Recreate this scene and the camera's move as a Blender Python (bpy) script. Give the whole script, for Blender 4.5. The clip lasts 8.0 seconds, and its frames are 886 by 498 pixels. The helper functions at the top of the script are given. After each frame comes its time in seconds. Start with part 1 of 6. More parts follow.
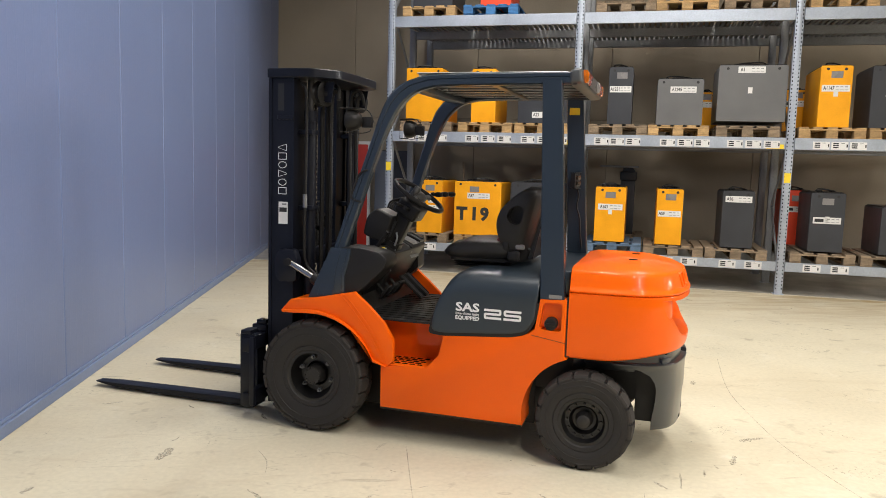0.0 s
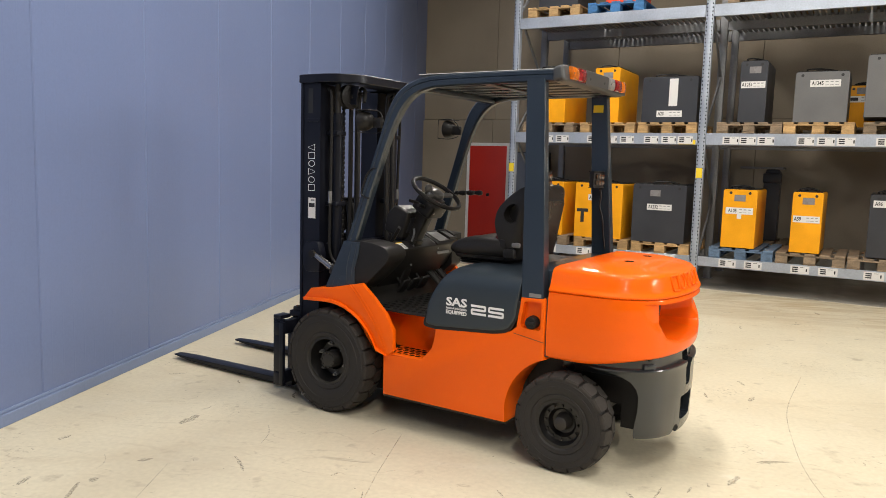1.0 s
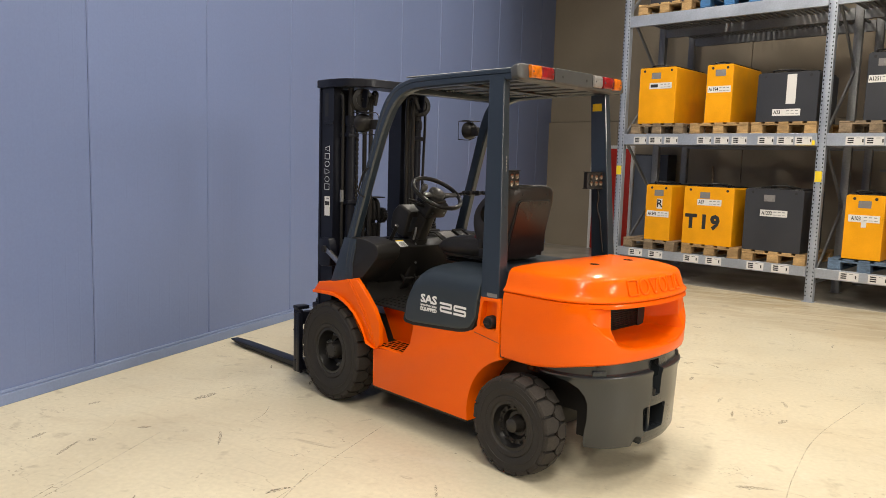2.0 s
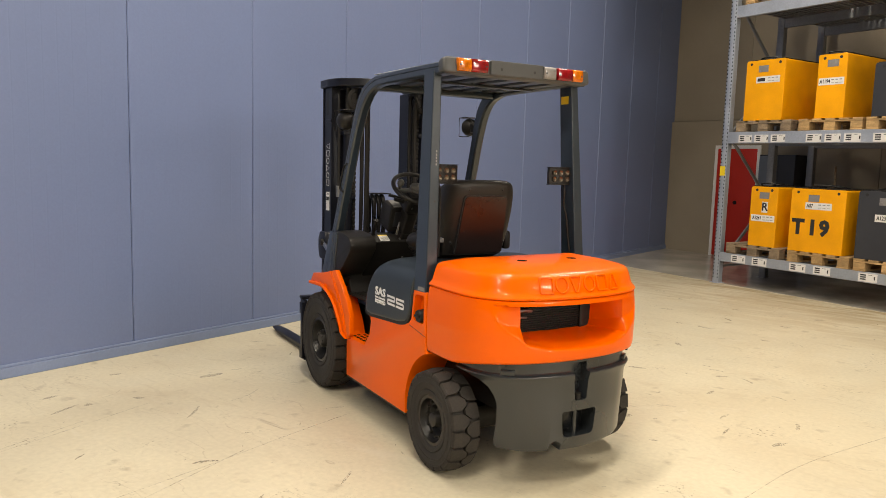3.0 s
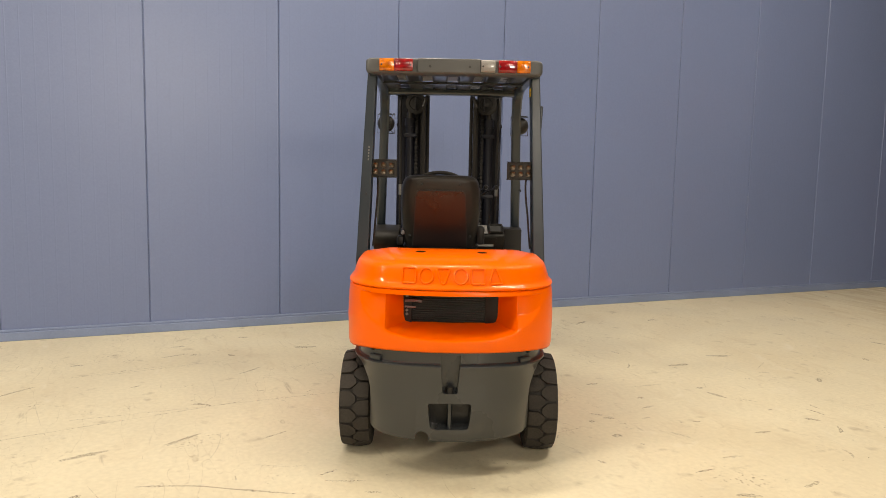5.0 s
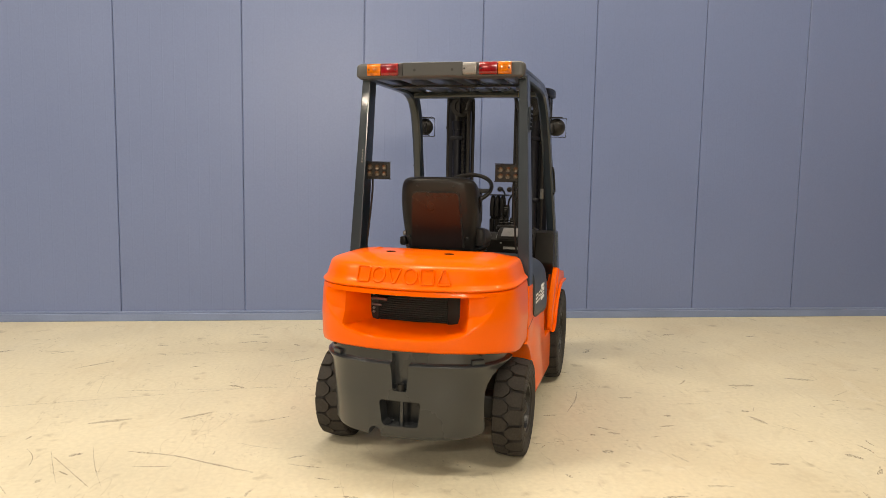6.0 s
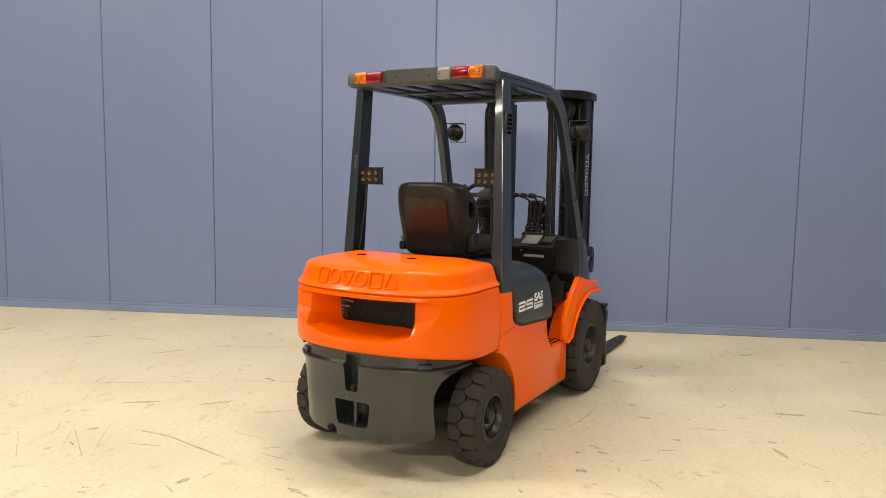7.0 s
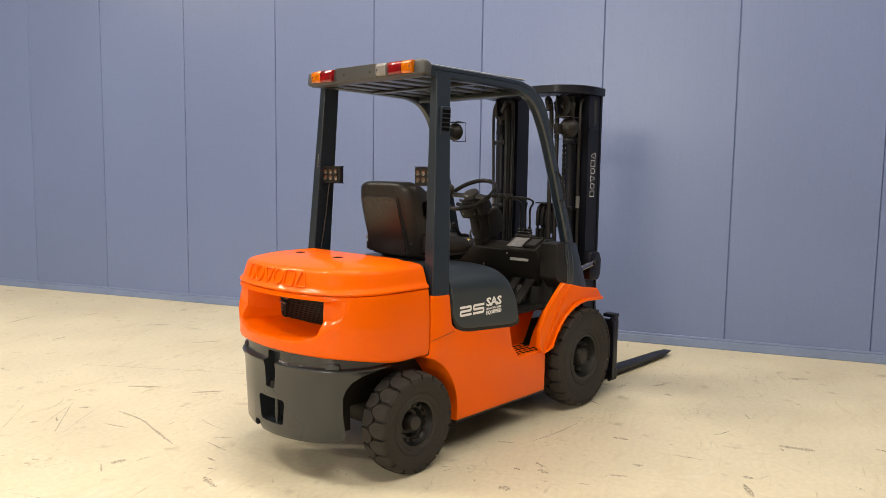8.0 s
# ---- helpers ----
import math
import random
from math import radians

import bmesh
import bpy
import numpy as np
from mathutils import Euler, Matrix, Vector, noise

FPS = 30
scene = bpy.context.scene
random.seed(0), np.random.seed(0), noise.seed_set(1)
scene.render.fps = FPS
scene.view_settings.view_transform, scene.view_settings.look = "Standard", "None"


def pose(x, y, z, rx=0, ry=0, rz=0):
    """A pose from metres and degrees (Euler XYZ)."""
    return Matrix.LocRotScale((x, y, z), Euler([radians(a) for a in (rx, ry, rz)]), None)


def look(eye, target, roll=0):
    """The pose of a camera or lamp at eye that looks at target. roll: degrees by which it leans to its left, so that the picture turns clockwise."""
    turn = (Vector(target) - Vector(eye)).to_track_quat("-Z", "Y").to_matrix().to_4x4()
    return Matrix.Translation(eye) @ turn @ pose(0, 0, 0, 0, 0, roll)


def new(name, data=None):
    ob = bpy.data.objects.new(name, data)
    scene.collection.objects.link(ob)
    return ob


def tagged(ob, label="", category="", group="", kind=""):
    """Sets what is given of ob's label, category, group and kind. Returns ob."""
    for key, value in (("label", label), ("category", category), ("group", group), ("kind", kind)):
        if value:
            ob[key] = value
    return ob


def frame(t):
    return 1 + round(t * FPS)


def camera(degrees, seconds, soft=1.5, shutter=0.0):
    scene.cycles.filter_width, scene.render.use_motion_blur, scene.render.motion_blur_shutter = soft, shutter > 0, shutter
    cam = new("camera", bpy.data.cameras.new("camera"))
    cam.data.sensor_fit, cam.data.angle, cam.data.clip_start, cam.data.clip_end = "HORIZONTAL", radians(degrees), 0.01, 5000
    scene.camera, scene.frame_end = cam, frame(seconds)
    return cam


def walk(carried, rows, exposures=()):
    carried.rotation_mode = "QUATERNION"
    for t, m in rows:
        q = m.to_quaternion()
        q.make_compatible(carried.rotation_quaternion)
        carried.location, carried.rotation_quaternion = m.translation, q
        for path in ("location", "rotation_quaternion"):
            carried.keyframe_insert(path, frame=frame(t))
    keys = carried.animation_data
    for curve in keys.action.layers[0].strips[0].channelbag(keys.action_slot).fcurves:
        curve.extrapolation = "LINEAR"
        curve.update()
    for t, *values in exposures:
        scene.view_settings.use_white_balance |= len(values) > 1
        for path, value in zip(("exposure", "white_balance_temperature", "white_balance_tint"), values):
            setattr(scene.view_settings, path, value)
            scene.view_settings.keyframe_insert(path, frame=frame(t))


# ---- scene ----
cam = camera(61.4, 8.0, soft=0.2)
# seconds, eye, target, roll
PATH = [
    (0, (0.155, 0.095, 1.6), (0.315, 2.076, 1.377), 1.7),
    (0.5, (0.688, 0.03, 1.613), (0.598, 2.015, 1.386), 1.7),
    (1, (1.287, 0.033, 1.608), (0.929, 1.987, 1.377), 1.7),
    (1.5, (1.842, 0.103, 1.617), (1.249, 1.999, 1.386), 1.7),
    (3, (3.542, 0.94, 1.598), (2.326, 2.509, 1.363), 1.6),
    (3.5, (4.019, 1.322, 1.58), (2.621, 2.734, 1.351), 1.5),
    (4, (4.471, 1.787, 1.562), (2.899, 3.001, 1.333), 1.4),
    (4.5, (4.851, 2.265, 1.552), (3.132, 3.263, 1.325), 1.2),
    (6, (5.505, 3.966, 1.564), (3.532, 4.202, 1.341), 1.0),
    (6.5, (5.539, 4.531, 1.579), (3.552, 4.515, 1.356), 0.8),
    (7, (5.507, 5.114, 1.567), (3.535, 4.86, 1.357), 0.8),
    (7.5, (5.338, 5.692, 1.565), (3.409, 5.219, 1.354), 0.8),
    (8, (5.092, 6.309, 1.55), (3.228, 5.615, 1.346), 0.8),
]
walk(cam, [(t, look(eye, target, roll)) for t, eye, target, roll in PATH], [
    (0.0, 0.42, 6100, 10), (1.5, 0.36, 6350, 10), (3.0, 0.27, 7000, 10), (4.5, 0.22, 7250, 10), (6.5, 0.24, 7050, 10), (8.0, 0.35, 6750, 10),
])

# ---- light ----
world = bpy.data.worlds.new("hall_air")
world.use_nodes = True
scene.world = world
world.node_tree.nodes["Background"].inputs[0].default_value = (0.9, 0.86, 0.8, 1)
world.node_tree.nodes["Background"].inputs[1].default_value = 0.012

LAMPS = [  # x, y, z, length, watts: tube fittings under the hall's ceiling
    (2.8, -3.4, 5.8, 2.4, 198),
    (3.0, 1.0, 6.0, 2.4, 122),
    (0.9, 4.2, 6.0, 2.4, 166),
    (1.5, -0.9, 6.0, 2.4, 86),
    (0.9, 9.4, 6.0, 2.4, 118),
    (9.0, -2.5, 4.2, 2.4, 225),
    (9.0, 3.0, 4.2, 2.4, 224),
    (3.4, 6.6, 6.0, 2.4, 104),
]
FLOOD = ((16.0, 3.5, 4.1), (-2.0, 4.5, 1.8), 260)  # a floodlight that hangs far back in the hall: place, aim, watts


# ---- material helpers ----
def material(name, color, rough=0.5, metal=0.0, grain=0.0, scale=40.0, stain=0.0, stain_scale=2.0, bump=0.0, coat=0.0, spread=0.0, stretch=(1, 1, 1), spec=0.5, vary=0.05):
    """A surface with fine grain, broad stains and relief, in object space metres."""
    m = bpy.data.materials.new(name)
    m.use_nodes = True
    nt = m.node_tree
    bsdf = nt.nodes["Principled BSDF"]
    bsdf.inputs["Roughness"].default_value = rough
    bsdf.inputs["Metallic"].default_value = metal
    bsdf.inputs["Specular IOR Level"].default_value = spec
    bsdf.inputs["Coat Weight"].default_value = coat
    bsdf.inputs["Coat Roughness"].default_value = 0.06
    pos = nt.nodes.new("ShaderNodeNewGeometry").outputs["Position"]
    mapping = nt.nodes.new("ShaderNodeMapping")
    mapping.inputs["Scale"].default_value = stretch
    nt.links.new(pos, mapping.inputs["Vector"])
    fine = nt.nodes.new("ShaderNodeTexNoise")
    fine.inputs["Scale"].default_value, fine.inputs["Detail"].default_value = scale, 5
    broad = nt.nodes.new("ShaderNodeTexNoise")
    broad.inputs["Scale"].default_value, broad.inputs["Detail"].default_value = stain_scale, 6
    nt.links.new(mapping.outputs[0], fine.inputs["Vector"])
    nt.links.new(mapping.outputs[0], broad.inputs["Vector"])
    value = None
    for tex, amount in ((fine, grain), (broad, stain)):
        ramp = nt.nodes.new("ShaderNodeMapRange")
        ramp.inputs["From Min"].default_value, ramp.inputs["From Max"].default_value = 0.3, 0.7
        ramp.inputs["To Min"].default_value, ramp.inputs["To Max"].default_value = 1 - amount, 1 + amount
        nt.links.new(tex.outputs["Fac"], ramp.inputs["Value"])
        if value is None:
            value = ramp.outputs[0]
        else:
            mul = nt.nodes.new("ShaderNodeMath")
            mul.operation = "MULTIPLY"
            nt.links.new(value, mul.inputs[0])
            nt.links.new(ramp.outputs[0], mul.inputs[1])
            value = mul.outputs[0]
    if spread:
        info = nt.nodes.new("ShaderNodeObjectInfo")
        ramp = nt.nodes.new("ShaderNodeMapRange")
        ramp.inputs["To Min"].default_value, ramp.inputs["To Max"].default_value = 1 - spread, 1 + spread
        nt.links.new(info.outputs["Random"], ramp.inputs["Value"])
        mul = nt.nodes.new("ShaderNodeMath")
        mul.operation = "MULTIPLY"
        nt.links.new(value, mul.inputs[0])
        nt.links.new(ramp.outputs[0], mul.inputs[1])
        value = mul.outputs[0]
    tint = nt.nodes.new("ShaderNodeVectorMath")
    tint.operation = "SCALE"
    tint.inputs[0].default_value = color
    nt.links.new(value, tint.inputs["Scale"])
    nt.links.new(tint.outputs[0], bsdf.inputs["Base Color"])
    rr = nt.nodes.new("ShaderNodeMapRange")
    rr.inputs["From Min"].default_value, rr.inputs["From Max"].default_value = 0.3, 0.7
    rr.inputs["To Min"].default_value, rr.inputs["To Max"].default_value = max(rough - vary, 0.02), min(rough + vary * 1.3, 1)
    nt.links.new(broad.outputs["Fac"], rr.inputs["Value"])
    nt.links.new(rr.outputs[0], bsdf.inputs["Roughness"])
    if bump:
        b = nt.nodes.new("ShaderNodeBump")
        b.inputs["Strength"].default_value, b.inputs["Distance"].default_value = 1.0, bump
        nt.links.new(fine.outputs["Fac"], b.inputs["Height"])
        nt.links.new(b.outputs[0], bsdf.inputs["Normal"])
    return m


ORANGE = material("orange_paint", (0.87, 0.122, 0.0005), 0.38, grain=0.015, scale=300, stain=0.03, coat=0.40, spec=0.06, vary=0.02)
SLATE = material("slate_paint", (0.0160, 0.0252, 0.0365), 0.32, grain=0.04, scale=200, stain=0.06, bump=0.0001, coat=0.45)
HOODPAINT = material("slate_hood_paint", (0.0205, 0.0300, 0.0395), 0.42, grain=0.04, scale=200, stain=0.06, bump=0.0001, coat=0.12)
CAST = material("cast_grey_paint", (0.0205, 0.0243, 0.0285), 0.30, grain=0.06, scale=160, stain=0.08, bump=0.00015, coat=0.35)
MASTBLUE = material("mast_black_paint", (0.0062, 0.0070, 0.0120), 0.36, grain=0.08, scale=120, stain=0.15, bump=0.0001, spec=0.3)
BLACK = material("black_plastic", (0.0180, 0.0167, 0.0158), 0.40, grain=0.05, scale=400, stain=0.1, bump=0.0001, spec=0.22)
VINYL = material("black_vinyl", (0.020, 0.0180, 0.0162), 0.42, grain=0.06, scale=500, stain=0.1, bump=0.0002, spec=0.3)
BACKSHELL = material("seat_shell_plastic", (0.0130, 0.0066, 0.0060), 0.28, grain=0.04, scale=300, stain=0.1)
RUBBER = material("tyre_rubber", (0.0165, 0.0140, 0.0124), 0.68, grain=0.14, scale=90, stain=0.18, stain_scale=9, bump=0.0008)
TREAD = material("dusty_tread_rubber", (0.034, 0.0295, 0.026), 0.8, grain=0.2, scale=110, stain=0.22, stain_scale=14, bump=0.001, spec=0.3)
RIM = material("rim_black", (0.006, 0.0055, 0.0055), 0.38, grain=0.1, scale=150, stain=0.2)
HUB = material("hub_worn_steel", (0.032, 0.029, 0.026), 0.5, metal=0.3, grain=0.15, scale=150, stain=0.2)
CHROME = material("chrome_rod", (0.34, 0.33, 0.32), 0.22, metal=1.0)
STEEL = material("worn_steel", (0.22, 0.22, 0.22), 0.4, metal=0.8, grain=0.1, scale=150, stain=0.2)
AMBER = material("amber_lens", (0.56, 0.135, 0.0008), 0.16, coat=0.7, spec=0.4, grain=0.45, scale=34, stain=0.2, stain_scale=14)
RED = material("red_lens", (0.22, 0.003, 0.006), 0.16, coat=0.7, spec=0.4, grain=0.45, scale=34, stain=0.2, stain_scale=14)
REFLECTOR = material("lamp_reflector", (0.15, 0.122, 0.095), 0.34, metal=0.9, grain=0.05, scale=200)
CLEAR = material("clear_lens", (0.22, 0.21, 0.205), 0.25, coat=0.2, grain=0.1, scale=300)
WHITE = material("white_vinyl", (0.8, 0.8, 0.8), 0.45, grain=0.03, scale=200)
PAPER = material("white_label", (0.72, 0.71, 0.69), 0.6, grain=0.04, scale=300, spread=0.05)
INK = material("black_ink", (0.02, 0.02, 0.02), 0.6)
GREYINK = material("grey_ink", (0.25, 0.25, 0.25), 0.6)
YELLOWLABEL = material("yellow_label", (0.85, 0.62, 0.02), 0.5)
BLUEWALL = material("blue_sheet_steel", (0.14, 0.183, 0.333), 0.35, grain=0.03, scale=60, stain=0.03, stain_scale=0.5, bump=0.0004, spread=0.03, vary=0.012)
TRIMBLUE = material("blue_trim", (0.17, 0.22, 0.36), 0.45, grain=0.05, scale=60, stain=0.1)
CONCRETE = material("concrete_wall", (0.31, 0.262, 0.195), 0.85, grain=0.06, scale=70, stain=0.1, stain_scale=0.9, bump=0.001)
# far walls out of view, darkened to cut their reflection in the paint
UNSEENWALL = material("unseen_dark_wall", (0.16, 0.145, 0.12), 0.85, grain=0.06, scale=70, stain=0.1, stain_scale=0.9)
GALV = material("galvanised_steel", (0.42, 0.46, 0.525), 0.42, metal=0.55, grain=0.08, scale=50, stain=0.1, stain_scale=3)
# darker copy of GALV: the shade deep in the racks is in its colour
DARKGALV = material("galvanised_dark", (0.27, 0.275, 0.28), 0.5, metal=0.5, grain=0.1, scale=50, stain=0.15)
# near-black, the shade inside slots and holes that are not cut through
HOLESHADE = material("slot_shadow", (0.004, 0.004, 0.004), 0.95, spec=0.05)
WOOD = material("pallet_wood", (0.42, 0.27, 0.12), 0.8, grain=0.2, scale=30, stain=0.25, stain_scale=4, bump=0.0015, spread=0.28, stretch=(1, 6, 6))
OLDWOOD = material("old_pallet_wood", (0.23, 0.17, 0.11), 0.85, grain=0.2, scale=30, stain=0.3, stain_scale=4, bump=0.0015, spread=0.25, stretch=(1, 6, 6))
BLUEWOOD = material("blue_pallet_wood", (0.035, 0.13, 0.30), 0.75, grain=0.2, scale=30, stain=0.3, stain_scale=4, bump=0.0012, spread=0.2, stretch=(1, 6, 6))
FADEDBLUE = material("faded_blue_pallet_wood", (0.10, 0.155, 0.235), 0.8, grain=0.2, scale=30, stain=0.35, stain_scale=5, bump=0.0015, spread=0.2, stretch=(1, 6, 6))
BARGREY = material("grey_lamp_bar_plastic", (0.060, 0.062, 0.064), 0.42, grain=0.04, scale=200, stain=0.08)
CABINET = material("grey_blue_cabinet_paint", (0.17, 0.19, 0.23), 0.45, grain=0.03, scale=60, stain=0.08)
YELLOWBOX = material("yellow_box_paint", (0.85, 0.365, 0.004), 0.40, grain=0.03, scale=80, stain=0.10, stain_scale=3, spec=0.3)
DARKBOX = material("anthracite_box_paint", (0.031, 0.033, 0.039), 0.42, grain=0.05, scale=80, stain=0.1, stain_scale=3)
GREYBOX = material("grey_box_paint", (0.13, 0.13, 0.13), 0.45, grain=0.04, scale=80, stain=0.08, stain_scale=3)
REDPAINT = material("red_door_paint", (0.50, 0.025, 0.012), 0.4, grain=0.03, scale=60, stain=0.05)
REDBOX = material("red_box_paint", (0.75, 0.06, 0.015), 0.4, grain=0.04, scale=60, stain=0.08)
DARKFLOOR = material("dark_polished_concrete", (0.43, 0.40, 0.34), 0.20, grain=0.06, scale=60, stain=0.15, stain_scale=1.5)
# ceiling out of view, its tone lowered to hold back bounced light
CEIL = material("unseen_ceiling", (0.30, 0.295, 0.285), 0.7, grain=0.03, scale=20, stain=0.05)
ROOFSHEET = material("pale_roof_sheet", (0.46, 0.46, 0.44), 0.3, grain=0.03, scale=60, stain=0.15, stain_scale=5)
GREYPLATE = material("grey_panel_plastic", (0.17, 0.168, 0.16), 0.40, grain=0.06, scale=200, stain=0.15, stain_scale=8)
BUCKLE = material("dark_red_plastic", (0.10, 0.008, 0.008), 0.4, grain=0.05, scale=200)
HUBCAP = material("grey_hub_plastic", (0.055, 0.053, 0.050), 0.38, grain=0.05, scale=200)
RADIATOR = material("radiator_black", (0.010, 0.010, 0.010), 0.4, metal=0.3, grain=0.1, scale=200)


def wall_ribs(m):
    """Fine upright rolled lines in the sheet steel."""
    nt = m.node_tree
    bsdf = nt.nodes["Principled BSDF"]
    wave = nt.nodes.new("ShaderNodeTexWave")
    wave.wave_type, wave.bands_direction, wave.wave_profile = "BANDS", "Y", "SIN"
    wave.inputs["Scale"].default_value = 0.314 * 10 / 1.05
    wave.inputs["Distortion"].default_value = 0.0
    nt.links.new(nt.nodes.new("ShaderNodeNewGeometry").outputs["Position"], wave.inputs["Vector"])
    r = nt.nodes.new("ShaderNodeMapRange")
    r.inputs["From Min"].default_value, r.inputs["From Max"].default_value = 0.965, 1.0
    nt.links.new(wave.outputs["Fac"], r.inputs["Value"])
    b = nt.nodes.new("ShaderNodeBump")
    b.inputs["Strength"].default_value, b.inputs["Distance"].default_value = 0.42, 0.0009
    nt.links.new(r.outputs[0], b.inputs["Height"])
    old = bsdf.inputs["Normal"].links[0].from_socket
    nt.links.new(old, b.inputs["Normal"])
    nt.links.new(b.outputs[0], bsdf.inputs["Normal"])


wall_ribs(BLUEWALL)


def floor_material():
    m = material("beige_coated_floor", (0.60, 0.542, 0.402), 0.46, grain=0.055, scale=32, stain=0.06, stain_scale=1.3, bump=0.0002, spec=0.28)
    nt = m.node_tree
    bsdf = nt.nodes["Principled BSDF"]
    src = bsdf.inputs["Base Color"].links[0].from_socket
    pos = nt.nodes.new("ShaderNodeNewGeometry").outputs["Position"]
    # yellowed, worn drifts
    drift = nt.nodes.new("ShaderNodeTexNoise")
    drift.inputs["Scale"].default_value, drift.inputs["Detail"].default_value, drift.inputs["Distortion"].default_value = 0.55, 7, 1.2
    nt.links.new(pos, drift.inputs["Vector"])
    r = nt.nodes.new("ShaderNodeMapRange")
    r.inputs["From Min"].default_value, r.inputs["From Max"].default_value = 0.45, 0.72
    r.inputs["To Max"].default_value = 0.26
    nt.links.new(drift.outputs["Fac"], r.inputs["Value"])
    mix = nt.nodes.new("ShaderNodeMix")
    mix.data_type = "RGBA"
    nt.links.new(r.outputs[0], mix.inputs["Factor"])
    nt.links.new(src, mix.inputs["A"])
    mix.inputs["B"].default_value = (0.50, 0.40, 0.25, 1)
    # small dark scuffs
    scuff = nt.nodes.new("ShaderNodeTexNoise")
    scuff.inputs["Scale"].default_value, scuff.inputs["Detail"].default_value = 5.5, 8
    nt.links.new(pos, scuff.inputs["Vector"])
    r2 = nt.nodes.new("ShaderNodeMapRange")
    r2.inputs["From Min"].default_value, r2.inputs["From Max"].default_value = 0.635, 0.73
    r2.inputs["To Max"].default_value = 0.55
    nt.links.new(scuff.outputs["Fac"], r2.inputs["Value"])
    mix2 = nt.nodes.new("ShaderNodeMix")
    mix2.data_type = "RGBA"
    nt.links.new(r2.outputs[0], mix2.inputs["Factor"])
    nt.links.new(mix.outputs["Result"], mix2.inputs["A"])
    mix2.inputs["B"].default_value = (0.30, 0.25, 0.17, 1)
    last = mix2.outputs["Result"]
    # brown stains, smeared by wheels
    for turn, sx, sy, lo, hi, most, tone in ((0.2, 1.1, 2.6, 0.56, 0.76, 0.32, (0.42, 0.325, 0.20, 1)), (1.3, 3.4, 5.5, 0.60, 0.76, 0.36, (0.38, 0.305, 0.20, 1)), (0.9, 2.2, 3.0, 0.60, 0.76, 0.55, (0.68, 0.635, 0.53, 1))):
        mp = nt.nodes.new("ShaderNodeMapping")
        mp.inputs["Rotation"].default_value = (0, 0, turn)
        mp.inputs["Location"].default_value = (turn * 7, 3.1, 0)
        mp.inputs["Scale"].default_value = (sx, sy, 1)
        nt.links.new(pos, mp.inputs["Vector"])
        st = nt.nodes.new("ShaderNodeTexNoise")
        st.inputs["Scale"].default_value, st.inputs["Detail"].default_value, st.inputs["Roughness"].default_value, st.inputs["Distortion"].default_value = 0.8, 10, 0.62, 1.6
        nt.links.new(mp.outputs[0], st.inputs["Vector"])
        rs = nt.nodes.new("ShaderNodeMapRange")
        rs.inputs["From Min"].default_value, rs.inputs["From Max"].default_value, rs.inputs["To Max"].default_value = lo, hi, most
        nt.links.new(st.outputs["Fac"], rs.inputs["Value"])
        ms = nt.nodes.new("ShaderNodeMix")
        ms.data_type = "RGBA"
        nt.links.new(rs.outputs[0], ms.inputs["Factor"])
        nt.links.new(last, ms.inputs["A"])
        ms.inputs["B"].default_value = tone
        last = ms.outputs["Result"]
    for turn, sx, sy, lo, hi in ((0.5, 1.6, 16, 0.70, 0.78), (1.9, 1.3, 13, 0.71, 0.79), (2.7, 9, 60, 0.72, 0.80), (1.2, 40, 30, 0.70, 0.78)):
        mp = nt.nodes.new("ShaderNodeMapping")
        mp.inputs["Rotation"].default_value = (0, 0, turn)
        mp.inputs["Scale"].default_value = (sx, sy, 1)
        nt.links.new(pos, mp.inputs["Vector"])
        st = nt.nodes.new("ShaderNodeTexNoise")
        st.inputs["Scale"].default_value, st.inputs["Detail"].default_value, st.inputs["Distortion"].default_value = 1.0, 6, 0.4
        nt.links.new(mp.outputs[0], st.inputs["Vector"])
        rs = nt.nodes.new("ShaderNodeMapRange")
        rs.inputs["From Min"].default_value, rs.inputs["From Max"].default_value, rs.inputs["To Max"].default_value = lo, hi, 0.6
        nt.links.new(st.outputs["Fac"], rs.inputs["Value"])
        ms = nt.nodes.new("ShaderNodeMix")
        ms.data_type = "RGBA"
        nt.links.new(rs.outputs[0], ms.inputs["Factor"])
        nt.links.new(last, ms.inputs["A"])
        ms.inputs["B"].default_value = (0.22, 0.18, 0.12, 1)
        last = ms.outputs["Result"]
    # clusters of fine dark specks where grit was ground in, and hairline scratches
    def noise_of(scale, detail, stretch=(1, 1, 1), turn=0.0, shift=0.0):
        mp = nt.nodes.new("ShaderNodeMapping")
        mp.inputs["Rotation"].default_value = (0, 0, turn)
        mp.inputs["Location"].default_value = (shift, shift * 0.7, 0)
        mp.inputs["Scale"].default_value = stretch
        nt.links.new(pos, mp.inputs["Vector"])
        tex = nt.nodes.new("ShaderNodeTexNoise")
        tex.inputs["Scale"].default_value, tex.inputs["Detail"].default_value = scale, detail
        nt.links.new(mp.outputs[0], tex.inputs["Vector"])
        return tex.outputs["Fac"]

    def step_of(value, lo, hi, most=1.0):
        rs = nt.nodes.new("ShaderNodeMapRange")
        rs.inputs["From Min"].default_value, rs.inputs["From Max"].default_value, rs.inputs["To Max"].default_value = lo, hi, most
        nt.links.new(value, rs.inputs["Value"])
        return rs.outputs[0]

    def maths(op, a, b):
        node = nt.nodes.new("ShaderNodeMath")
        node.operation = op
        for k, v in enumerate((a, b)):
            if isinstance(v, float):
                node.inputs[k].default_value = v
            else:
                nt.links.new(v, node.inputs[k])
        return node.outputs[0]

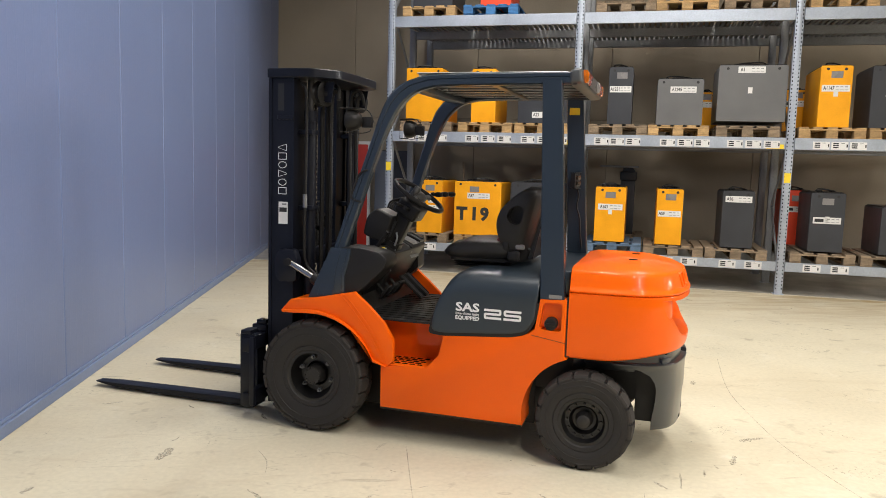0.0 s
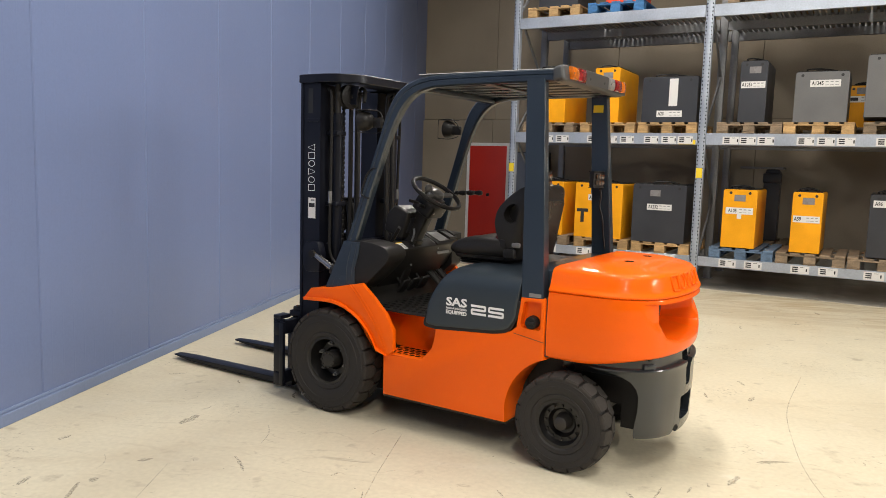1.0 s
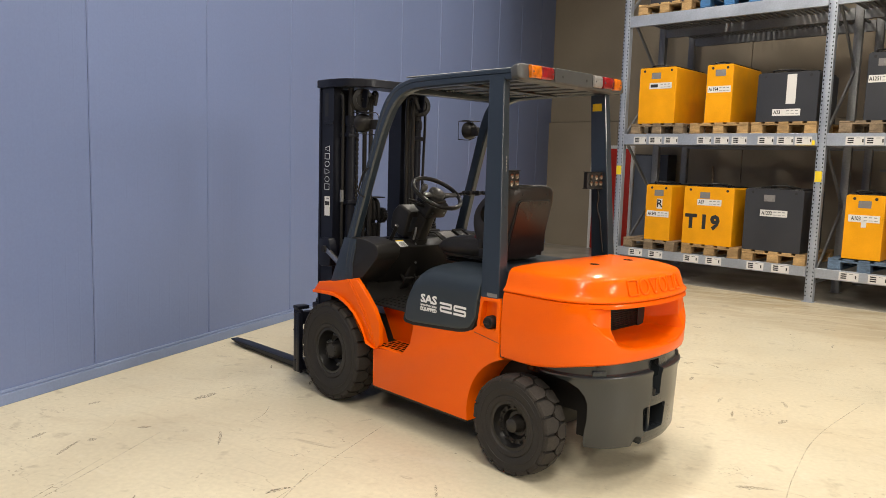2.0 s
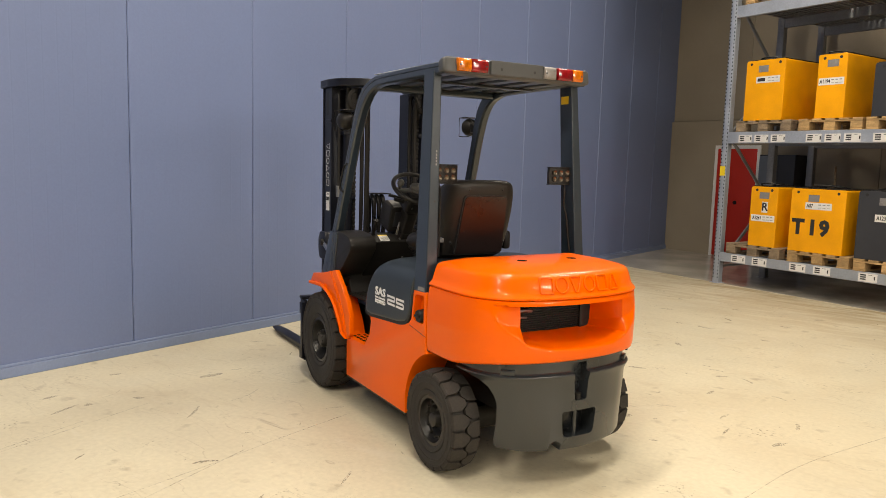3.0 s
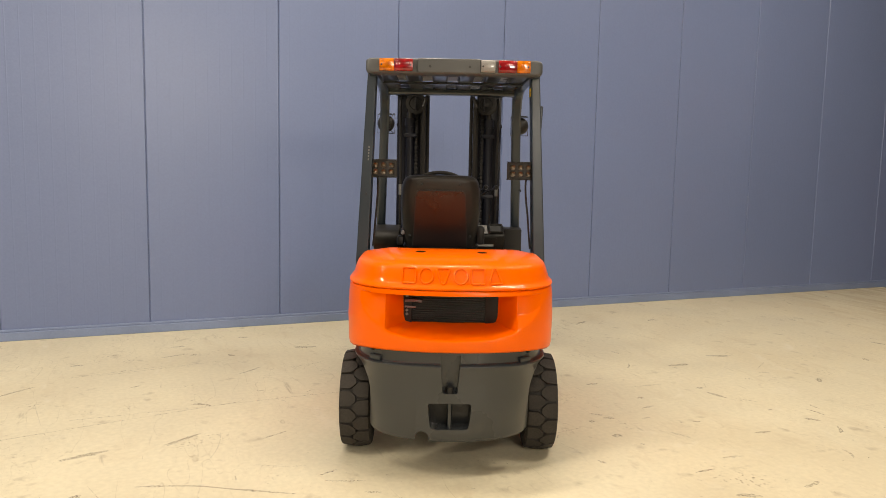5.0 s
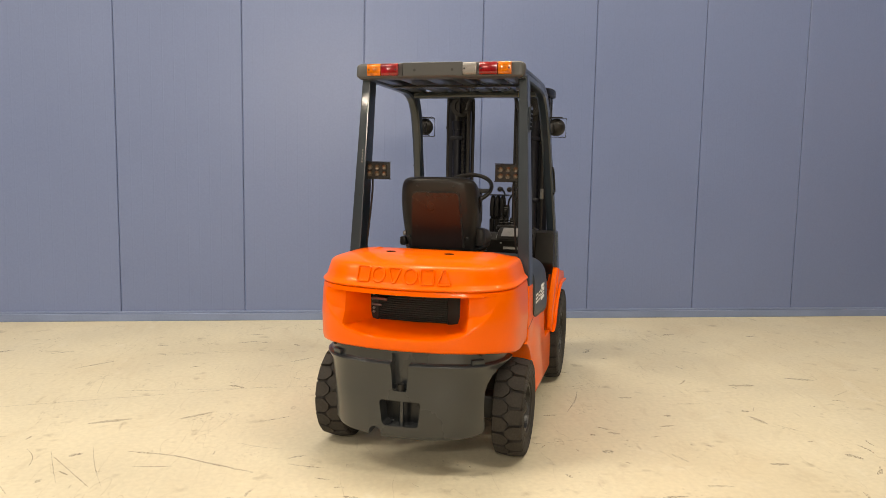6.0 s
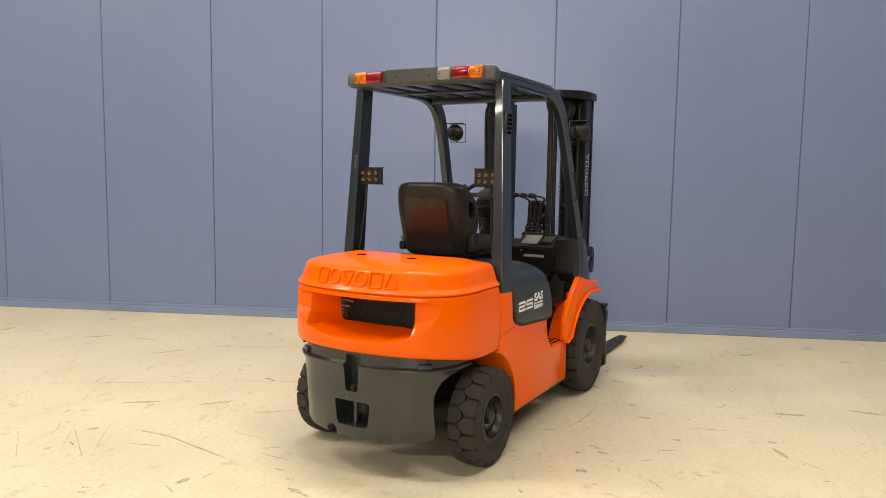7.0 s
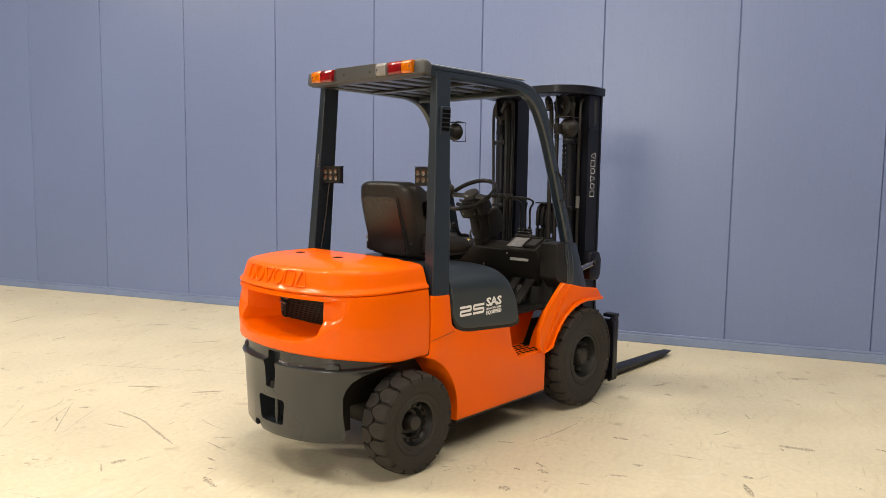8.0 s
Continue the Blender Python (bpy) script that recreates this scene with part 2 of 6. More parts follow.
    def over(fac, tone):
        node = nt.nodes.new("ShaderNodeMix")
        node.data_type = "RGBA"
        nt.links.new(fac, node.inputs["Factor"])
        nt.links.new(last, node.inputs["A"])
        node.inputs["B"].default_value = tone
        return node.outputs["Result"]

    last = over(maths("MULTIPLY", step_of(noise_of(42, 5), 0.58, 0.66, 0.75), step_of(noise_of(2.3, 4, shift=4.0), 0.60, 0.70)), (0.17, 0.135, 0.085, 1))
    last = over(maths("MULTIPLY", step_of(noise_of(150, 2), 0.66, 0.72, 0.6), step_of(noise_of(0.9, 3, shift=9.0), 0.50, 0.62)), (0.20, 0.16, 0.10, 1))
    for turn, shift in ((0.35, 1.0), (1.15, 5.0), (2.5, 8.0)):
        line = step_of(maths("ABSOLUTE", maths("SUBTRACT", noise_of(0.55, 3, (1, 5, 1), turn, shift), 0.5), 0.0), 0.0035, 0.0, 0.5)
        last = over(maths("MULTIPLY", line, maths("MULTIPLY", step_of(noise_of(1.1, 3, shift=shift + 2), 0.50, 0.60), step_of(noise_of(30, 3), 0.35, 0.6))), (0.30, 0.245, 0.16, 1))
    # ochre dirt walked in along the edge of the racking's floor
    dot = nt.nodes.new("ShaderNodeVectorMath")
    dot.operation = "DOT_PRODUCT"
    dot.inputs[1].default_value = (0.3305, 0.9438, 0)
    nt.links.new(pos, dot.inputs[0])
    band = nt.nodes.new("ShaderNodeMapRange")
    band.inputs["From Min"].default_value, band.inputs["From Max"].default_value = 8.6, 10.95
    nt.links.new(dot.outputs["Value"], band.inputs["Value"])
    mp = nt.nodes.new("ShaderNodeMapping")
    mp.inputs["Rotation"].default_value = (0, 0, 0.34)
    mp.inputs["Scale"].default_value = (0.9, 4.5, 1)
    nt.links.new(pos, mp.inputs["Vector"])
    dirt = nt.nodes.new("ShaderNodeTexNoise")
    dirt.inputs["Scale"].default_value, dirt.inputs["Detail"].default_value, dirt.inputs["Distortion"].default_value = 1.3, 8, 1.5
    nt.links.new(mp.outputs[0], dirt.inputs["Vector"])
    rd = nt.nodes.new("ShaderNodeMapRange")
    rd.inputs["From Min"].default_value, rd.inputs["From Max"].default_value, rd.inputs["To Max"].default_value = 0.40, 0.70, 0.95
    nt.links.new(dirt.outputs["Fac"], rd.inputs["Value"])
    both = nt.nodes.new("ShaderNodeMath")
    both.operation = "MULTIPLY"
    nt.links.new(band.outputs[0], both.inputs[0])
    nt.links.new(rd.outputs[0], both.inputs[1])
    md = nt.nodes.new("ShaderNodeMix")
    md.data_type = "RGBA"
    nt.links.new(both.outputs[0], md.inputs["Factor"])
    nt.links.new(last, md.inputs["A"])
    md.inputs["B"].default_value = (0.36, 0.25, 0.11, 1)
    nt.links.new(md.outputs["Result"], bsdf.inputs["Base Color"])
    return m


FLOOR = floor_material()
SCUFF = material("rubber_scuff", (0.205, 0.168, 0.125), 0.6, grain=0.3, scale=60, stain=0.3, stain_scale=15)
FAINTSCUFF = material("faint_rubber_scuff", (0.19, 0.15, 0.095), 0.6, grain=0.3, scale=60, stain=0.3, stain_scale=15)


def ragged(m, lo, hi, scale, faint=False):
    """Lets the surface below show through in ragged patches, each mark by an amount of its own."""
    nt = m.node_tree
    tex = nt.nodes.new("ShaderNodeTexNoise")
    tex.inputs["Scale"].default_value, tex.inputs["Detail"].default_value = scale, 8
    nt.links.new(nt.nodes.new("ShaderNodeNewGeometry").outputs["Position"], tex.inputs["Vector"])
    r = nt.nodes.new("ShaderNodeMapRange")
    r.inputs["From Min"].default_value, r.inputs["From Max"].default_value = lo, hi
    nt.links.new(tex.outputs["Fac"], r.inputs["Value"])
    amount = r.outputs[0]
    if faint:
        own = nt.nodes.new("ShaderNodeMapRange")
        own.inputs["To Min"].default_value, own.inputs["To Max"].default_value = 0.25, 0.95
        nt.links.new(nt.nodes.new("ShaderNodeNewGeometry").outputs["Random Per Island"], own.inputs["Value"])
        mul = nt.nodes.new("ShaderNodeMath")
        mul.operation = "MULTIPLY"
        nt.links.new(amount, mul.inputs[0])
        nt.links.new(own.outputs[0], mul.inputs[1])
        amount = mul.outputs[0]
    nt.links.new(amount, nt.nodes["Principled BSDF"].inputs["Alpha"])


ragged(SCUFF, 0.42, 0.74, 110)
ragged(FAINTSCUFF, 0.36, 0.66, 75, True)
LINE = material("floor_crack", (0.38, 0.325, 0.23), 0.7, grain=0.3, scale=40, stain=0.3, stain_scale=6)
ragged(LINE, 0.34, 0.80, 60, True)


def glow_material(name, strength):
    m = bpy.data.materials.new(name)
    m.use_nodes = True
    b = m.node_tree.nodes["Principled BSDF"]
    b.inputs["Base Color"].default_value = (0.9, 0.9, 0.88, 1)
    b.inputs["Emission Color"].default_value = (1.0, 0.90, 0.76, 1)
    b.inputs["Emission Strength"].default_value = strength
    return m


# ---- mesh helpers ----
def finish(bm, name, mat, smooth=35):
    me = bpy.data.meshes.new(name)
    bmesh.ops.recalc_face_normals(bm, faces=bm.faces)
    bm.to_mesh(me)
    bm.free()
    me.materials.append(mat)
    if smooth:
        me.shade_smooth()
        me.set_sharp_from_angle(angle=radians(smooth))
    return me


def part(name, bm, mat, parent, label="", smooth=35, m=None):
    ob = new(name, finish(bm, name, mat, smooth))
    ob.parent = parent
    if m is not None:
        ob.matrix_basis = m
    return tagged(ob, label)


def solid(name, bm, mat, label, category, m=None, group="", kind="", smooth=35):
    ob = new(name, finish(bm, name, mat, smooth))
    if m is not None:
        ob.matrix_basis = m
    return tagged(ob, label, category, group, kind)


def thing(name, m, label, category, group=""):
    ob = new(name)
    ob.empty_display_size = 0.1
    ob.matrix_basis = m
    return tagged(ob, label, category, group)


def bevel(bm, width, segments=2, edges=None):
    bmesh.ops.bevel(bm, geom=list(edges if edges is not None else bm.edges), offset=width, segments=segments, profile=0.5, affect="EDGES", clamp_overlap=True)
    return bm


def box(x0, x1, y0, y1, z0, z1, r=0.0, seg=2, bm=None):
    b = bmesh.new()
    bmesh.ops.create_cube(b, size=1)
    bmesh.ops.transform(b, matrix=Matrix.Translation(((x0 + x1) / 2, (y0 + y1) / 2, (z0 + z1) / 2)) @ Matrix.Diagonal((abs(x1 - x0), abs(y1 - y0), abs(z1 - z0), 1)), verts=b.verts)
    if r:
        bevel(b, r, seg)
    return join(bm, b)


def join(bm, other):
    """Adds the mesh other to bm (or returns other)."""
    if bm is None:
        return other
    me = bpy.data.meshes.new("tmp")
    other.to_mesh(me)
    other.free()
    bm.from_mesh(me)
    bpy.data.meshes.remove(me)
    return bm


def moved(bm, m):
    bmesh.ops.transform(bm, matrix=m, verts=bm.verts)
    return bm


def rounded(points, radius, n=4):
    """A closed outline with its corners rounded; radius is a number or one for each corner."""
    out, k = [], len(points)
    for i, p in enumerate(points):
        r = radius[i] if isinstance(radius, (list, tuple)) else radius
        p = Vector(p)
        a, b = Vector(points[i - 1]) - p, Vector(points[(i + 1) % k]) - p
        if r <= 0 or a.length < 1e-6 or b.length < 1e-6:
            out.append(tuple(p))
            continue
        r = min(r, a.length * 0.48, b.length * 0.48)
        s, e = p + a.normalized() * r, p + b.normalized() * r
        for j in range(n + 1):
            t = j / n
            out.append(tuple((1 - t) ** 2 * s + 2 * t * (1 - t) * p + t * t * e))
    return out


def prism(outline, a, b, axis="y", r=0.0, seg=2, bm=None):
    """An outline extruded along an axis from a to b. axis y: points are (x, z); x: (y, z); z: (x, y)."""
    m = bmesh.new()

    def at(p, v):
        return {"y": (p[0], v, p[1]), "x": (v, p[0], p[1]), "z": (p[0], p[1], v)}[axis]

    lo = [m.verts.new(at(p, a)) for p in outline]
    hi = [m.verts.new(at(p, b)) for p in outline]
    k = len(outline)
    caps = [m.faces.new(lo), m.faces.new(list(reversed(hi)))]
    for i in range(k):
        m.faces.new((lo[i], lo[(i + 1) % k], hi[(i + 1) % k], hi[i]))
    bmesh.ops.recalc_face_normals(m, faces=m.faces)
    if r:
        bevel(m, r, seg, {e for f in caps for e in f.edges})
    return join(bm, m)


def loft(rings, bm=None, cap=True, closed=False):
    m = bmesh.new()
    vs = [[m.verts.new(p) for p in ring] for ring in rings]
    k = len(rings[0])
    pairs = list(zip(vs, vs[1:])) + ([(vs[-1], vs[0])] if closed else [])
    for a, b in pairs:
        for i in range(k):
            m.faces.new((a[i], a[(i + 1) % k], b[(i + 1) % k], b[i]))
    if cap and not closed:
        m.faces.new(list(reversed(vs[0])))
        m.faces.new(vs[-1])
    bmesh.ops.recalc_face_normals(m, faces=m.faces)
    return join(bm, m)


def smooth_path(points, n=6):
    """Catmull-Rom through the points."""
    pts = [Vector(p) for p in points]
    pts = [2 * pts[0] - pts[1]] + pts + [2 * pts[-1] - pts[-2]]
    out = []
    for i in range(1, len(pts) - 2):
        a, b, c, d = pts[i - 1 : i + 3]
        for j in range(n):
            t = j / n
            out.append(0.5 * ((2 * b) + (c - a) * t + (2 * a - 5 * b + 4 * c - d) * t * t + (3 * b - a - 3 * c + d) * t ** 3))
    out.append(pts[-2])
    return out


def sweep(path, section, up=(0, 0, 1), bm=None, scale=None, closed=False):
    """A section, points (side, up), carried along a path."""
    path = [Vector(p) for p in path]
    rings, k = [], len(path)
    for i, p in enumerate(path):
        before, after = (path[i - 1], path[(i + 1) % k]) if closed else (path[max(i - 1, 0)], path[min(i + 1, k - 1)])
        d = (after - before).normalized()
        s = d.cross(Vector(up))
        s = s.normalized() if s.length > 1e-5 else Vector((1, 0, 0))
        u = s.cross(d)
        f = scale[i] if scale else 1
        rings.append([p + s * a * f + u * b * f for a, b in section])
    return loft(rings, bm, closed=closed)


def circle(r, n=10):
    return [(r * math.cos(2 * math.pi * i / n), r * math.sin(2 * math.pi * i / n)) for i in range(n)]


def tube(points, r, n=8, fine=6, bm=None, straight=False):
    p = points if straight else smooth_path(points, fine)
    d = Vector(p[-1]) - Vector(p[0])
    up = (0, 0, 1) if abs(d.normalized().z) < 0.9 else (0, 1, 0)
    return sweep(p, circle(r, n), up, bm)


def lathe(profile, n=32, bm=None):
    """A profile of (radius, y) turned round the y axis."""
    m = bmesh.new()
    rings = []
    for r, y in profile:
        if r < 1e-6:
            rings.append([m.verts.new((0, y, 0))])
        else:
            rings.append([m.verts.new((r * math.cos(2 * math.pi * i / n), y, r * math.sin(2 * math.pi * i / n))) for i in range(n)])
    for a, b in zip(rings, rings[1:]):
        for i in range(n):
            j = (i + 1) % n
            if len(a) == 1 and len(b) > 1:
                m.faces.new((a[0], b[i], b[j]))
            elif len(b) == 1 and len(a) > 1:
                m.faces.new((a[i], a[j], b[0]))
            elif len(a) > 1:
                m.faces.new((a[i], a[j], b[j], b[i]))
    bmesh.ops.recalc_face_normals(m, faces=m.faces)
    return join(bm, m)


def rod(p, q, r, n=12, bm=None):
    return sweep([p, q], circle(r, n), (0, 0, 1) if abs((Vector(q) - Vector(p)).normalized().z) < 0.9 else (0, 1, 0), bm)


def cut(bm, *cutters):
    """bm less the cutters, as a new bmesh."""
    for c in cutters:
        obs = []
        for b in (bm, c):
            me = bpy.data.meshes.new("tmp")
            bmesh.ops.recalc_face_normals(b, faces=b.faces)
            b.to_mesh(me)
            b.free()
            obs.append(new("tmp", me))
        mod = obs[0].modifiers.new("cut", "BOOLEAN")
        mod.operation, mod.object, mod.solver = "DIFFERENCE", obs[1], "EXACT"
        dg = bpy.context.evaluated_depsgraph_get()
        bm = bmesh.new()
        bm.from_object(obs[0], dg)
        for o in obs:
            me = o.data
            bpy.data.objects.remove(o)
            bpy.data.meshes.remove(me)
    return bm


def letters(text, size, depth=0.001, bold=0.018):
    """Flat raised lettering in the xy plane, as a bmesh, with its middle at the origin."""
    cu = bpy.data.curves.new("text", "FONT")
    cu.offset = size * bold
    cu.body, cu.size, cu.extrude, cu.align_x, cu.align_y, cu.resolution_u = text, size, depth, "CENTER", "CENTER", 2
    ob = new("text", cu)
    dg = bpy.context.evaluated_depsgraph_get()
    me = bpy.data.meshes.new_from_object(ob.evaluated_get(dg))
    bm = bmesh.new()
    bm.from_mesh(me)
    bpy.data.objects.remove(ob)
    bpy.data.curves.remove(cu)
    bpy.data.meshes.remove(me)
    return bm


# ---- the hall ----
WALL_X = -1.975
WALL_N, WALL_S, EAST = 15.05, -13.0, 24.0
SEAMS = [-1.86 - 1.19 * k for k in range(9, 0, -1)] + [-1.86, -0.71, 0.505, 1.712, 2.89, 4.055, 5.226, 6.387, 7.545, 8.67, 9.81, 10.95, 12.09, 13.23, 14.37, 15.51]
RACK = pose(0.21, 11.50, 0, 0, 0, -19.3)


def build_hall():
    solid("floor", box(WALL_X - 0.3, EAST, WALL_S, 19.0, -0.2, 0.0), FLOOR, "beige coated concrete floor, scuffed and yellowed", "floor", kind="structure")
    solid("ground", box(-4.0, 27.0, 0.03, 3.0, -0.1, 0.004), DARKFLOOR, "grey polished concrete floor under the racks", "floor", RACK, kind="structure")
    wall = solid("wall_west", box(WALL_X - 0.2, WALL_X - 0.02, WALL_S, 17.5, -0.1, 7.0), BLUEWALL, "blue insulated sheet-steel panel wall", "wall", kind="structure")
    # panels of sheet steel, butted with a fine open joint
    for y, z in zip(SEAMS, SEAMS[1:]):
        p = part("panel", box(-0.03, 0.0, 0.002, z - y - 0.002, 0.0, 6.9, 0.007, 1), BLUEWALL, wall, "", 0)
        p.location = (WALL_X, y, 0.06)
    trim = box(-0.01, 0.028, WALL_S, 15.2, 0.0, 0.075, 0.004, 1)
    box(-0.01, 0.014, WALL_S, 15.2, 0.0755, 0.095, 0.003, 1, trim)
    solid("baseboard", moved(trim, pose(WALL_X, 0, 0)), TRIMBLUE, "blue painted base trim along the panel wall", "trim", kind="structure")
    # back wall of concrete panels, parallel to the racking
    D = 2.85
    back = solid("wall_north", box(-4, 27, D + 0.06, D + 0.3, -0.1, 7.0), CONCRETE, "bare grey-brown concrete back wall", "wall", RACK, kind="structure")
    panel2 = finish(box(0.004, 2.396, -0.03, 0.10, 0.0, 2.46, 0.004, 1), "panel", CONCRETE, 0)
    for i in range(12):
        for j in range(3):
            p = new("panel", panel2)
            p.parent = back
            p.location = (-4.1 + 2.4 * i, D - 0.06 + (0.10 if j else 0), 2.47 * j)
    door = thing("door_1", RACK @ pose(-2.16, D - 0.095, 0), "red painted steel door in a pale frame", "door")
    tagged(door, kind="structure")
    part("leaf", box(0.0, 0.80, -0.03, 0.0, 0.02, 1.95, 0.004), REDPAINT, door, "red painted door leaf")
    fr = box(-0.06, -0.002, -0.035, 0.0, 0, 2.01)
    box(0.802, 0.86, -0.035, 0.0, 0, 2.01, bm=fr)
    box(-0.002, 0.802, -0.035, 0.0, 1.952, 2.01, bm=fr)
    part("frame", fr, PAPER, door, "pale painted frame")
    part("lock", moved(lathe([(0, -0.055), (0.03, -0.05), (0.035, -0.03), (0.0, -0.03)], 16), pose(0.42, 0, 1.0)), BLACK, door, "round black lock")
    # unseen closing walls and ceiling, toned dark to keep reflections and bounce low
    solid("wall_south", box(WALL_X - 0.3, EAST + 0.3, WALL_S - 0.3, WALL_S, -0.1, 7.0), UNSEENWALL, "unseen dark wall that closes the far end", "wall", kind="structure")
    solid("wall_east", box(EAST, EAST + 0.3, WALL_S, 17, -0.1, 7.0), UNSEENWALL, "unseen dark wall that closes the side", "wall", kind="structure")
    solid("ceiling", box(WALL_X - 0.3, EAST + 0.3, WALL_S - 0.3, 18, 7.0, 7.2), CEIL, "unseen ceiling that closes the hall", "ceiling", kind="structure")


def build_lamps():
    glow = glow_material("lamp_tube_glow", 8.0)
    for x, y, z, length, watts in LAMPS:
        t = thing("ceiling_lamp", pose(x, y, z), "white tube fitting hanging under the ceiling", "ceiling lamp", "ceiling lamps")
        part("housing", box(-0.11, 0.11, -length / 2, length / 2, 0.02, 0.09, 0.01), WHITE, t, "white housing")
        part("tube", moved(lathe([(0, -length / 2 + 0.05), (0.02, -length / 2 + 0.05), (0.02, length / 2 - 0.05), (0, length / 2 - 0.05)], 10), pose(0, 0, -0.02)), glow, t, "glowing tube")
        part("hanger", rod((0, 0, 0.09), (0, 0, 7.0 - z), 0.006), STEEL, t)
        la = bpy.data.lights.new("tube_light", "AREA")
        la.shape, la.size, la.size_y, la.energy, la.color = "RECTANGLE", 0.25, length, watts, (1.0, 0.93, 0.83)
        lo = new("tube_light", la)
        lo.location = (x, y, z - 0.06)


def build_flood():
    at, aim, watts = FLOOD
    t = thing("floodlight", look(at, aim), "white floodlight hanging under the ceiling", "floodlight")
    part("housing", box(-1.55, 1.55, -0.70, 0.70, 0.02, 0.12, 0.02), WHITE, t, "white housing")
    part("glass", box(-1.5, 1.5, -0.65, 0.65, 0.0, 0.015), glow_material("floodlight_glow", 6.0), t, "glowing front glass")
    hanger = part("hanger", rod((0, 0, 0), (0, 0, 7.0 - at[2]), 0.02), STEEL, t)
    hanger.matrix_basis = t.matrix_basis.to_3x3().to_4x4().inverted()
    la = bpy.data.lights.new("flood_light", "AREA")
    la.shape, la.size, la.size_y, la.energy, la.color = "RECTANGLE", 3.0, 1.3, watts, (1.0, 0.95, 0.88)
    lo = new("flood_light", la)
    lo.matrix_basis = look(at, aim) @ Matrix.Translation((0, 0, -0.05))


build_hall()
build_lamps()
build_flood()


# ---- racking and batteries ----
def build_upright(x):
    rackf = thing("rack_upright", RACK @ pose(x, 0, 0), "galvanised perforated steel rack upright frame, bolted to the floor", "rack", "rack uprights")
    # rear posts take the darker copy, shaded by colour
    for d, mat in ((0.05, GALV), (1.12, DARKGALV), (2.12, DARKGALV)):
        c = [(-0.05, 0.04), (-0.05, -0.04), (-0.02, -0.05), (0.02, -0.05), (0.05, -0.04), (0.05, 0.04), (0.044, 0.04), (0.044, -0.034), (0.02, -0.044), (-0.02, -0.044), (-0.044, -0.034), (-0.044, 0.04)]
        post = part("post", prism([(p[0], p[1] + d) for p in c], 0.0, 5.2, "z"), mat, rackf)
        part("foot_plate", box(-0.07, 0.07, d - 0.07, d + 0.07, 0.0, 0.008), mat, rackf)
        if d < 1:
            # thin dark plates: the shade of the punched slots as colour
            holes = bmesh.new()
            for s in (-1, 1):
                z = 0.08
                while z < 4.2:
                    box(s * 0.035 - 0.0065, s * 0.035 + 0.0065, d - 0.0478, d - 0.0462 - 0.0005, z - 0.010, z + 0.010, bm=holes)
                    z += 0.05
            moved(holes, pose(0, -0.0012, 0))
            part("perforation_shade", holes, HOLESHADE, post, "rows of flat dark patches for the shade in punched slots", 0)["kind"] = "stuff"
    zs = [0.25, 1.15, 2.05, 2.95, 3.85, 4.75]
    for i, (a, b) in enumerate(zip(zs, zs[1:])):
        s = (0.10, 1.08) if i % 2 == 0 else (1.08, 0.10)
        part("brace", sweep([(0, s[0], a), (0, s[1], b)], [(-0.02, -0.012), (0.02, -0.012), (0.02, 0.012), (-0.02, 0.012)], (1, 0, 0)), DARKGALV, rackf)
    part("tie", box(-0.015, 0.015, 0.1, 1.08, 0.22, 0.25), DARKGALV, rackf)
    if x < 6:
        part("sticker", box(-0.04, 0.04, -0.0035, -0.0022, 1.5, 1.63), YELLOWLABEL, rackf, "yellow load sticker")
    return rackf


POSTS = [0.0, 2.77, 5.585, 8.38]
LEVELS = [0.44, 2.095, 3.765]


def bin_label(bm_paper, bm_ink, x, z, w=0.24, h=0.105, y=-0.004):
    """A paper label with plain bars for its print."""
    box(x, x + w, y - 0.0012, y, z, z + h, bm=bm_paper)
    for k in range(3):
        box(x + 0.022, x + 0.088, y - 0.002, y - 0.0013, z + 0.020 + k * 0.025, z + 0.036 + k * 0.025, bm=bm_ink)
    box(x + 0.18, x + 0.195, y - 0.002, y - 0.0013, z + 0.03, z + 0.07, bm=bm_ink)
    box(x + 0.115, x + 0.16, y - 0.002, y - 0.0013, z + 0.08, z + 0.085, bm=bm_ink)


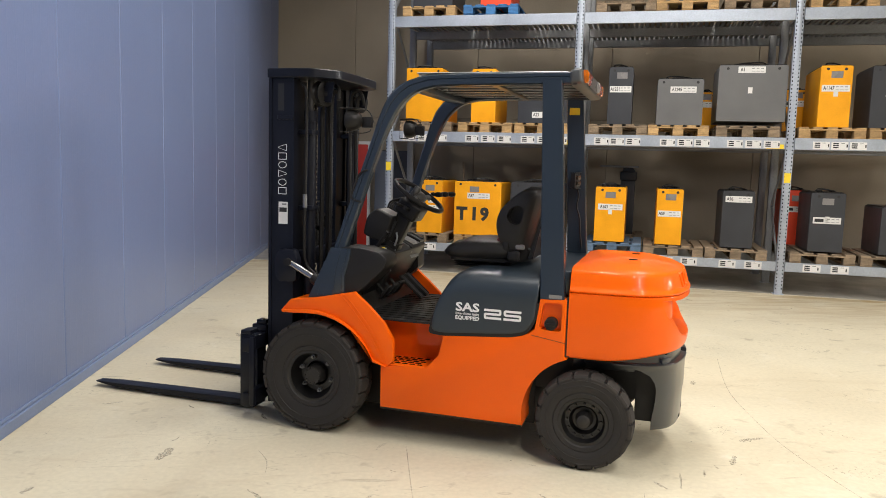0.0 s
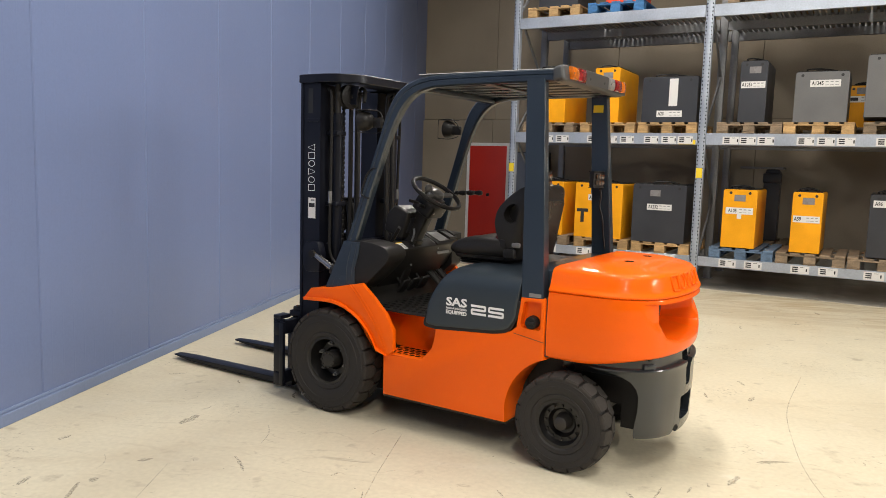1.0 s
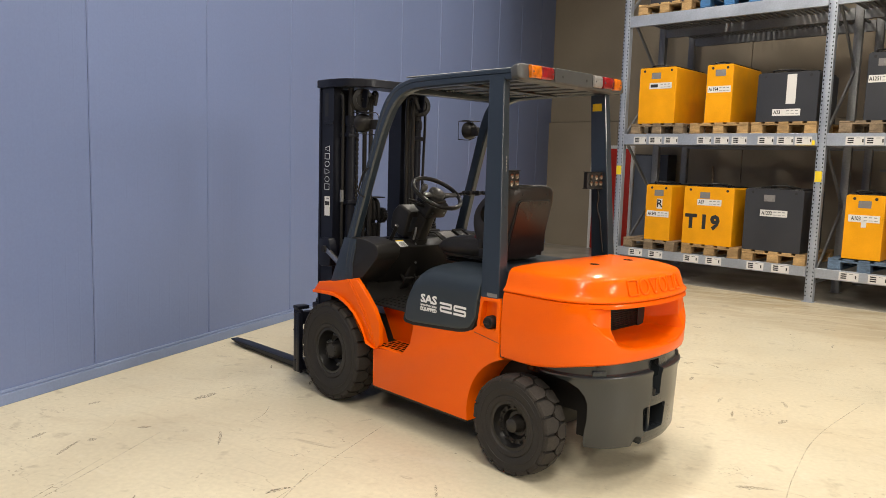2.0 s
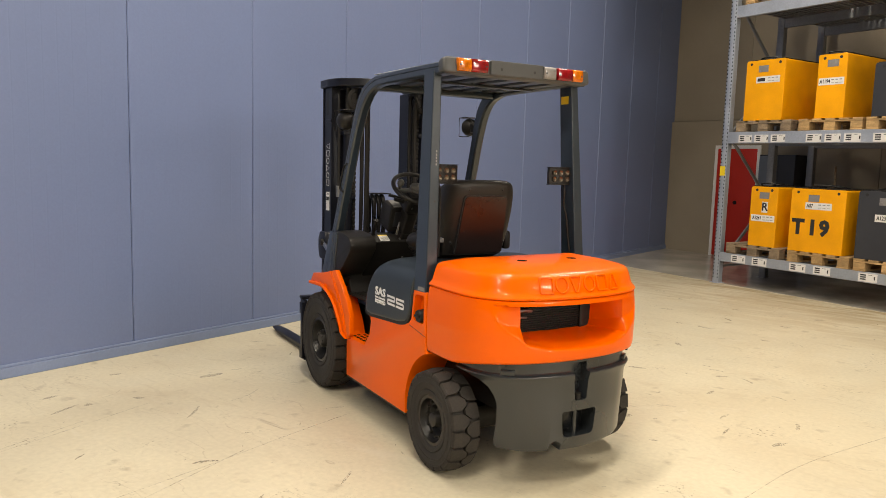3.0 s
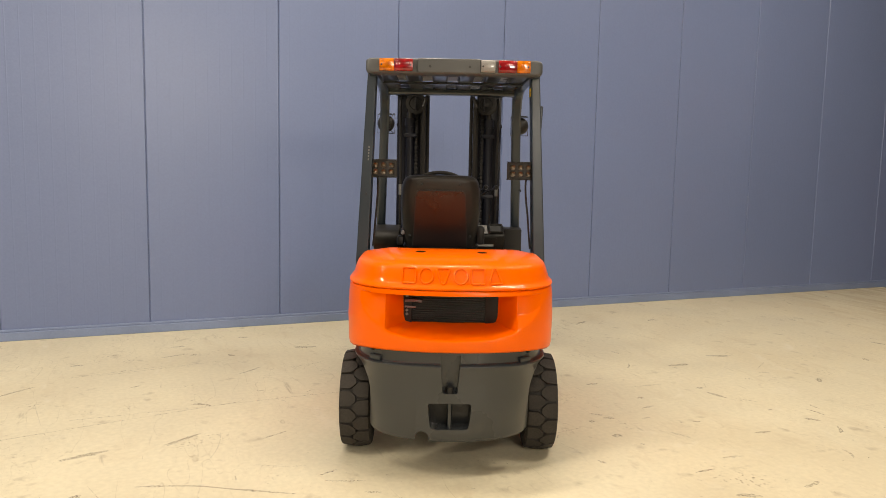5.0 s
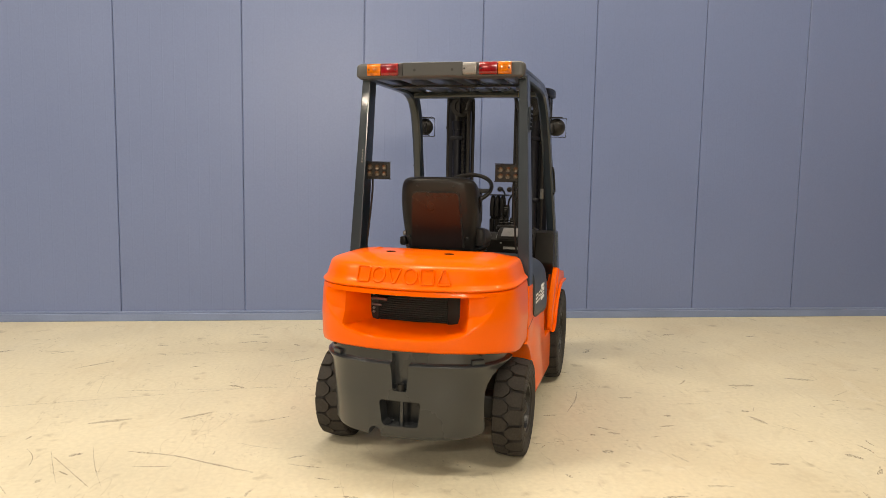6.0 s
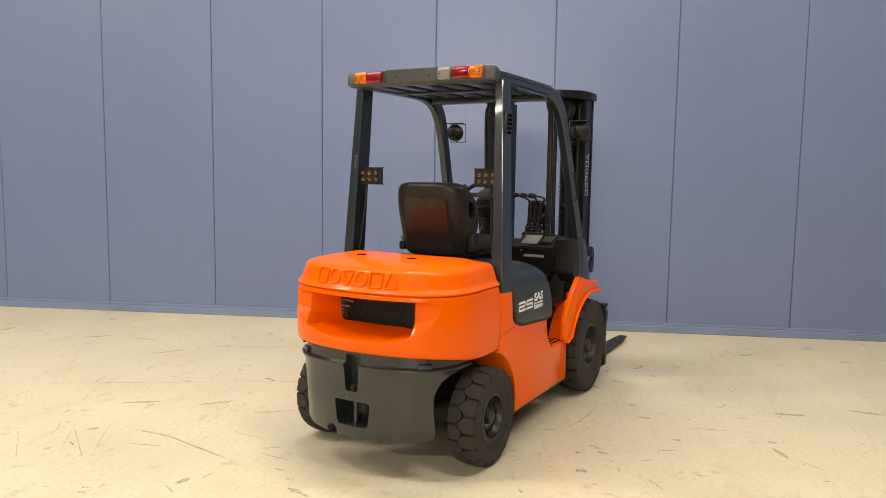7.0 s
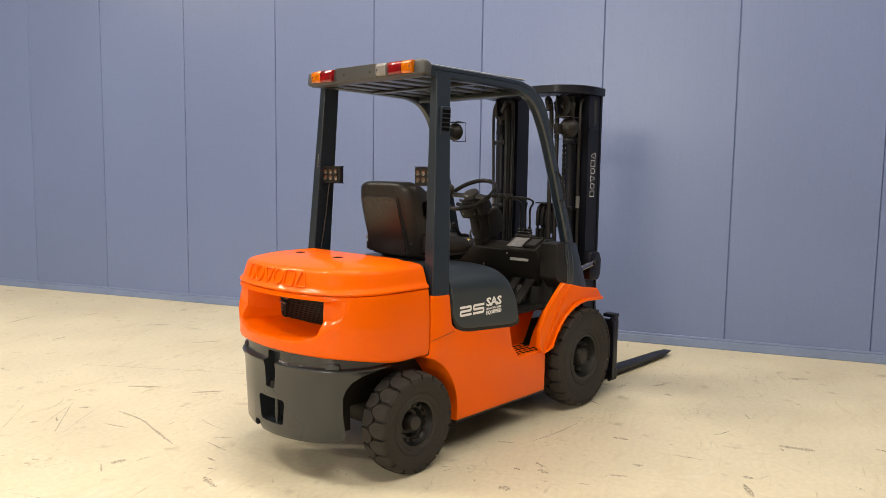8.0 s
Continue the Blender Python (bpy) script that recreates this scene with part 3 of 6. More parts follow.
def build_beams():
    labels = {
        (0, 0): [0.24, 0.56, 1.10, 1.42, 1.98, 2.30],
        (1, 0): [3.10, 3.42, 3.98, 4.30, 4.80, 5.13],
        (2, 0): [5.86, 6.20, 6.90, 7.20],
        (0, 1): [0.22, 0.46, 0.70, 1.18, 1.42, 1.66, 2.0, 2.24, 2.46],
        (1, 1): [3.04, 3.25, 3.47, 3.93, 4.16, 4.38, 4.80, 5.03, 5.26],
        (2, 1): [5.86, 6.08, 6.30, 6.78, 7.0, 7.2],
    }
    for b in range(3):
        x0, x1 = POSTS[b] + 0.055, POSTS[b + 1] - 0.055
        for lv, z in enumerate(LEVELS):
            beam = thing("rack_beam", RACK @ pose(x0, 0, z), "galvanised steel rack beam with paper bin labels" if lv < 2 else "galvanised steel rack beam, dusty", "rack beam", "rack beams")
            h = 0.125 if lv == 0 else 0.155
            L = x1 - x0
            part("front_rail", box(0, L, 0.0, 0.05, -h, 0, 0.004, 1), GALV, beam)
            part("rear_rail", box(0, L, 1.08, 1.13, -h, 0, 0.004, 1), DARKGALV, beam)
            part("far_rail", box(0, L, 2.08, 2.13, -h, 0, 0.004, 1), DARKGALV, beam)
            if lv == 2:
                deck = bmesh.new()
                k = 0.0
                while k < L - 0.06:
                    box(k, k + 0.045, 0.055, 2.07, -0.035, -0.012, bm=deck)
                    k += 0.075
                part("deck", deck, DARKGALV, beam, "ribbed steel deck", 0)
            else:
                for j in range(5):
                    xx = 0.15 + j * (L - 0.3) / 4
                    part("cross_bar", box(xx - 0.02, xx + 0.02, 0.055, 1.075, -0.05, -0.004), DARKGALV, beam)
            if lv < 2:
                pa, ink = bmesh.new(), bmesh.new()
                for lx in labels[(b, lv)]:
                    bin_label(pa, ink, lx - x0, -h + 0.012, 0.2 if lv else 0.22, 0.1)
                part("bin_labels", pa, PAPER, beam, "row of white bin labels", 0)
                part("label_print", ink, INK, beam, "black bars of print", 0)["kind"] = "stuff"
            if lv == 1:
                part("load_plate", box(L - 0.24, L - 0.02, -0.003, -0.0005, -0.15, -0.09), YELLOWLABEL, beam, "yellow load plate")


def build_pallet(m, mat, label):
    p = thing("pallet", m, label, "pallet", "pallets on the racks")
    w, d = 0.80, 1.15
    for x in (0, 0.3275, 0.655):
        part("bottom_board", box(x, x + 0.145, 0, d, 0.0, 0.02, 0.003, 1), mat, p)
        for y in (0.0, d / 2 - 0.07, d - 0.14):
            part("block", box(x + 0.002, x + 0.143, y, y + 0.14, 0.0205, 0.10, 0.004, 1), mat, p)
    for y in (0.0, d / 2 - 0.07, d - 0.14):
        part("stringer", box(0, w, y, y + 0.14, 0.1005, 0.12, 0.003, 1), mat, p)
    for i in range(5):
        x = i * (w - 0.12) / 4
        part("top_board", box(x, x + 0.12, 0, d, 0.1205, 0.143, 0.003, 1), mat, p)
    return p


def build_battery(m, w, d, h, mat, code, label, tag_z=0.66, extra="", stencil=""):
    b = thing("traction_battery", m, label, "battery", "batteries on the racks")
    body = prism(rounded([(0, 0), (w, 0), (w, h), (0, h)], [0.004, 0.004, 0.03, 0.03], 3), 0, d, "y", 0.004, 1)
    part("case", body, mat, b)
    # flat dark discs stand in for the shaded lifting holes
    for sx in (0.13, 0.87) if w > 0.5 else (0.22, 0.78):
        part("lifting_eye", moved(lathe([(0, -0.0015), (0.018, -0.0015), (0.018, 0.002)], 12), pose(w * sx, 0, h - 0.045)), INK, b)
    part("lid", box(0.02, w - 0.02, 0.03, d - 0.03, h, h + 0.012, 0.003, 1), BLACK, b, "black top cover")
    cab = tube([(w * 0.3, d * 0.5, h + 0.01), (w * 0.35, d * 0.4, h + 0.045), (w * 0.6, d * 0.35, h + 0.04), (w * 0.75, d * 0.5, h + 0.01)], 0.012, 6, 5)
    part("cable", cab, BLACK, b, "black charging cable")
    lean = 0.10 * math.sin(7.0 * w + 11.0 * h)
    part("cable", tube([(w * 0.22, d * 0.12, h + 0.012), (w * (0.30 + lean), d * 0.10, h + 0.035), (w * (0.52 + lean), d * 0.14, h + 0.045), (w * 0.70, d * 0.20, h + 0.028), (w * 0.80, d * 0.3, h + 0.012)], 0.010, 6, 5), BLACK, b, "black charging cable")
    for sx in (0.30, 0.66):
        part("cell_plug", box(w * sx, w * sx + 0.05, d * 0.30, d * 0.42, h + 0.012, h + 0.032, 0.006, 1), BLACK, b)
    tw = min(w * 0.88, 0.34)
    x0 = (w - tw) / 2 if w < 0.5 else w * 0.28
    z0 = h * tag_z
    part("label_plate", box(x0, x0 + tw, -0.002, -0.0003, z0, z0 + 0.085), PAPER, b, "white inventory label")
    if not code:
        part("label_code", box(x0 + tw * 0.06, x0 + tw * 0.38, -0.003, -0.002, z0 + 0.022, z0 + 0.064), INK, b, "black bar of print", 0)
    else:
        part("label_code", moved(letters(code, 0.066), Matrix.Translation((x0 + tw * (0.17 if len(code) < 4 else 0.25), -0.003, z0 + 0.042)) @ pose(0, 0, 0, 90) @ Matrix.Diagonal((0.75, 1, 1, 1))), INK, b, "black printed code", 0)
    bars = bmesh.new()
    for i in range(3):
        box(x0 + tw * (0.50 + 0.16 * i), x0 + tw * (0.60 + 0.16 * i), -0.0028, -0.002, z0 + 0.055, z0 + 0.066, bm=bars)
        box(x0 + tw * (0.50 + 0.16 * i), x0 + tw * (0.62 + 0.16 * i), -0.0028, -0.002, z0 + 0.02, z0 + 0.026, bm=bars)
    part("label_print", bars, GREYINK, b, "small grey print", 0)["kind"] = "stuff"
    if tag_z < 0.69 and extra != "list":
        part("rating_plate", box(w * 0.33, w * 0.33 + 0.14, -0.002, -0.0003, h * 0.80, h * 0.80 + 0.085), CLEAR, b, "grey metal rating plate")
    if stencil:
        big = len(stencil) > 1
        if not big:
            part("mark_plate", box(w * 0.44, w * 0.66, -0.0016, -0.0003, h * 0.57, h * 0.75), PAPER, b, "white plate behind the letter", 0)
        for k, ch in enumerate(stencil.split()):
            part("stencil", moved(letters(ch, 0.255 if big else 0.15, bold=0.05 if big else 0.02), Matrix.Translation((w * ((0.17, 0.44, 0.66)[k] if big else 0.55), -0.0025, h * (0.385 if big else 0.66))) @ pose(0, 0, 0, 90)), INK, b, "large black stencilled mark" if big else "black stencilled letter", 0)
    if extra == "list":
        part("paper", box(w * 0.49, w * 0.49 + 0.115, -0.002, -0.0003, h * 0.36, h * 0.96), PAPER, b, "tall paper list taped on")
    elif extra:
        part("paper", box(w * 0.44, w * 0.44 + 0.055, -0.002, -0.0003, h * 0.50, h * 0.50 + 0.08), PAPER, b, "small paper note")
    return b


def build_racks():
    for x in POSTS:
        build_upright(x)
    build_beams()
    new_w, old_w, blue_w = "fresh yellowish wooden pallet on the rack", "old grey-brown wooden pallet on the rack", "blue painted wooden pallet on the rack"
    # x, level, wood, label
    for x, lv, mat, lab in (
        (0.16, 1, OLDWOOD, old_w), (1.06, 1, WOOD, new_w), (1.90, 1, WOOD, new_w),
        (2.95, 1, OLDWOOD, old_w), (3.76, 1, WOOD, new_w), (4.65, 1, OLDWOOD, old_w), (5.68, 1, WOOD, new_w), (6.52, 1, WOOD, new_w),
        (0.14, 0, OLDWOOD, old_w), (1.05, 0, WOOD, new_w), (1.90, 0, WOOD, new_w),
        (2.96, 0, FADEDBLUE, "faded grey-blue wooden pallet on the rack"), (3.79, 0, OLDWOOD, old_w), (4.61, 0, OLDWOOD, old_w), (5.69, 0, OLDWOOD, old_w), (6.55, 0, OLDWOOD, old_w),
        (0.17, 2, WOOD, new_w), (1.09, 2, BLUEWOOD, blue_w), (2.98, 2, OLDWOOD, old_w), (3.78, 2, WOOD, new_w), (4.65, 2, OLDWOOD, old_w), (5.70, 2, WOOD, new_w),
    ):
        build_pallet(RACK @ pose(x, 0.0, LEVELS[lv] + 0.001), mat, lab)
    up, low, top = LEVELS[1] + 0.145, LEVELS[0] + 0.145, LEVELS[2] + 0.145
    Y, K, G = YELLOWBOX, DARKBOX, GREYBOX
    yl, kl, gl = "yellow steel traction battery on a pallet, white label", "anthracite steel traction battery on a pallet, white label", "grey steel traction battery on a pallet, white label"
    B = build_battery
    B(RACK @ pose(0.25, 0.02, up), 0.56, 0.95, 0.78, Y, "", yl, 0.62)
    B(RACK @ pose(1.25, 0.02, up), 0.36, 0.95, 0.765, Y, "A1194", yl, 0.52)
    B(RACK @ pose(1.94, 0.02, up), 0.74, 0.75, 0.61, K, "A23", kl, 0.12, "list")
    B(RACK @ pose(3.20, 0.02, up), 0.33, 0.80, 0.78, K, "A1251", kl, 0.56)
    B(RACK @ pose(3.86, 0.02, up), 0.60, 0.80, 0.62, G, "A1245", gl, 0.70)
    B(RACK @ pose(4.64, 0.02, up + 0.06), 0.86, 0.80, 0.74, G, "A1", gl, 0.86, "note")
    B(RACK @ pose(5.89, 0.02, up), 0.38, 0.95, 0.79, Y, "A1147", yl, 0.58, "note")
    B(RACK @ pose(6.50, 0.02, up), 0.60, 0.80, 0.78, K, "", kl, 0.50)
    B(RACK @ pose(0.46, 0.02, low), 0.39, 0.95, 0.79, Y, "A1241", yl, 0.42, stencil="R")
    B(RACK @ pose(1.04, 0.02, low), 0.70, 0.80, 0.79, Y, "A87", yl, 0.68, stencil="T 1 9")
    B(RACK @ pose(1.89, 0.02, low), 0.73, 0.80, 0.80, K, "A1232", kl, 0.56)
    B(RACK @ pose(3.10, 0.02, low + 0.01), 0.42, 0.96, 0.77, Y, "A103", yl, 0.58, "note")
    B(RACK @ pose(3.94, 0.02, low + 0.01), 0.35, 0.96, 0.77, Y, "A59", yl, 0.50)
    B(RACK @ pose(4.80, 0.02, low + 0.015), 0.41, 0.80, 0.77, K, "A96", kl, 0.80)
    B(RACK @ pose(5.90, 0.02, low + 0.02), 0.42, 0.80, 0.78, K, "", kl, 0.48, "note")
    B(RACK @ pose(6.75, 0.02, low + 0.02), 0.50, 0.80, 0.62, K, "", kl, 0.60)
    # second row, half hidden
    for x, lv in ((4.05, 1), (5.62, 1), (2.98, 0), (5.70, 0)):
        build_pallet(RACK @ pose(x, 1.16, LEVELS[lv] + 0.001), OLDWOOD, old_w)
    B(RACK @ pose(4.40, 1.20, up), 0.36, 0.80, 0.56, Y, "", "yellow steel traction battery standing in the rear row", 0.6)
    B(RACK @ pose(5.66, 1.20, up), 0.34, 0.80, 0.60, Y, "", "yellow steel traction battery standing in the rear row", 0.6)
    B(RACK @ pose(5.74, 1.18, low), 0.40, 0.80, 0.80, REDBOX, "", "orange-red steel battery standing in the rear row", 0.6)
    arm = thing("steel_bracket", RACK @ pose(3.36, 1.62, low), "dark grey steel bracket standing on a pallet", "machine part")
    part("column", prism(rounded([(-0.02, 0.0), (0.26, 0.0), (0.26, 1.00), (0.22, 1.06), (0.06, 1.06), (0.04, 0.90)], 0.02, 2), 0.0, 0.22, "y", 0.006, 1), DARKBOX, arm)
    part("top_plate", box(-0.30, 0.30, -0.06, 0.26, 1.062, 1.095, 0.006, 1), DARKGALV, arm, "flat grey steel top plate")
    part("cross_block", box(0.02, 0.28, -0.05, 0.0, 0.86, 1.0, 0.02), DARKBOX, arm)
    pole = thing("broom_handle", RACK @ pose(0.86, 1.18, low - 0.14), "dark wooden pole leaning among the batteries", "pole")
    part("shaft", rod((0.10, 0.0, 0.0), (0.0, 0.10, 1.22), 0.014, 10), OLDWOOD, pole)
    part("head", box(-0.02, 0.22, -0.05, 0.05, 0.0, 0.05, 0.008, 1), BLACK, pole, "black broom head")
    cab = thing("cabinet", RACK @ pose(-1.10, 2.42, 0.005), "grey-blue steel cabinet standing against the back wall", "cabinet")
    part("body", box(0.0, 0.64, 0.0, 0.33, 0.0, 1.84, 0.006), DARKBOX, cab, "dark grey body")
    cd = part("door", box(0.01, 0.34, -0.02, -0.001, 0.08, 1.82, 0.004), CABINET, cab, "grey-blue door")
    part("handle", box(0.30, 0.315, -0.035, -0.02, 0.95, 1.08, 0.003), BLACK, cd)
    B(RACK @ pose(0.30, 0.10, top), 0.60, 0.80, 0.60, K, "", kl, 0.6)
    B(RACK @ pose(1.32, 0.10, top), 0.45, 0.70, 0.60, REDBOX, "", "red steel traction battery on a blue pallet", 0.6)
    B(RACK @ pose(4.00, 0.10, top), 0.50, 0.70, 0.60, G, "", gl, 0.6)


build_racks()


# ---- marks on the floor ----
def build_marks():
    marks = [  # ends of the larger scuffs and their widths
        (2.52, 5.44, 2.57, 5.55, 0.025), (1.79, 6.69, 1.86, 6.75, 0.025), (1.89, 6.19, 1.9, 6.3, 0.02), (-1.02, 4.01, -0.99, 4.18, 0.035), (-1.32, 3.05, -1.33, 3.15, 0.02),
        (2.32, 4.28, 2.5, 4.33, 0.025), (-0.99, 2.95, -1.06, 3.15, 0.016), (-0.22, -0.28, -0.6, -0.35, 0.02), (-0.36, 5.66, -0.48, 5.71, 0.02), (3.56, 8.39, 3.66, 8.41, 0.018),
        (0.31, 9.83, 0.38, 9.85, 0.03), (0.39, 9.06, 0.52, 9.1, 0.03), (1.03, 8.43, 1.18, 8.4, 0.03), (1.02, 9.62, 1.09, 9.64, 0.03), (1.68, 9.05, 1.78, 9.03, 0.02),
        (1.7, 8.25, 1.78, 8.24, 0.03), (1.14, 7.55, 1.22, 7.48, 0.03), (0.81, 8.44, 0.88, 8.42, 0.025), (-0.12, 10.18, -0.01, 10.24, 0.025),
    ]
    marks += [
        (-1.01, 3.17, -1.01, 3.22, 0.03), (-0.35, 3.47, -0.48, 3.64, 0.012), (-1.53, 3.61, -1.5, 3.68, 0.02), (-0.94, 3.45, -0.88, 3.5, 0.02), (0.1, 3.53, 0.13, 3.58, 0.012),
        (-0.84, 0.07, -1.0, 0.12, 0.022), (-0.71, 1.0, -0.84, 1.21, 0.024), (1.0, 2.4, 0.93, 2.63, 0.028), (0.95, 2.92, 0.82, 3.11, 0.02), (1.46, 2.76, 1.56, 3.07, 0.012),
        (1.55, 3.04, 1.79, 3.46, 0.012), (1.42, 2.35, 1.84, 2.53, 0.003), (1.37, 2.55, 1.9, 2.76, 0.003), (1.5, 2.47, 1.47, 2.53, 0.024), (2.14, 3.36, 2.07, 3.39, 0.026),
        (2.17, 3.32, 2.25, 3.4, 0.007), (-0.24, 1.89, -0.45, 2.13, 0.013), (1.67, 2.84, 1.68, 3.04, 0.008), (1.02, 3.43, 0.95, 3.57, 0.011),
    ]
    marks += [
        (1.69, 3.62, 1.76, 3.81, 0.008), (2.1, 3.92, 2.18, 4.05, 0.022), (1.62, 3.62, 1.58, 3.71, 0.014), (1.84, 2.43, 1.79, 2.45, 0.014), (-0.94, 2.31, -0.95, 2.4, 0.022),
        (-0.71, 1.54, -0.78, 1.71, 0.015), (2.31, 2.94, 2.3, 2.98, 0.012), (1.88, 3.77, 1.91, 3.85, 0.008), (2.0, 3.87, 2.0, 3.92, 0.008), (1.55, 3.22, 1.49, 3.22, 0.005),
        (0.98, 5.33, 0.54, 5.53, 0.007), (-0.5, 5.9, -0.61, 5.99, 0.025), (-1.13, 6.86, -1.18, 7.0, 0.029), (-1.03, 7.65, -1.06, 7.75, 0.022), (0.48, 6.69, 0.49, 6.88, 0.032),
        (0.32, 7.21, 0.39, 7.41, 0.027), (1.14, 6.48, 1.29, 6.52, 0.021), (1.04, 6.48, 1.05, 6.53, 0.023), (1.05, 6.56, 0.97, 6.61, 0.004),
    ]
    marks += [
        (1.1, 5.93, 1.09, 5.98, 0.021), (0.71, 5.77, 0.72, 5.86, 0.022), (1.36, 5.47, 1.39, 5.53, 0.027), (1.66, 5.34, 1.65, 5.4, 0.033), (1.39, 5.35, 1.4, 5.38, 0.022),
        (1.04, 5.16, 1.03, 5.25, 0.013), (0.87, 6.07, 0.88, 6.3, 0.007), (-0.06, 6.52, 0.04, 6.54, 0.008), (1.45, 5.7, 1.45, 5.76, 0.008), (1.61, 5.96, 1.62, 6.01, 0.01),
        (1.31, 6.57, 1.43, 6.66, 0.005), (0.96, 7.01, 1.0, 7.05, 0.01), (1.81, 5.41, 1.82, 5.44, 0.011), (1.59, 5.88, 1.59, 5.89, 0.015), (1.93, 5.05, 1.98, 5.07, 0.013),
        (-0.33, 5.99, -0.3, 6.04, 0.02), (1.29, 5.82, 1.27, 5.92, 0.011),
    ]
    fine = []
    rnd = random.Random(7)
    for i in range(420):
        x, y = rnd.uniform(-1.8, 6.5), rnd.uniform(-2.5, 11.5)
        if 9.8 - 0.35 * x < y - 1:
            continue
        a, n = rnd.choice((0.4, 1.4, 2.2)) + rnd.gauss(0, 0.5), rnd.choice((0.012, 0.02, 0.02, 0.03, 0.05, 0.08, 0.13))
        fine.append((x, y, x + n * math.cos(a), y + n * math.sin(a), max(0.004, n * rnd.uniform(0.08, 0.2))))
    for i in range(36):
        x, y = rnd.uniform(-1.8, 5.5), rnd.uniform(-1.0, 10.5)
        a, n = rnd.choice((0.2, 0.6, 1.3, 2.4)) + rnd.gauss(0, 0.3), rnd.uniform(0.15, 0.5)
        if 10.6 - 0.35 * x > y:
            fine.append((x, y, x + n * math.cos(a), y + n * math.sin(a), 0.0035))
    for name, some, mat, label in (("floor_scuff_marks", marks, SCUFF, "brown rubber scuff marks rubbed into the floor"), ("floor_fine_scuffs", fine, FAINTSCUFF, "faint small scuffs and scratches on the floor")):
        bm = bmesh.new()
        for x0, y0, x1, y1, w in some:
            p, q = Vector((x0, y0)), Vector((x1, y1))
            d = q - p
            n = Vector((-d.y, d.x)).normalized()
            k = 9
            bend = rnd.uniform(-1, 1) * (0.03 if mat == SCUFF else 0.12) * d.length
            top, low = [], []
            for i in range(k + 1):
                t = i / k
                c = p + d * t + n * bend * math.sin(math.pi * t)
                s = w * (1.25 if mat == SCUFF else 1) * (math.sin(math.pi * min(1, 0.10 + t * 0.82)) ** 0.7) * rnd.uniform(0.4, 0.85)
                top.append(bm.verts.new((*(c + n * s), 0.0008)))
                low.append(bm.verts.new((*(c - n * s * rnd.uniform(0.5, 1.2)), 0.0008)))
            for i in range(k):
                bm.faces.new((low[i], low[i + 1], top[i + 1], top[i]))
        solid(name, bm, mat, label, "scuff marks", kind="stuff", smooth=0)
    lines = [[(3.07, 6.23), (2.75, 5.36), (2.62, 4.74), (2.55, 4.08), (2.6, 3.2)], [(-0.6, 2.45), (-0.67, 2.9), (-0.77, 3.46)], [(0.31, 4.2), (0.32, 3.62), (0.34, 3.21), (0.35, 2.4)], [(1.9, 2.7), (1.51, 2.4)], [(1.95, 2.35), (1.6, 2.1)], [(0.67, 1.63), (0.51, 2.39), (0.31, 3.39)], [(-0.61, 2.34), (-0.75, 3.03)], [(1.51, 4.98), (1.47, 5.22)]]
    bm = bmesh.new()
    for pts in lines:
        path = smooth_path([(x, y, 0.0006) for x, y in pts], 6)
        for p, q in zip(path, path[1:]):
            n = Vector((-(q - p).y, (q - p).x, 0)).normalized() * 0.003
            bm.faces.new([bm.verts.new(v) for v in (p - n, q - n, q + n, p + n)])
    solid("floor_crack_lines", bm, LINE, "fine brown lines scratched into the floor", "scratches", kind="stuff", smooth=0)


build_marks()


# ---- the forklift: x ahead, y to its left, z up, from the ground under the rear axle ----
def side_y(z):
    """The guard's half width at a height: it leans in towards the roof."""
    return 0.535 - max(0.0, z - 0.85) * 0.05


def plan(offset, scale_y=1.0):
    """The counterweight's outline from above, left front to right front, drawn in by an offset."""
    half = [(0.108, 0.530), (-0.05, 0.530), (-0.18, 0.526), (-0.27, 0.508), (-0.345, 0.470), (-0.405, 0.415), (-0.447, 0.345), (-0.472, 0.265), (-0.490, 0.18), (-0.500, 0.09), (-0.504, 0.0)]
    pts = half + [(x, -y) for x, y in reversed(half[:-1])]
    pts = [p[:2] for p in smooth_path([(x, y, 0) for x, y in pts], 3)]
    out = []
    for i, (x, y) in enumerate(pts):
        a, b = Vector(pts[max(i - 1, 0)]), Vector(pts[min(i + 1, len(pts) - 1)])
        d = (b - a).normalized()
        n = Vector((-d.y, d.x))  # towards the inside
        if n.dot(Vector((-0.1, 0)) - Vector((x, y))) < 0:
            n = -n
        if i in (0, len(pts) - 1):
            n = Vector((0, -1 if y > 0 else 1))
        out.append((x + n.x * offset, (y + n.y * offset) * scale_y))
    return out


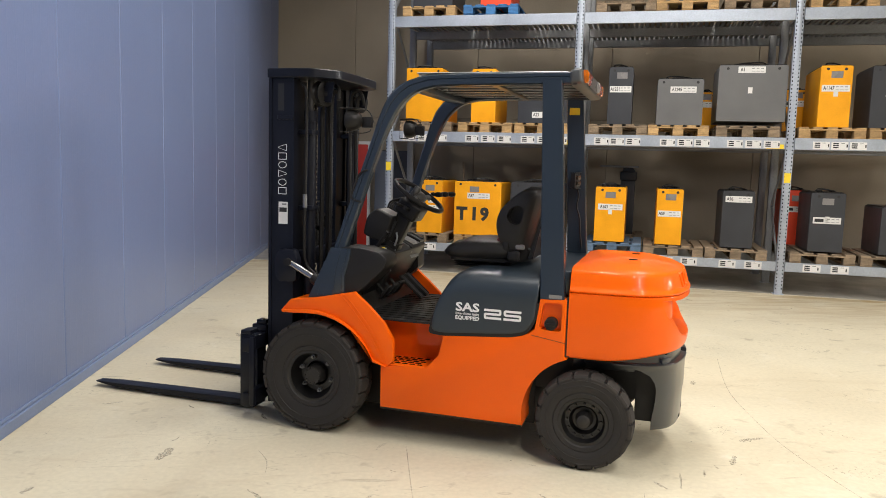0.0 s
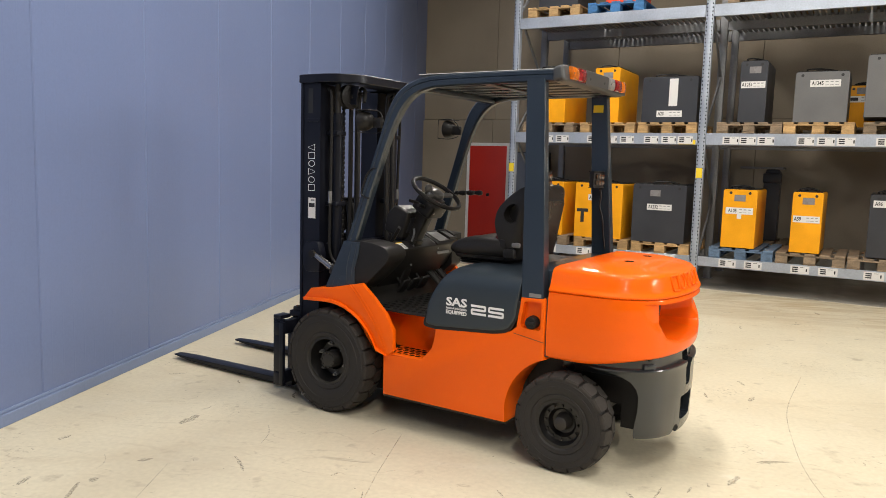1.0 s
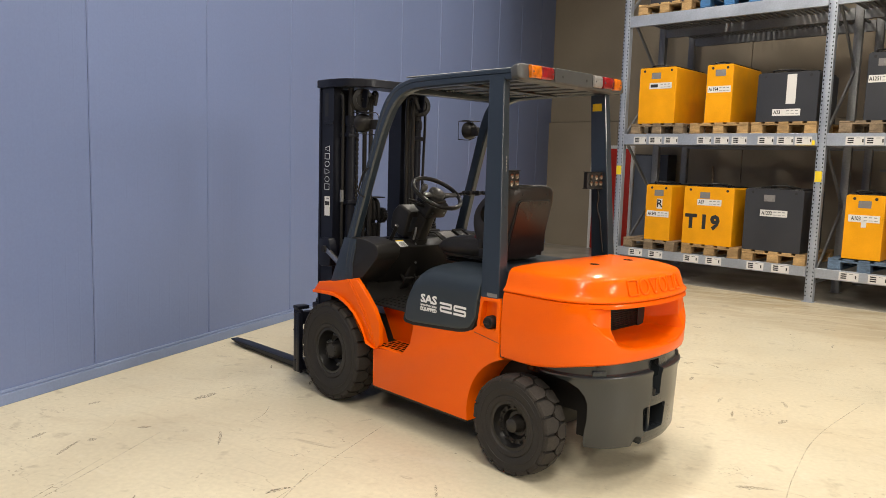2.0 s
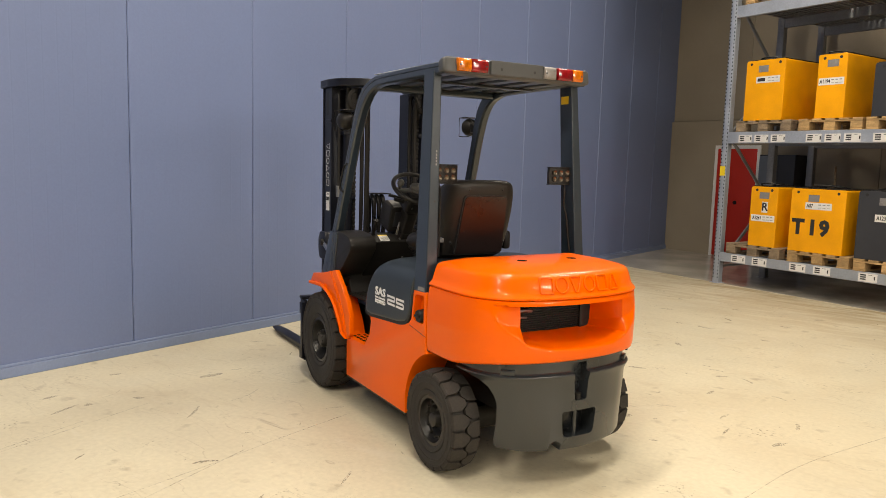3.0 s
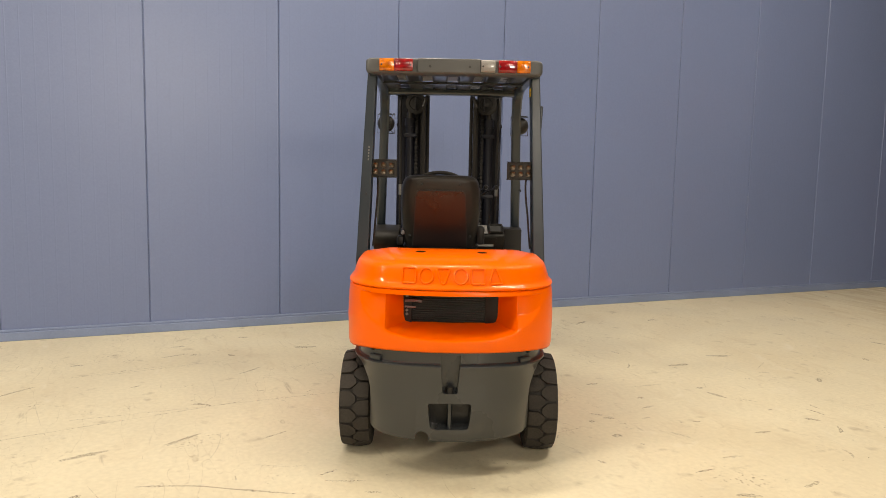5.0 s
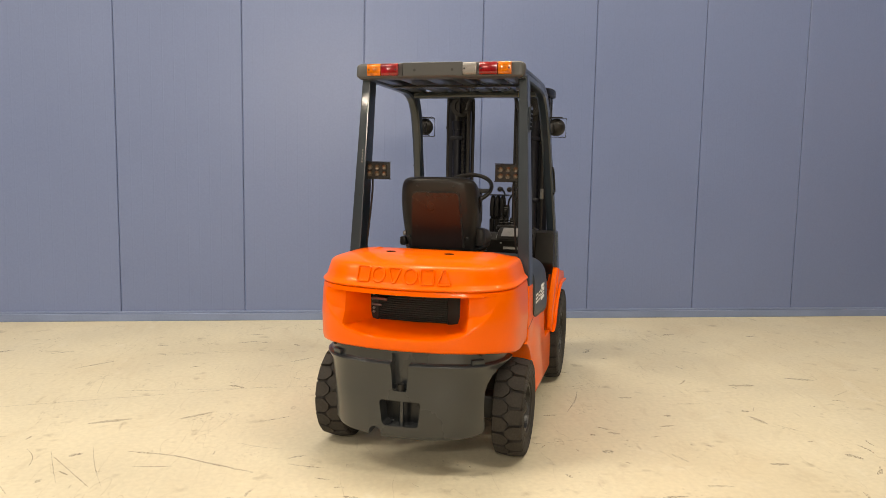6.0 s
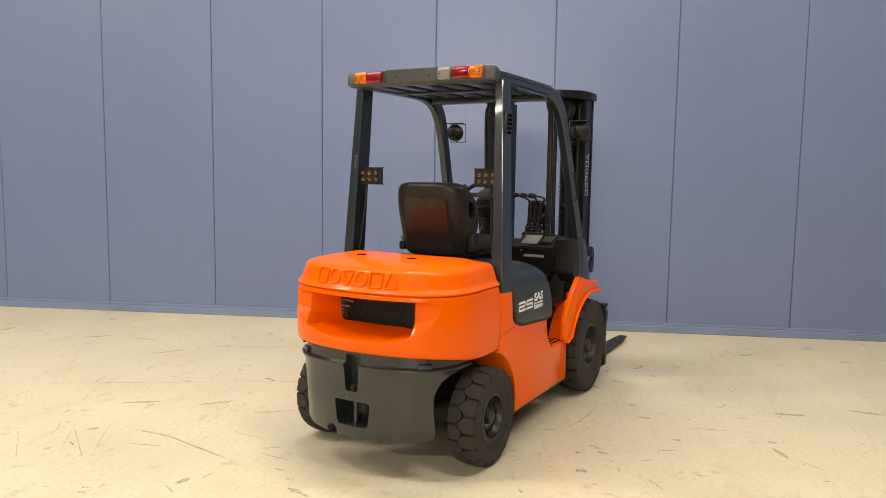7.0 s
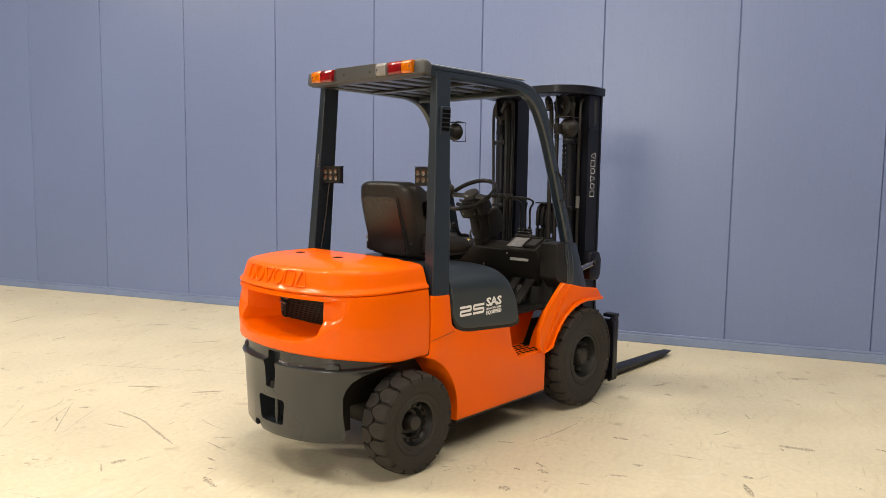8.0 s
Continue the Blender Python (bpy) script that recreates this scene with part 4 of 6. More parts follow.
def tyre_mesh(r, w, rim):
    """The carcass of a solid tyre, to carry two rows of interlocking lugs."""
    d = 0.020
    h = w / 2
    prof = [(rim, -h * 0.80), (rim + 0.010, -h * 0.93), (rim + 0.03, -h * 0.96), (rim + 0.035, -h * 0.90), (rim + 0.045, -h * 0.97), (r * 0.74, -h * 0.985), (r * 0.745, -h * 1.012), (r * 0.765, -h * 1.012), (r * 0.77, -h * 0.992), (r * 0.85, -h * 0.998), (r * 0.855, -h * 1.015), (r * 0.868, -h * 1.015), (r * 0.873, -h * 0.99), (r - d - 0.018, -h * 0.975), (r - d, -h * 0.86), (r - d, h * 0.86), (r - d - 0.018, h * 0.975), (r * 0.873, h * 0.99), (r * 0.868, h * 1.015), (r * 0.855, h * 1.015), (r * 0.85, h * 0.998), (r * 0.77, h * 0.992), (r * 0.765, h * 1.012), (r * 0.745, h * 1.012), (r * 0.74, h * 0.985), (rim + 0.045, h * 0.97), (rim + 0.035, h * 0.90), (rim + 0.03, h * 0.96), (rim + 0.010, h * 0.93), (rim, h * 0.80)]
    bm = lathe(prof, 56)
    return bm


def lug_mesh(r, w, n, s):
    """One tread lug of a tyre, at the angle 0 on the side s."""
    d, h, p = 0.020, w / 2, 2 * math.pi / n
    flat = [(-0.435, 0.99), (0.435, 0.99), (0.435, 0.29), (0.37, 0.20), (0.15, -0.08), (-0.15, -0.08), (-0.37, 0.20), (-0.435, 0.29)]
    rings = []
    for rr, k in ((r - d - 0.012, 1.0), (r - 0.003, 0.975), (r, 0.945)):
        ring = []
        for a, y in flat:
            drop = 0.030 if y > 0.9 and rr > r - d else 0.0
            yy = y * h * (0.93 if drop and rr >= r - 0.001 else 1.0)
            rad = rr - (drop * (0.55 if rr < r - 0.001 else 0.30) if drop else 0)
            ring.append((rad * math.cos(a * k * p), s * yy, rad * math.sin(a * k * p)))
        rings.append(ring)
    return finish(loft(rings), "tread_lug", TREAD, 20)


def build_wheel(FL, x, y, r, w, rim, n, s, front):
    """y: the wheel's middle; s: the side that faces out."""
    wheel = part("wheel", lathe([(rim - 0.012, -w * 0.42), (rim + 0.004, -w * 0.42), (rim + 0.004, w * 0.42), (rim - 0.012, w * 0.42)] + ([(rim - 0.018, w * 0.30), (rim - 0.030, w * 0.10), (rim * 0.72, -w * 0.02), (rim * 0.50, -w * 0.02), (rim * 0.5, -w * 0.1), (rim - 0.02, -w * 0.1)] if front else [(rim - 0.016, w * 0.34), (rim - 0.022, w * 0.20), (rim * 0.80, w * 0.18), (rim * 0.62, w * 0.18), (rim * 0.50, w * 0.02), (rim * 0.3, 0.0), (rim * 0.3, -w * 0.1), (rim - 0.02, -w * 0.1)]), 40), RIM, FL, "black steel rim")
    wheel.matrix_basis = pose(x, y, r, 0, 0, 0 if s > 0 else 180)
    part("tyre", tyre_mesh(r, w, rim), RUBBER, wheel, "worn black lugged tyre", 30)
    for k in (1, -1):
        lug = lug_mesh(r, w, n, k)
        for i in range(n):
            ob = new("tread_lug", lug)
            ob.parent = wheel
            ob.matrix_basis = Matrix.Rotation(-(i + 0.25 * k) * 2 * math.pi / n, 4, "Y")
    if front:
        hub = lathe([(0, w * 0.40), (0.030, w * 0.40), (0.052, w * 0.38), (0.056, w * 0.33), (0.056, w * 0.05), (0.062, -w * 0.02)], 24)
        part("hub", hub, HUB, wheel, "dusty steel hub")
        for i in range(10):
            a = 2 * math.pi * i / 10
            part("hub_bolt", moved(lathe([(0, 0.008), (0.007, 0.008), (0.0075, -0.004)], 6), pose(0.046 * math.cos(a), w * 0.385, 0.046 * math.sin(a))), HUB, wheel)
        for i in range(6):
            a = 2 * math.pi * (i + 0.3) / 6
            part("wheel_nut", moved(lathe([(0, 0.03), (0.008, 0.03), (0.009, 0.016), (0.014, 0.015), (0.015, -0.005)], 6), pose(rim * 0.68 * math.cos(a), 0.0, rim * 0.68 * math.sin(a))), STEEL, wheel)
    else:
        hub = lathe([(0, w * 0.40), (0.026, w * 0.40), (0.036, w * 0.36), (0.040, w * 0.18), (0.048, w * 0.02)], 20)
        part("hub", hub, HUB, wheel, "dusty steel hub cap")
        for i in range(12):
            a = 2 * math.pi * i / 12
            part("wheel_nut", moved(lathe([(0, 0.014), (0.007, 0.014), (0.0085, 0.004), (0.009, -0.004)], 6), pose(rim * 0.72 * math.cos(a), w * 0.18, rim * 0.72 * math.sin(a))), HUB, wheel)
    return wheel


def on_side(s, x, z, y):
    """A pose that lays flat lettering on the truck's left (s = 1) or right side."""
    return Matrix(((-s, 0, 0, x), (0, 0, s, s * y), (0, 1, 0, z), (0, 0, 0, 1)))


def wide_digits(depth=0.0012):
    """The squared wide figures two and five, drawn with one broad stroke."""
    bm = bmesh.new()
    w, h, t = 0.098, 0.057, 0.0132
    a, b = w / 2 - t / 2, h / 2 - t / 2
    for k, turn in ((0, 1), (1, -1)):
        line = rounded([(-a * turn, b), (a * turn, b), (a * turn, 0), (-a * turn, 0), (-a * turn, -b), (a * turn, -b)], [0, 0.0055, 0.0055, 0.0055, 0.0055, 0], 4)
        ends = [((line[0][0] - turn * t / 2), b), (line[-1][0] + turn * t / 2, -b)]
        path = [Vector((x, y, 0)) for x, y in [ends[0]] + line[1:-1] + [ends[1]]]
        left, right = [], []
        for i, p in enumerate(path):
            d = (path[min(i + 1, len(path) - 1)] - path[max(i - 1, 0)]).normalized()
            n = Vector((-d.y, d.x, 0)) * t / 2
            left.append(p + n)
            right.append(p - n)
        cx = -0.054 + k * 0.110
        top = [[bm.verts.new((p.x + cx, p.y, depth)) for p in row] for row in (left, right)]
        for i in range(len(path) - 1):
            bm.faces.new((top[0][i], top[1][i], top[1][i + 1], top[0][i + 1]))
    bmesh.ops.recalc_face_normals(bm, faces=bm.faces)
    if bm.faces[:][0].normal.z < 0:
        bmesh.ops.reverse_faces(bm, faces=bm.faces)
    return bm


def fitted(bm, width):
    """Lettering squeezed or stretched to a width."""
    xs = [v.co.x for v in bm.verts]
    return moved(bm, Matrix.Diagonal((width / (max(xs) - min(xs)), 1, 1, 1)))


def logo_rings(width, height):
    """The outlines of a row of six plain shapes that stands for the maker's mark."""
    step = width / 6
    for i in range(6):
        w, h = step * 0.80, height
        cx = -width / 2 + step * (i + 0.5)
        if i in (1, 3):
            ring = [(w / 2 * math.cos(a), h / 2 * math.sin(a)) for a in np.linspace(0, 2 * math.pi, 20, endpoint=False)]
        elif i == 2:
            ring = [(-w / 2, h / 2), (w / 2, h / 2), (0.10 * w, -h / 2), (-0.10 * w, -h / 2)]
        elif i == 5:
            ring = [(-w / 2, -h / 2), (w / 2, -h / 2), (0.10 * w, h / 2), (-0.10 * w, h / 2)]
        else:
            ring = [(-w / 2, -h / 2), (w / 2, -h / 2), (w / 2, h / 2), (-w / 2, h / 2)]
        yield cx, w, h, ring


def logo_shapes(width, height, t, depth):
    """The shapes as flat outlines, each a mesh of its own."""
    out = []
    for cx, w, h, ring in logo_rings(width, height):
        k = 1 - 2 * t / min(w, h)
        bm = bmesh.new()
        vo = [[bm.verts.new((x, y, z)) for x, y in ring] for z in (0, depth)]
        vi = [[bm.verts.new((x * k, y * (1 - 2 * t / h), z)) for x, y in ring] for z in (0, depth)]
        n = len(ring)
        for j in range(n):
            q = (j + 1) % n
            bm.faces.new((vo[1][j], vo[1][q], vi[1][q], vi[1][j]))
            bm.faces.new((vo[0][j], vo[0][q], vo[1][q], vo[1][j]))
            bm.faces.new((vi[0][j], vi[1][j], vi[1][q], vi[0][q]))
            bm.faces.new((vo[0][j], vi[0][j], vi[0][q], vo[0][q]))
        out.append((cx, bm))
    return out


def build_forklift():
    FL = thing("forklift_truck", pose(1.4412, 4.3787, 0, 0, 0, 158.05), "orange and slate-grey counterbalance forklift truck, parked with its forks lowered", "forklift")

    def P(name, bm, mat, label="", parent=None, smooth=35):
        return part(name, bm, mat, parent or FL, label, smooth)

    def PM(name, bm, mat, label="", parent=None, smooth=35):
        return part(name, moved(bm, Matrix.Translation((-0.018, 0, 0))), mat, parent or FL, label, smooth)

    # chassis
    arc = [(0.338 * math.cos(radians(d)), 0.265 + 0.338 * math.sin(radians(d))) for d in range(0, 73, 8)]
    side = [(1.17, 0.195), (0.333, 0.195)] + arc + [(0.118, 0.60), (0.118, 0.912), (0.262, 0.905), (0.285, 0.74), (0.315, 0.712), (0.40, 0.688), (0.80, 0.660), (0.803, 0.625), (0.825, 0.535), (0.896, 0.455), (1.172, 0.442)]
    body = prism(side, -0.54, 0.54, "y", 0.007, 2)
    recess = prism(rounded([(0.142, 0.735), (0.262, 0.742), (0.242, 0.885), (0.142, 0.89)], 0.02), 0.50, 0.60, "y")
    body = cut(body, recess)
    P("chassis", body, ORANGE, "orange painted chassis with stepped sides", smooth=30)
    P("counterweight_joint", box(0.095, 0.124, -0.526, 0.526, 0.60, 0.915), INK, "dark joint before the counterweight")
    for s in (1, -1):
        P("panel_joint", moved(box(-0.092, 0.092, -0.0015, 0.0015, -0.0012, 0.0012), pose(0.209, s * 0.5398, 0.686 if s < 0 else 0.690, 0, -9, 0)), INK, "dark panel joint", smooth=0)
    # added filler; the shade inside body and arches is put into its black
    P("dark_filler", box(-0.30, 1.60, -0.32, 0.32, 0.36, 0.60), BLACK, "black filler for the shade inside the body")
    P("under_frame", box(0.30, 1.75, -0.33, 0.33, 0.14, 0.40, 0.01), BLACK, "black drive train under the frame")
    P("step_wall", prism([(0.79, 0.452), (1.22, 0.452), (1.36, 0.692), (0.79, 0.672)], -0.330, 0.330, "y", 0.004), ORANGE, "orange inner wall of the steps")
    # unseen plate, added so the orange underside throws no red on the floor
    P("bounce_shield", box(0.335, 1.168, -0.534, 0.534, 0.184, 0.1935), BLACK, "unseen black plate added to keep orange bounce off the floor")
    P("wheel_house", box(-0.24, 0.10, -0.325, 0.325, 0.50, 0.596, 0.01), CAST, "dark inner wall over the steer axle")
    P("rear_axle", box(-0.07, 0.07, -0.43, 0.43, 0.20, 0.33, 0.02), BLACK, "black steer axle")
    P("front_axle", rod((1.6, -0.40, 0.335), (1.6, 0.40, 0.335), 0.085, 16), BLACK, "black drive axle")
    P("floor_mat", box(0.76, 1.42, -0.46, 0.46, 0.690, 0.702, 0.003, 1), BLACK, "ribbed black floor mat")
    for i in range(14):
        P("mat_rib", box(0.78, 1.34, -0.43 + i * 0.064, -0.415 + i * 0.064, 0.702, 0.706), BLACK)
    # fuel filler on the left
    cap = moved(lathe([(0, 0.045), (0.030, 0.045), (0.034, 0.038), (0.036, 0.0)], 20), pose(0.200, 0.500, 0.772))
    filler = P("fuel_cap", cap, BLACK, "black ribbed fuel cap")
    P("cap_grip", box(0.176, 0.224, 0.545, 0.556, 0.765, 0.779, 0.003), BLACK, "", filler)
    # hood
    outline = rounded([(0.268, 1.036), (0.66, 1.030), (0.768, 1.000), (0.826, 0.905), (0.860, 0.80), (0.875, 0.672), (0.80, 0.666), (0.42, 0.694), (0.322, 0.716), (0.284, 0.80)], [0.01, 0.06, 0.07, 0.05, 0.03, 0.03, 0.01, 0.03, 0.05, 0.04], 5)
    rings = []
    for y, drop, inset in ((-0.546, 0.50, 0.022), (-0.5455, 0.42, 0.010), (-0.541, 0.32, 0.004), (-0.530, 0.225, 0.0), (-0.512, 0.15, 0.0), (-0.485, 0.09, 0.0), (-0.45, 0.045, 0.0), (-0.40, 0.015, 0.0), (-0.33, 0.0, 0.0)):
        ring = [(x - inset * (x - 0.58) / 0.3, z - max(0.0, z - 0.76) * drop + inset * (0.85 - z) / 0.2 * (z < 0.76)) for x, z in outline]
        rings.append((y, ring))
    rings += [(-y, ring) for y, ring in reversed(rings)]
    hood = loft([[(x, y, z) for x, z in ring] for y, ring in rings])
    # black body set behind the hood, drawn for the dark gap under its edge
    gap_fill = prism(rounded([(0.262, 0.88), (0.50, 0.88), (0.85, 0.82), (0.890, 0.660), (0.80, 0.652), (0.42, 0.680), (0.318, 0.702), (0.274, 0.80)], [0.01, 0.05, 0.06, 0.03, 0.01, 0.03, 0.05, 0.04], 4), -0.5425, 0.5425, "y", 0.003, 1)
    P("hood_gap", gap_fill, BLACK, "black filler in the gap round the hood")
    P("hood", hood, HOODPAINT, "slate-grey painted engine hood", smooth=50)
    P("rear_cover", box(0.112, 0.285, -0.46, 0.46, 0.92, 1.056, 0.012, 2), SLATE, "dark cover behind the hood")
    for s in (1, -1):
        cx, cz, mx = (0.4625, 0.800, 0.660) if s > 0 else (0.4400, 0.800, 0.632)
        P("capacity_mark", moved(wide_digits(), on_side(s, cx, cz, 0.5462)), WHITE, "white capacity figures", smooth=0)
        P("stability_mark", moved(fitted(letters("SAS", 0.066, bold=0.03), 0.136), on_side(s, mx, 0.825, 0.547)), WHITE, "white lettering", smooth=0)
        P("equipped_mark", moved(fitted(letters("EQUIPPED", 0.029, bold=0.03), 0.136), on_side(s, mx, 0.766, 0.547)), WHITE, "white lettering", smooth=0)
        P("small_print", moved(fitted(letters("System of Active Stability", 0.019, 0.0006, 0.01), 0.136), on_side(s, mx, 0.790, 0.547)), WHITE, "fine white lettering", smooth=0)

    # front fenders with a crease line, treads under them
    for s in (1, -1):
        top = [(1.805, 0.722), (1.748, 0.784), (1.58, 0.808), (1.337, 0.860), (1.243, 0.783), (1.150, 0.695), (1.092, 0.60), (1.088, 0.478)]
        arch = [(1.60 + 0.425 * math.cos(radians(d)), 0.300 + 0.413 * math.sin(radians(d))) for d in (157, 150, 142, 134, 126, 118, 110, 102, 95)]
        low = [(1.125, 0.443)] + arch + [(1.62, 0.712), (1.795, 0.704)]
        lip = low + [(1.80, 0.722)] + [(x + 0.010, z + 0.022) for x, z in reversed(low[1:-1])]
        fender = P("fender", prism(top + low, s * 0.522, s * 0.556, "y", 0.006, 2), ORANGE, "orange front fender")
        inner_top = [(1.800, 0.722), (1.745, 0.782), (1.58, 0.806), (1.42, 0.835), (1.40, 0.70)] + arch[5:] + [(1.62, 0.712), (1.79, 0.704)]
        P("inner_panel", prism(inner_top, s * 0.34, s * 0.5215, "y", 0.003, 1), ORANGE, "", fender)
        P("wheel_liner", prism([(1.405, 0.695), (1.34, 0.69), (1.22, 0.53), (1.185, 0.452), (1.20, 0.452)] + arch[1:6], s * 0.402, s * 0.5215, "y"), ORANGE, "orange wheel arch liner", fender)
        P("fender_lip", prism(rounded(lip, 0.0), s * 0.44, s * 0.574, "y", 0.005, 2), ORANGE, "", fender)
        for k in (0.0, 0.028):
            P("crease", tube([(1.400 + k, s * 0.556, 0.842), (1.325 + k, s * 0.557, 0.765), (1.225 + k, s * 0.557, 0.645), (1.160 + k * 0.8, s * 0.557, 0.530), (1.130 + k * 0.4, s * 0.556, 0.46)], 0.0035, 6, 5), ORANGE, "", fender)
        # step; flat dark patches stand in for the shade in its punched slots
        step = P("step", box(0.885, 1.172, s * 0.326, s * 0.538, 0.447, 0.456, 0.002, 1), ORANGE, "orange punched step plate")
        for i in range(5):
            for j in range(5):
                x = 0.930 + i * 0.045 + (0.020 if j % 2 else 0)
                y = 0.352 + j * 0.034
                P("step_slot", box(x, x + 0.031, s * y, s * (y + 0.019), 0.4562, 0.4572), HOLESHADE, "", step)

    HX = 1.392
    # overhead guard
    outer = smooth_path([(1.597, 0.82, 0), (1.495, 1.098, 0), (1.420, 1.315, 0), (1.346, 1.529, 0), (1.278, 1.735, 0), (1.235, 1.870, 0), (1.180, 1.982, 0), (1.098, 2.052, 0), (0.985, 2.088, 0), (0.85, 2.100, 0), (0.45, 2.105, 0), (0.13, 2.105, 0)], 4)
    inner = smooth_path([(1.478, 0.82, 0), (1.412, 1.098, 0), (1.345, 1.315, 0), (1.282, 1.510, 0), (1.214, 1.705, 0), (1.162, 1.828, 0), (1.108, 1.920, 0), (1.034, 1.990, 0), (0.940, 2.024, 0), (0.83, 2.034, 0), (0.45, 2.040, 0), (0.13, 2.040, 0)], 4)
    for s in (1, -1):
        rings = []
        for o, i in zip(outer, inner):
            yc = side_y((o.y + i.y) / 2) - 0.03
            ring = []
            d = (o - i)
            for f, yy in ((0.0, -0.018), (0.12, -0.030), (0.88, -0.030), (1.0, -0.018), (1.0, 0.018), (0.88, 0.030), (0.62, 0.030), (0.58, 0.026), (0.54, 0.030), (0.12, 0.030), (0.0, 0.018)):
                q = i + d * f
                ring.append((q.x, s * (yc + yy), q.y))
            rings.append(ring)
        P("guard_rail", loft(rings), SLATE, "slate-grey front pillar and roof rail", smooth=25)
        P("pillar_strap", tube([(x, s * (side_y(z) + 0.004), z) for x, z in ((1.288, 1.560), (1.318, 1.552), (1.350, 1.515), (1.372, 1.455), (1.384, 1.405), (1.360, 1.385), (1.322, 1.378))], 0.006, 8, 4), BLACK, "black cable strap on the pillar")
        r0 = [(0.132, 0.470), (0.262, 0.470), (0.262, 0.538), (0.132, 0.538)]
        r1 = [(0.206, 0.432), (0.310, 0.432), (0.310, 0.480), (0.206, 0.480)]
        rear = loft([[(x, s * y, 0.905) for x, y in rounded(r0, 0.006, 2)], [(x, s * y, 2.06) for x, y in rounded(r1, 0.006, 2)]])
        P("rear_pillar", rear, SLATE, "slate-grey rear pillar", smooth=12)
        # rear working light
        bow = [(-0.014 + 0.010 * (k / 4) ** 2, 0.019 * k) for k in range(-4, 5)]
        shell = prism(bow + [(0.026, 0.070), (0.026, -0.070)], -0.047, 0.047, "z", 0.002, 1)
        wells = [moved(lathe([(0, -0.03), (0.0155, -0.03), (0.0155, 0.012), (0, 0.012)], 16), Matrix.Translation((-0.014, (i - 1) * 0.0435, j * 0.037 - 0.0185)) @ pose(0, 0, 0, 0, 0, (i - 1) * 12 - 90)) for i in range(3) for j in range(2)]
        lamp = P("work_light", cut(shell, *wells), BLACK, "black six-lens rear working light with a bowed face", smooth=25)
        lamp.matrix_basis = pose(0.218, s * 0.388, 1.528, 0, 0, s * 4)
        for i in range(3):
            for j in range(2):
                P("reflector", moved(lathe([(0, -0.007), (0.006, -0.006), (0.011, -0.003), (0.0152, 0.003)], 16), Matrix.Translation((-0.014, (i - 1) * 0.0435, j * 0.037 - 0.0185)) @ pose(0, 0, 0, 0, 0, (i - 1) * 12 + 90) @ Matrix.Translation((0, -0.004, 0))), REFLECTOR, "round dished reflector", lamp)
        for z in (-0.0495, 0.0495):
            P("visor", prism([(x - 0.006, y * 1.04) for x, y in bow] + [(0.030, 0.074), (0.030, -0.074)], z - 0.002, z + 0.002, "z"), BLACK, "", lamp)
        P("lamp_bracket", box(0.218, 0.250, s * 0.43, s * 0.475, 1.52, 1.545, 0.003), BLACK, "", lamp).matrix_basis = lamp.matrix_basis.inverted()
        # headlight in a wire guard
        head = P("headlight", moved(lathe([(0, 0.048), (0.050, 0.046), (0.060, 0.038), (0.062, 0.022), (0.057, -0.004), (0.046, -0.026), (0.028, -0.040), (0, -0.045)], 24), pose(0, 0, 0, 0, 0, -90)), BLACK, "black round headlight in a wire guard")
        head.matrix_basis = pose(HX, 0.462 if s > 0 else -0.505, 1.842)
        P("glass", moved(lathe([(0, 0.054), (0.03, 0.052), (0.048, 0.047)], 16), pose(0, 0, 0, 0, 0, -90)), CLEAR, "clear glass", head)
        wire = tube([(0.066, -0.062, -0.066), (0.066, 0.062, -0.066), (0.066, 0.062, 0.066), (0.066, -0.062, 0.066), (0.066, -0.062, -0.066)], 0.003, 6, straight=True)
        tube([(0.066, -s * 0.062, 0.064), (-0.02, -s * 0.060, 0.070), (-0.07, -s * 0.05, 0.05), (-0.105, -s * 0.035, -0.01)], 0.003, 6, 4, bm=wire)
        tube([(0.066, -s * 0.062, -0.064), (-0.02, -s * 0.060, -0.070), (-0.07, -s * 0.05, -0.06), (-0.085, -s * 0.035, -0.05)], 0.003, 6, 4, bm=wire)
        P("wire_guard", wire, BLACK, "bent black wire guard", head)
        P("bracket", box(-0.10, -0.036, -s * 0.036, -s * 0.012, -0.040, 0.022, 0.005), BLACK, "", head)
        P("top_plate", box(-0.05, 0.055, -0.045, 0.045, 0.064, 0.069, 0.002, 1), BLACK, "", head)
    # roof: front bow, slats, lamp bar
    P("roof_front_bar", sweep([(1.03, -0.445, 2.035), (1.06, -0.25, 2.040), (1.065, 0.0, 2.042), (1.06, 0.25, 2.040), (1.03, 0.445, 2.035)], rounded([(-0.045, -0.022), (0.045, -0.022), (0.045, 0.022), (-0.045, 0.022)], 0.01, 2)), SLATE, "slate-grey front roof bar")
    for i in range(6):
        y = -0.385 + i * 0.154
        P("roof_slat", prism(rounded([(y - 0.046, 2.058), (y - 0.036, 2.050), (y + 0.036, 2.050), (y + 0.046, 2.058), (y + 0.046, 2.088), (y - 0.046, 2.088)], 0.004, 2), 0.17, 1.03, "x"), CAST, "grey pressed roof slat")
    P("roof_sheet", box(0.185, 1.03, -0.438, 0.438, 2.1065, 2.112, 0.002, 1), ROOFSHEET, "thin pale plastic sheet over the roof slats")
    P("roof_cross_bar", box(0.56, 0.60, -0.445, 0.445, 2.038, 2.052, 0.003, 1), CAST, "grey cross bar")
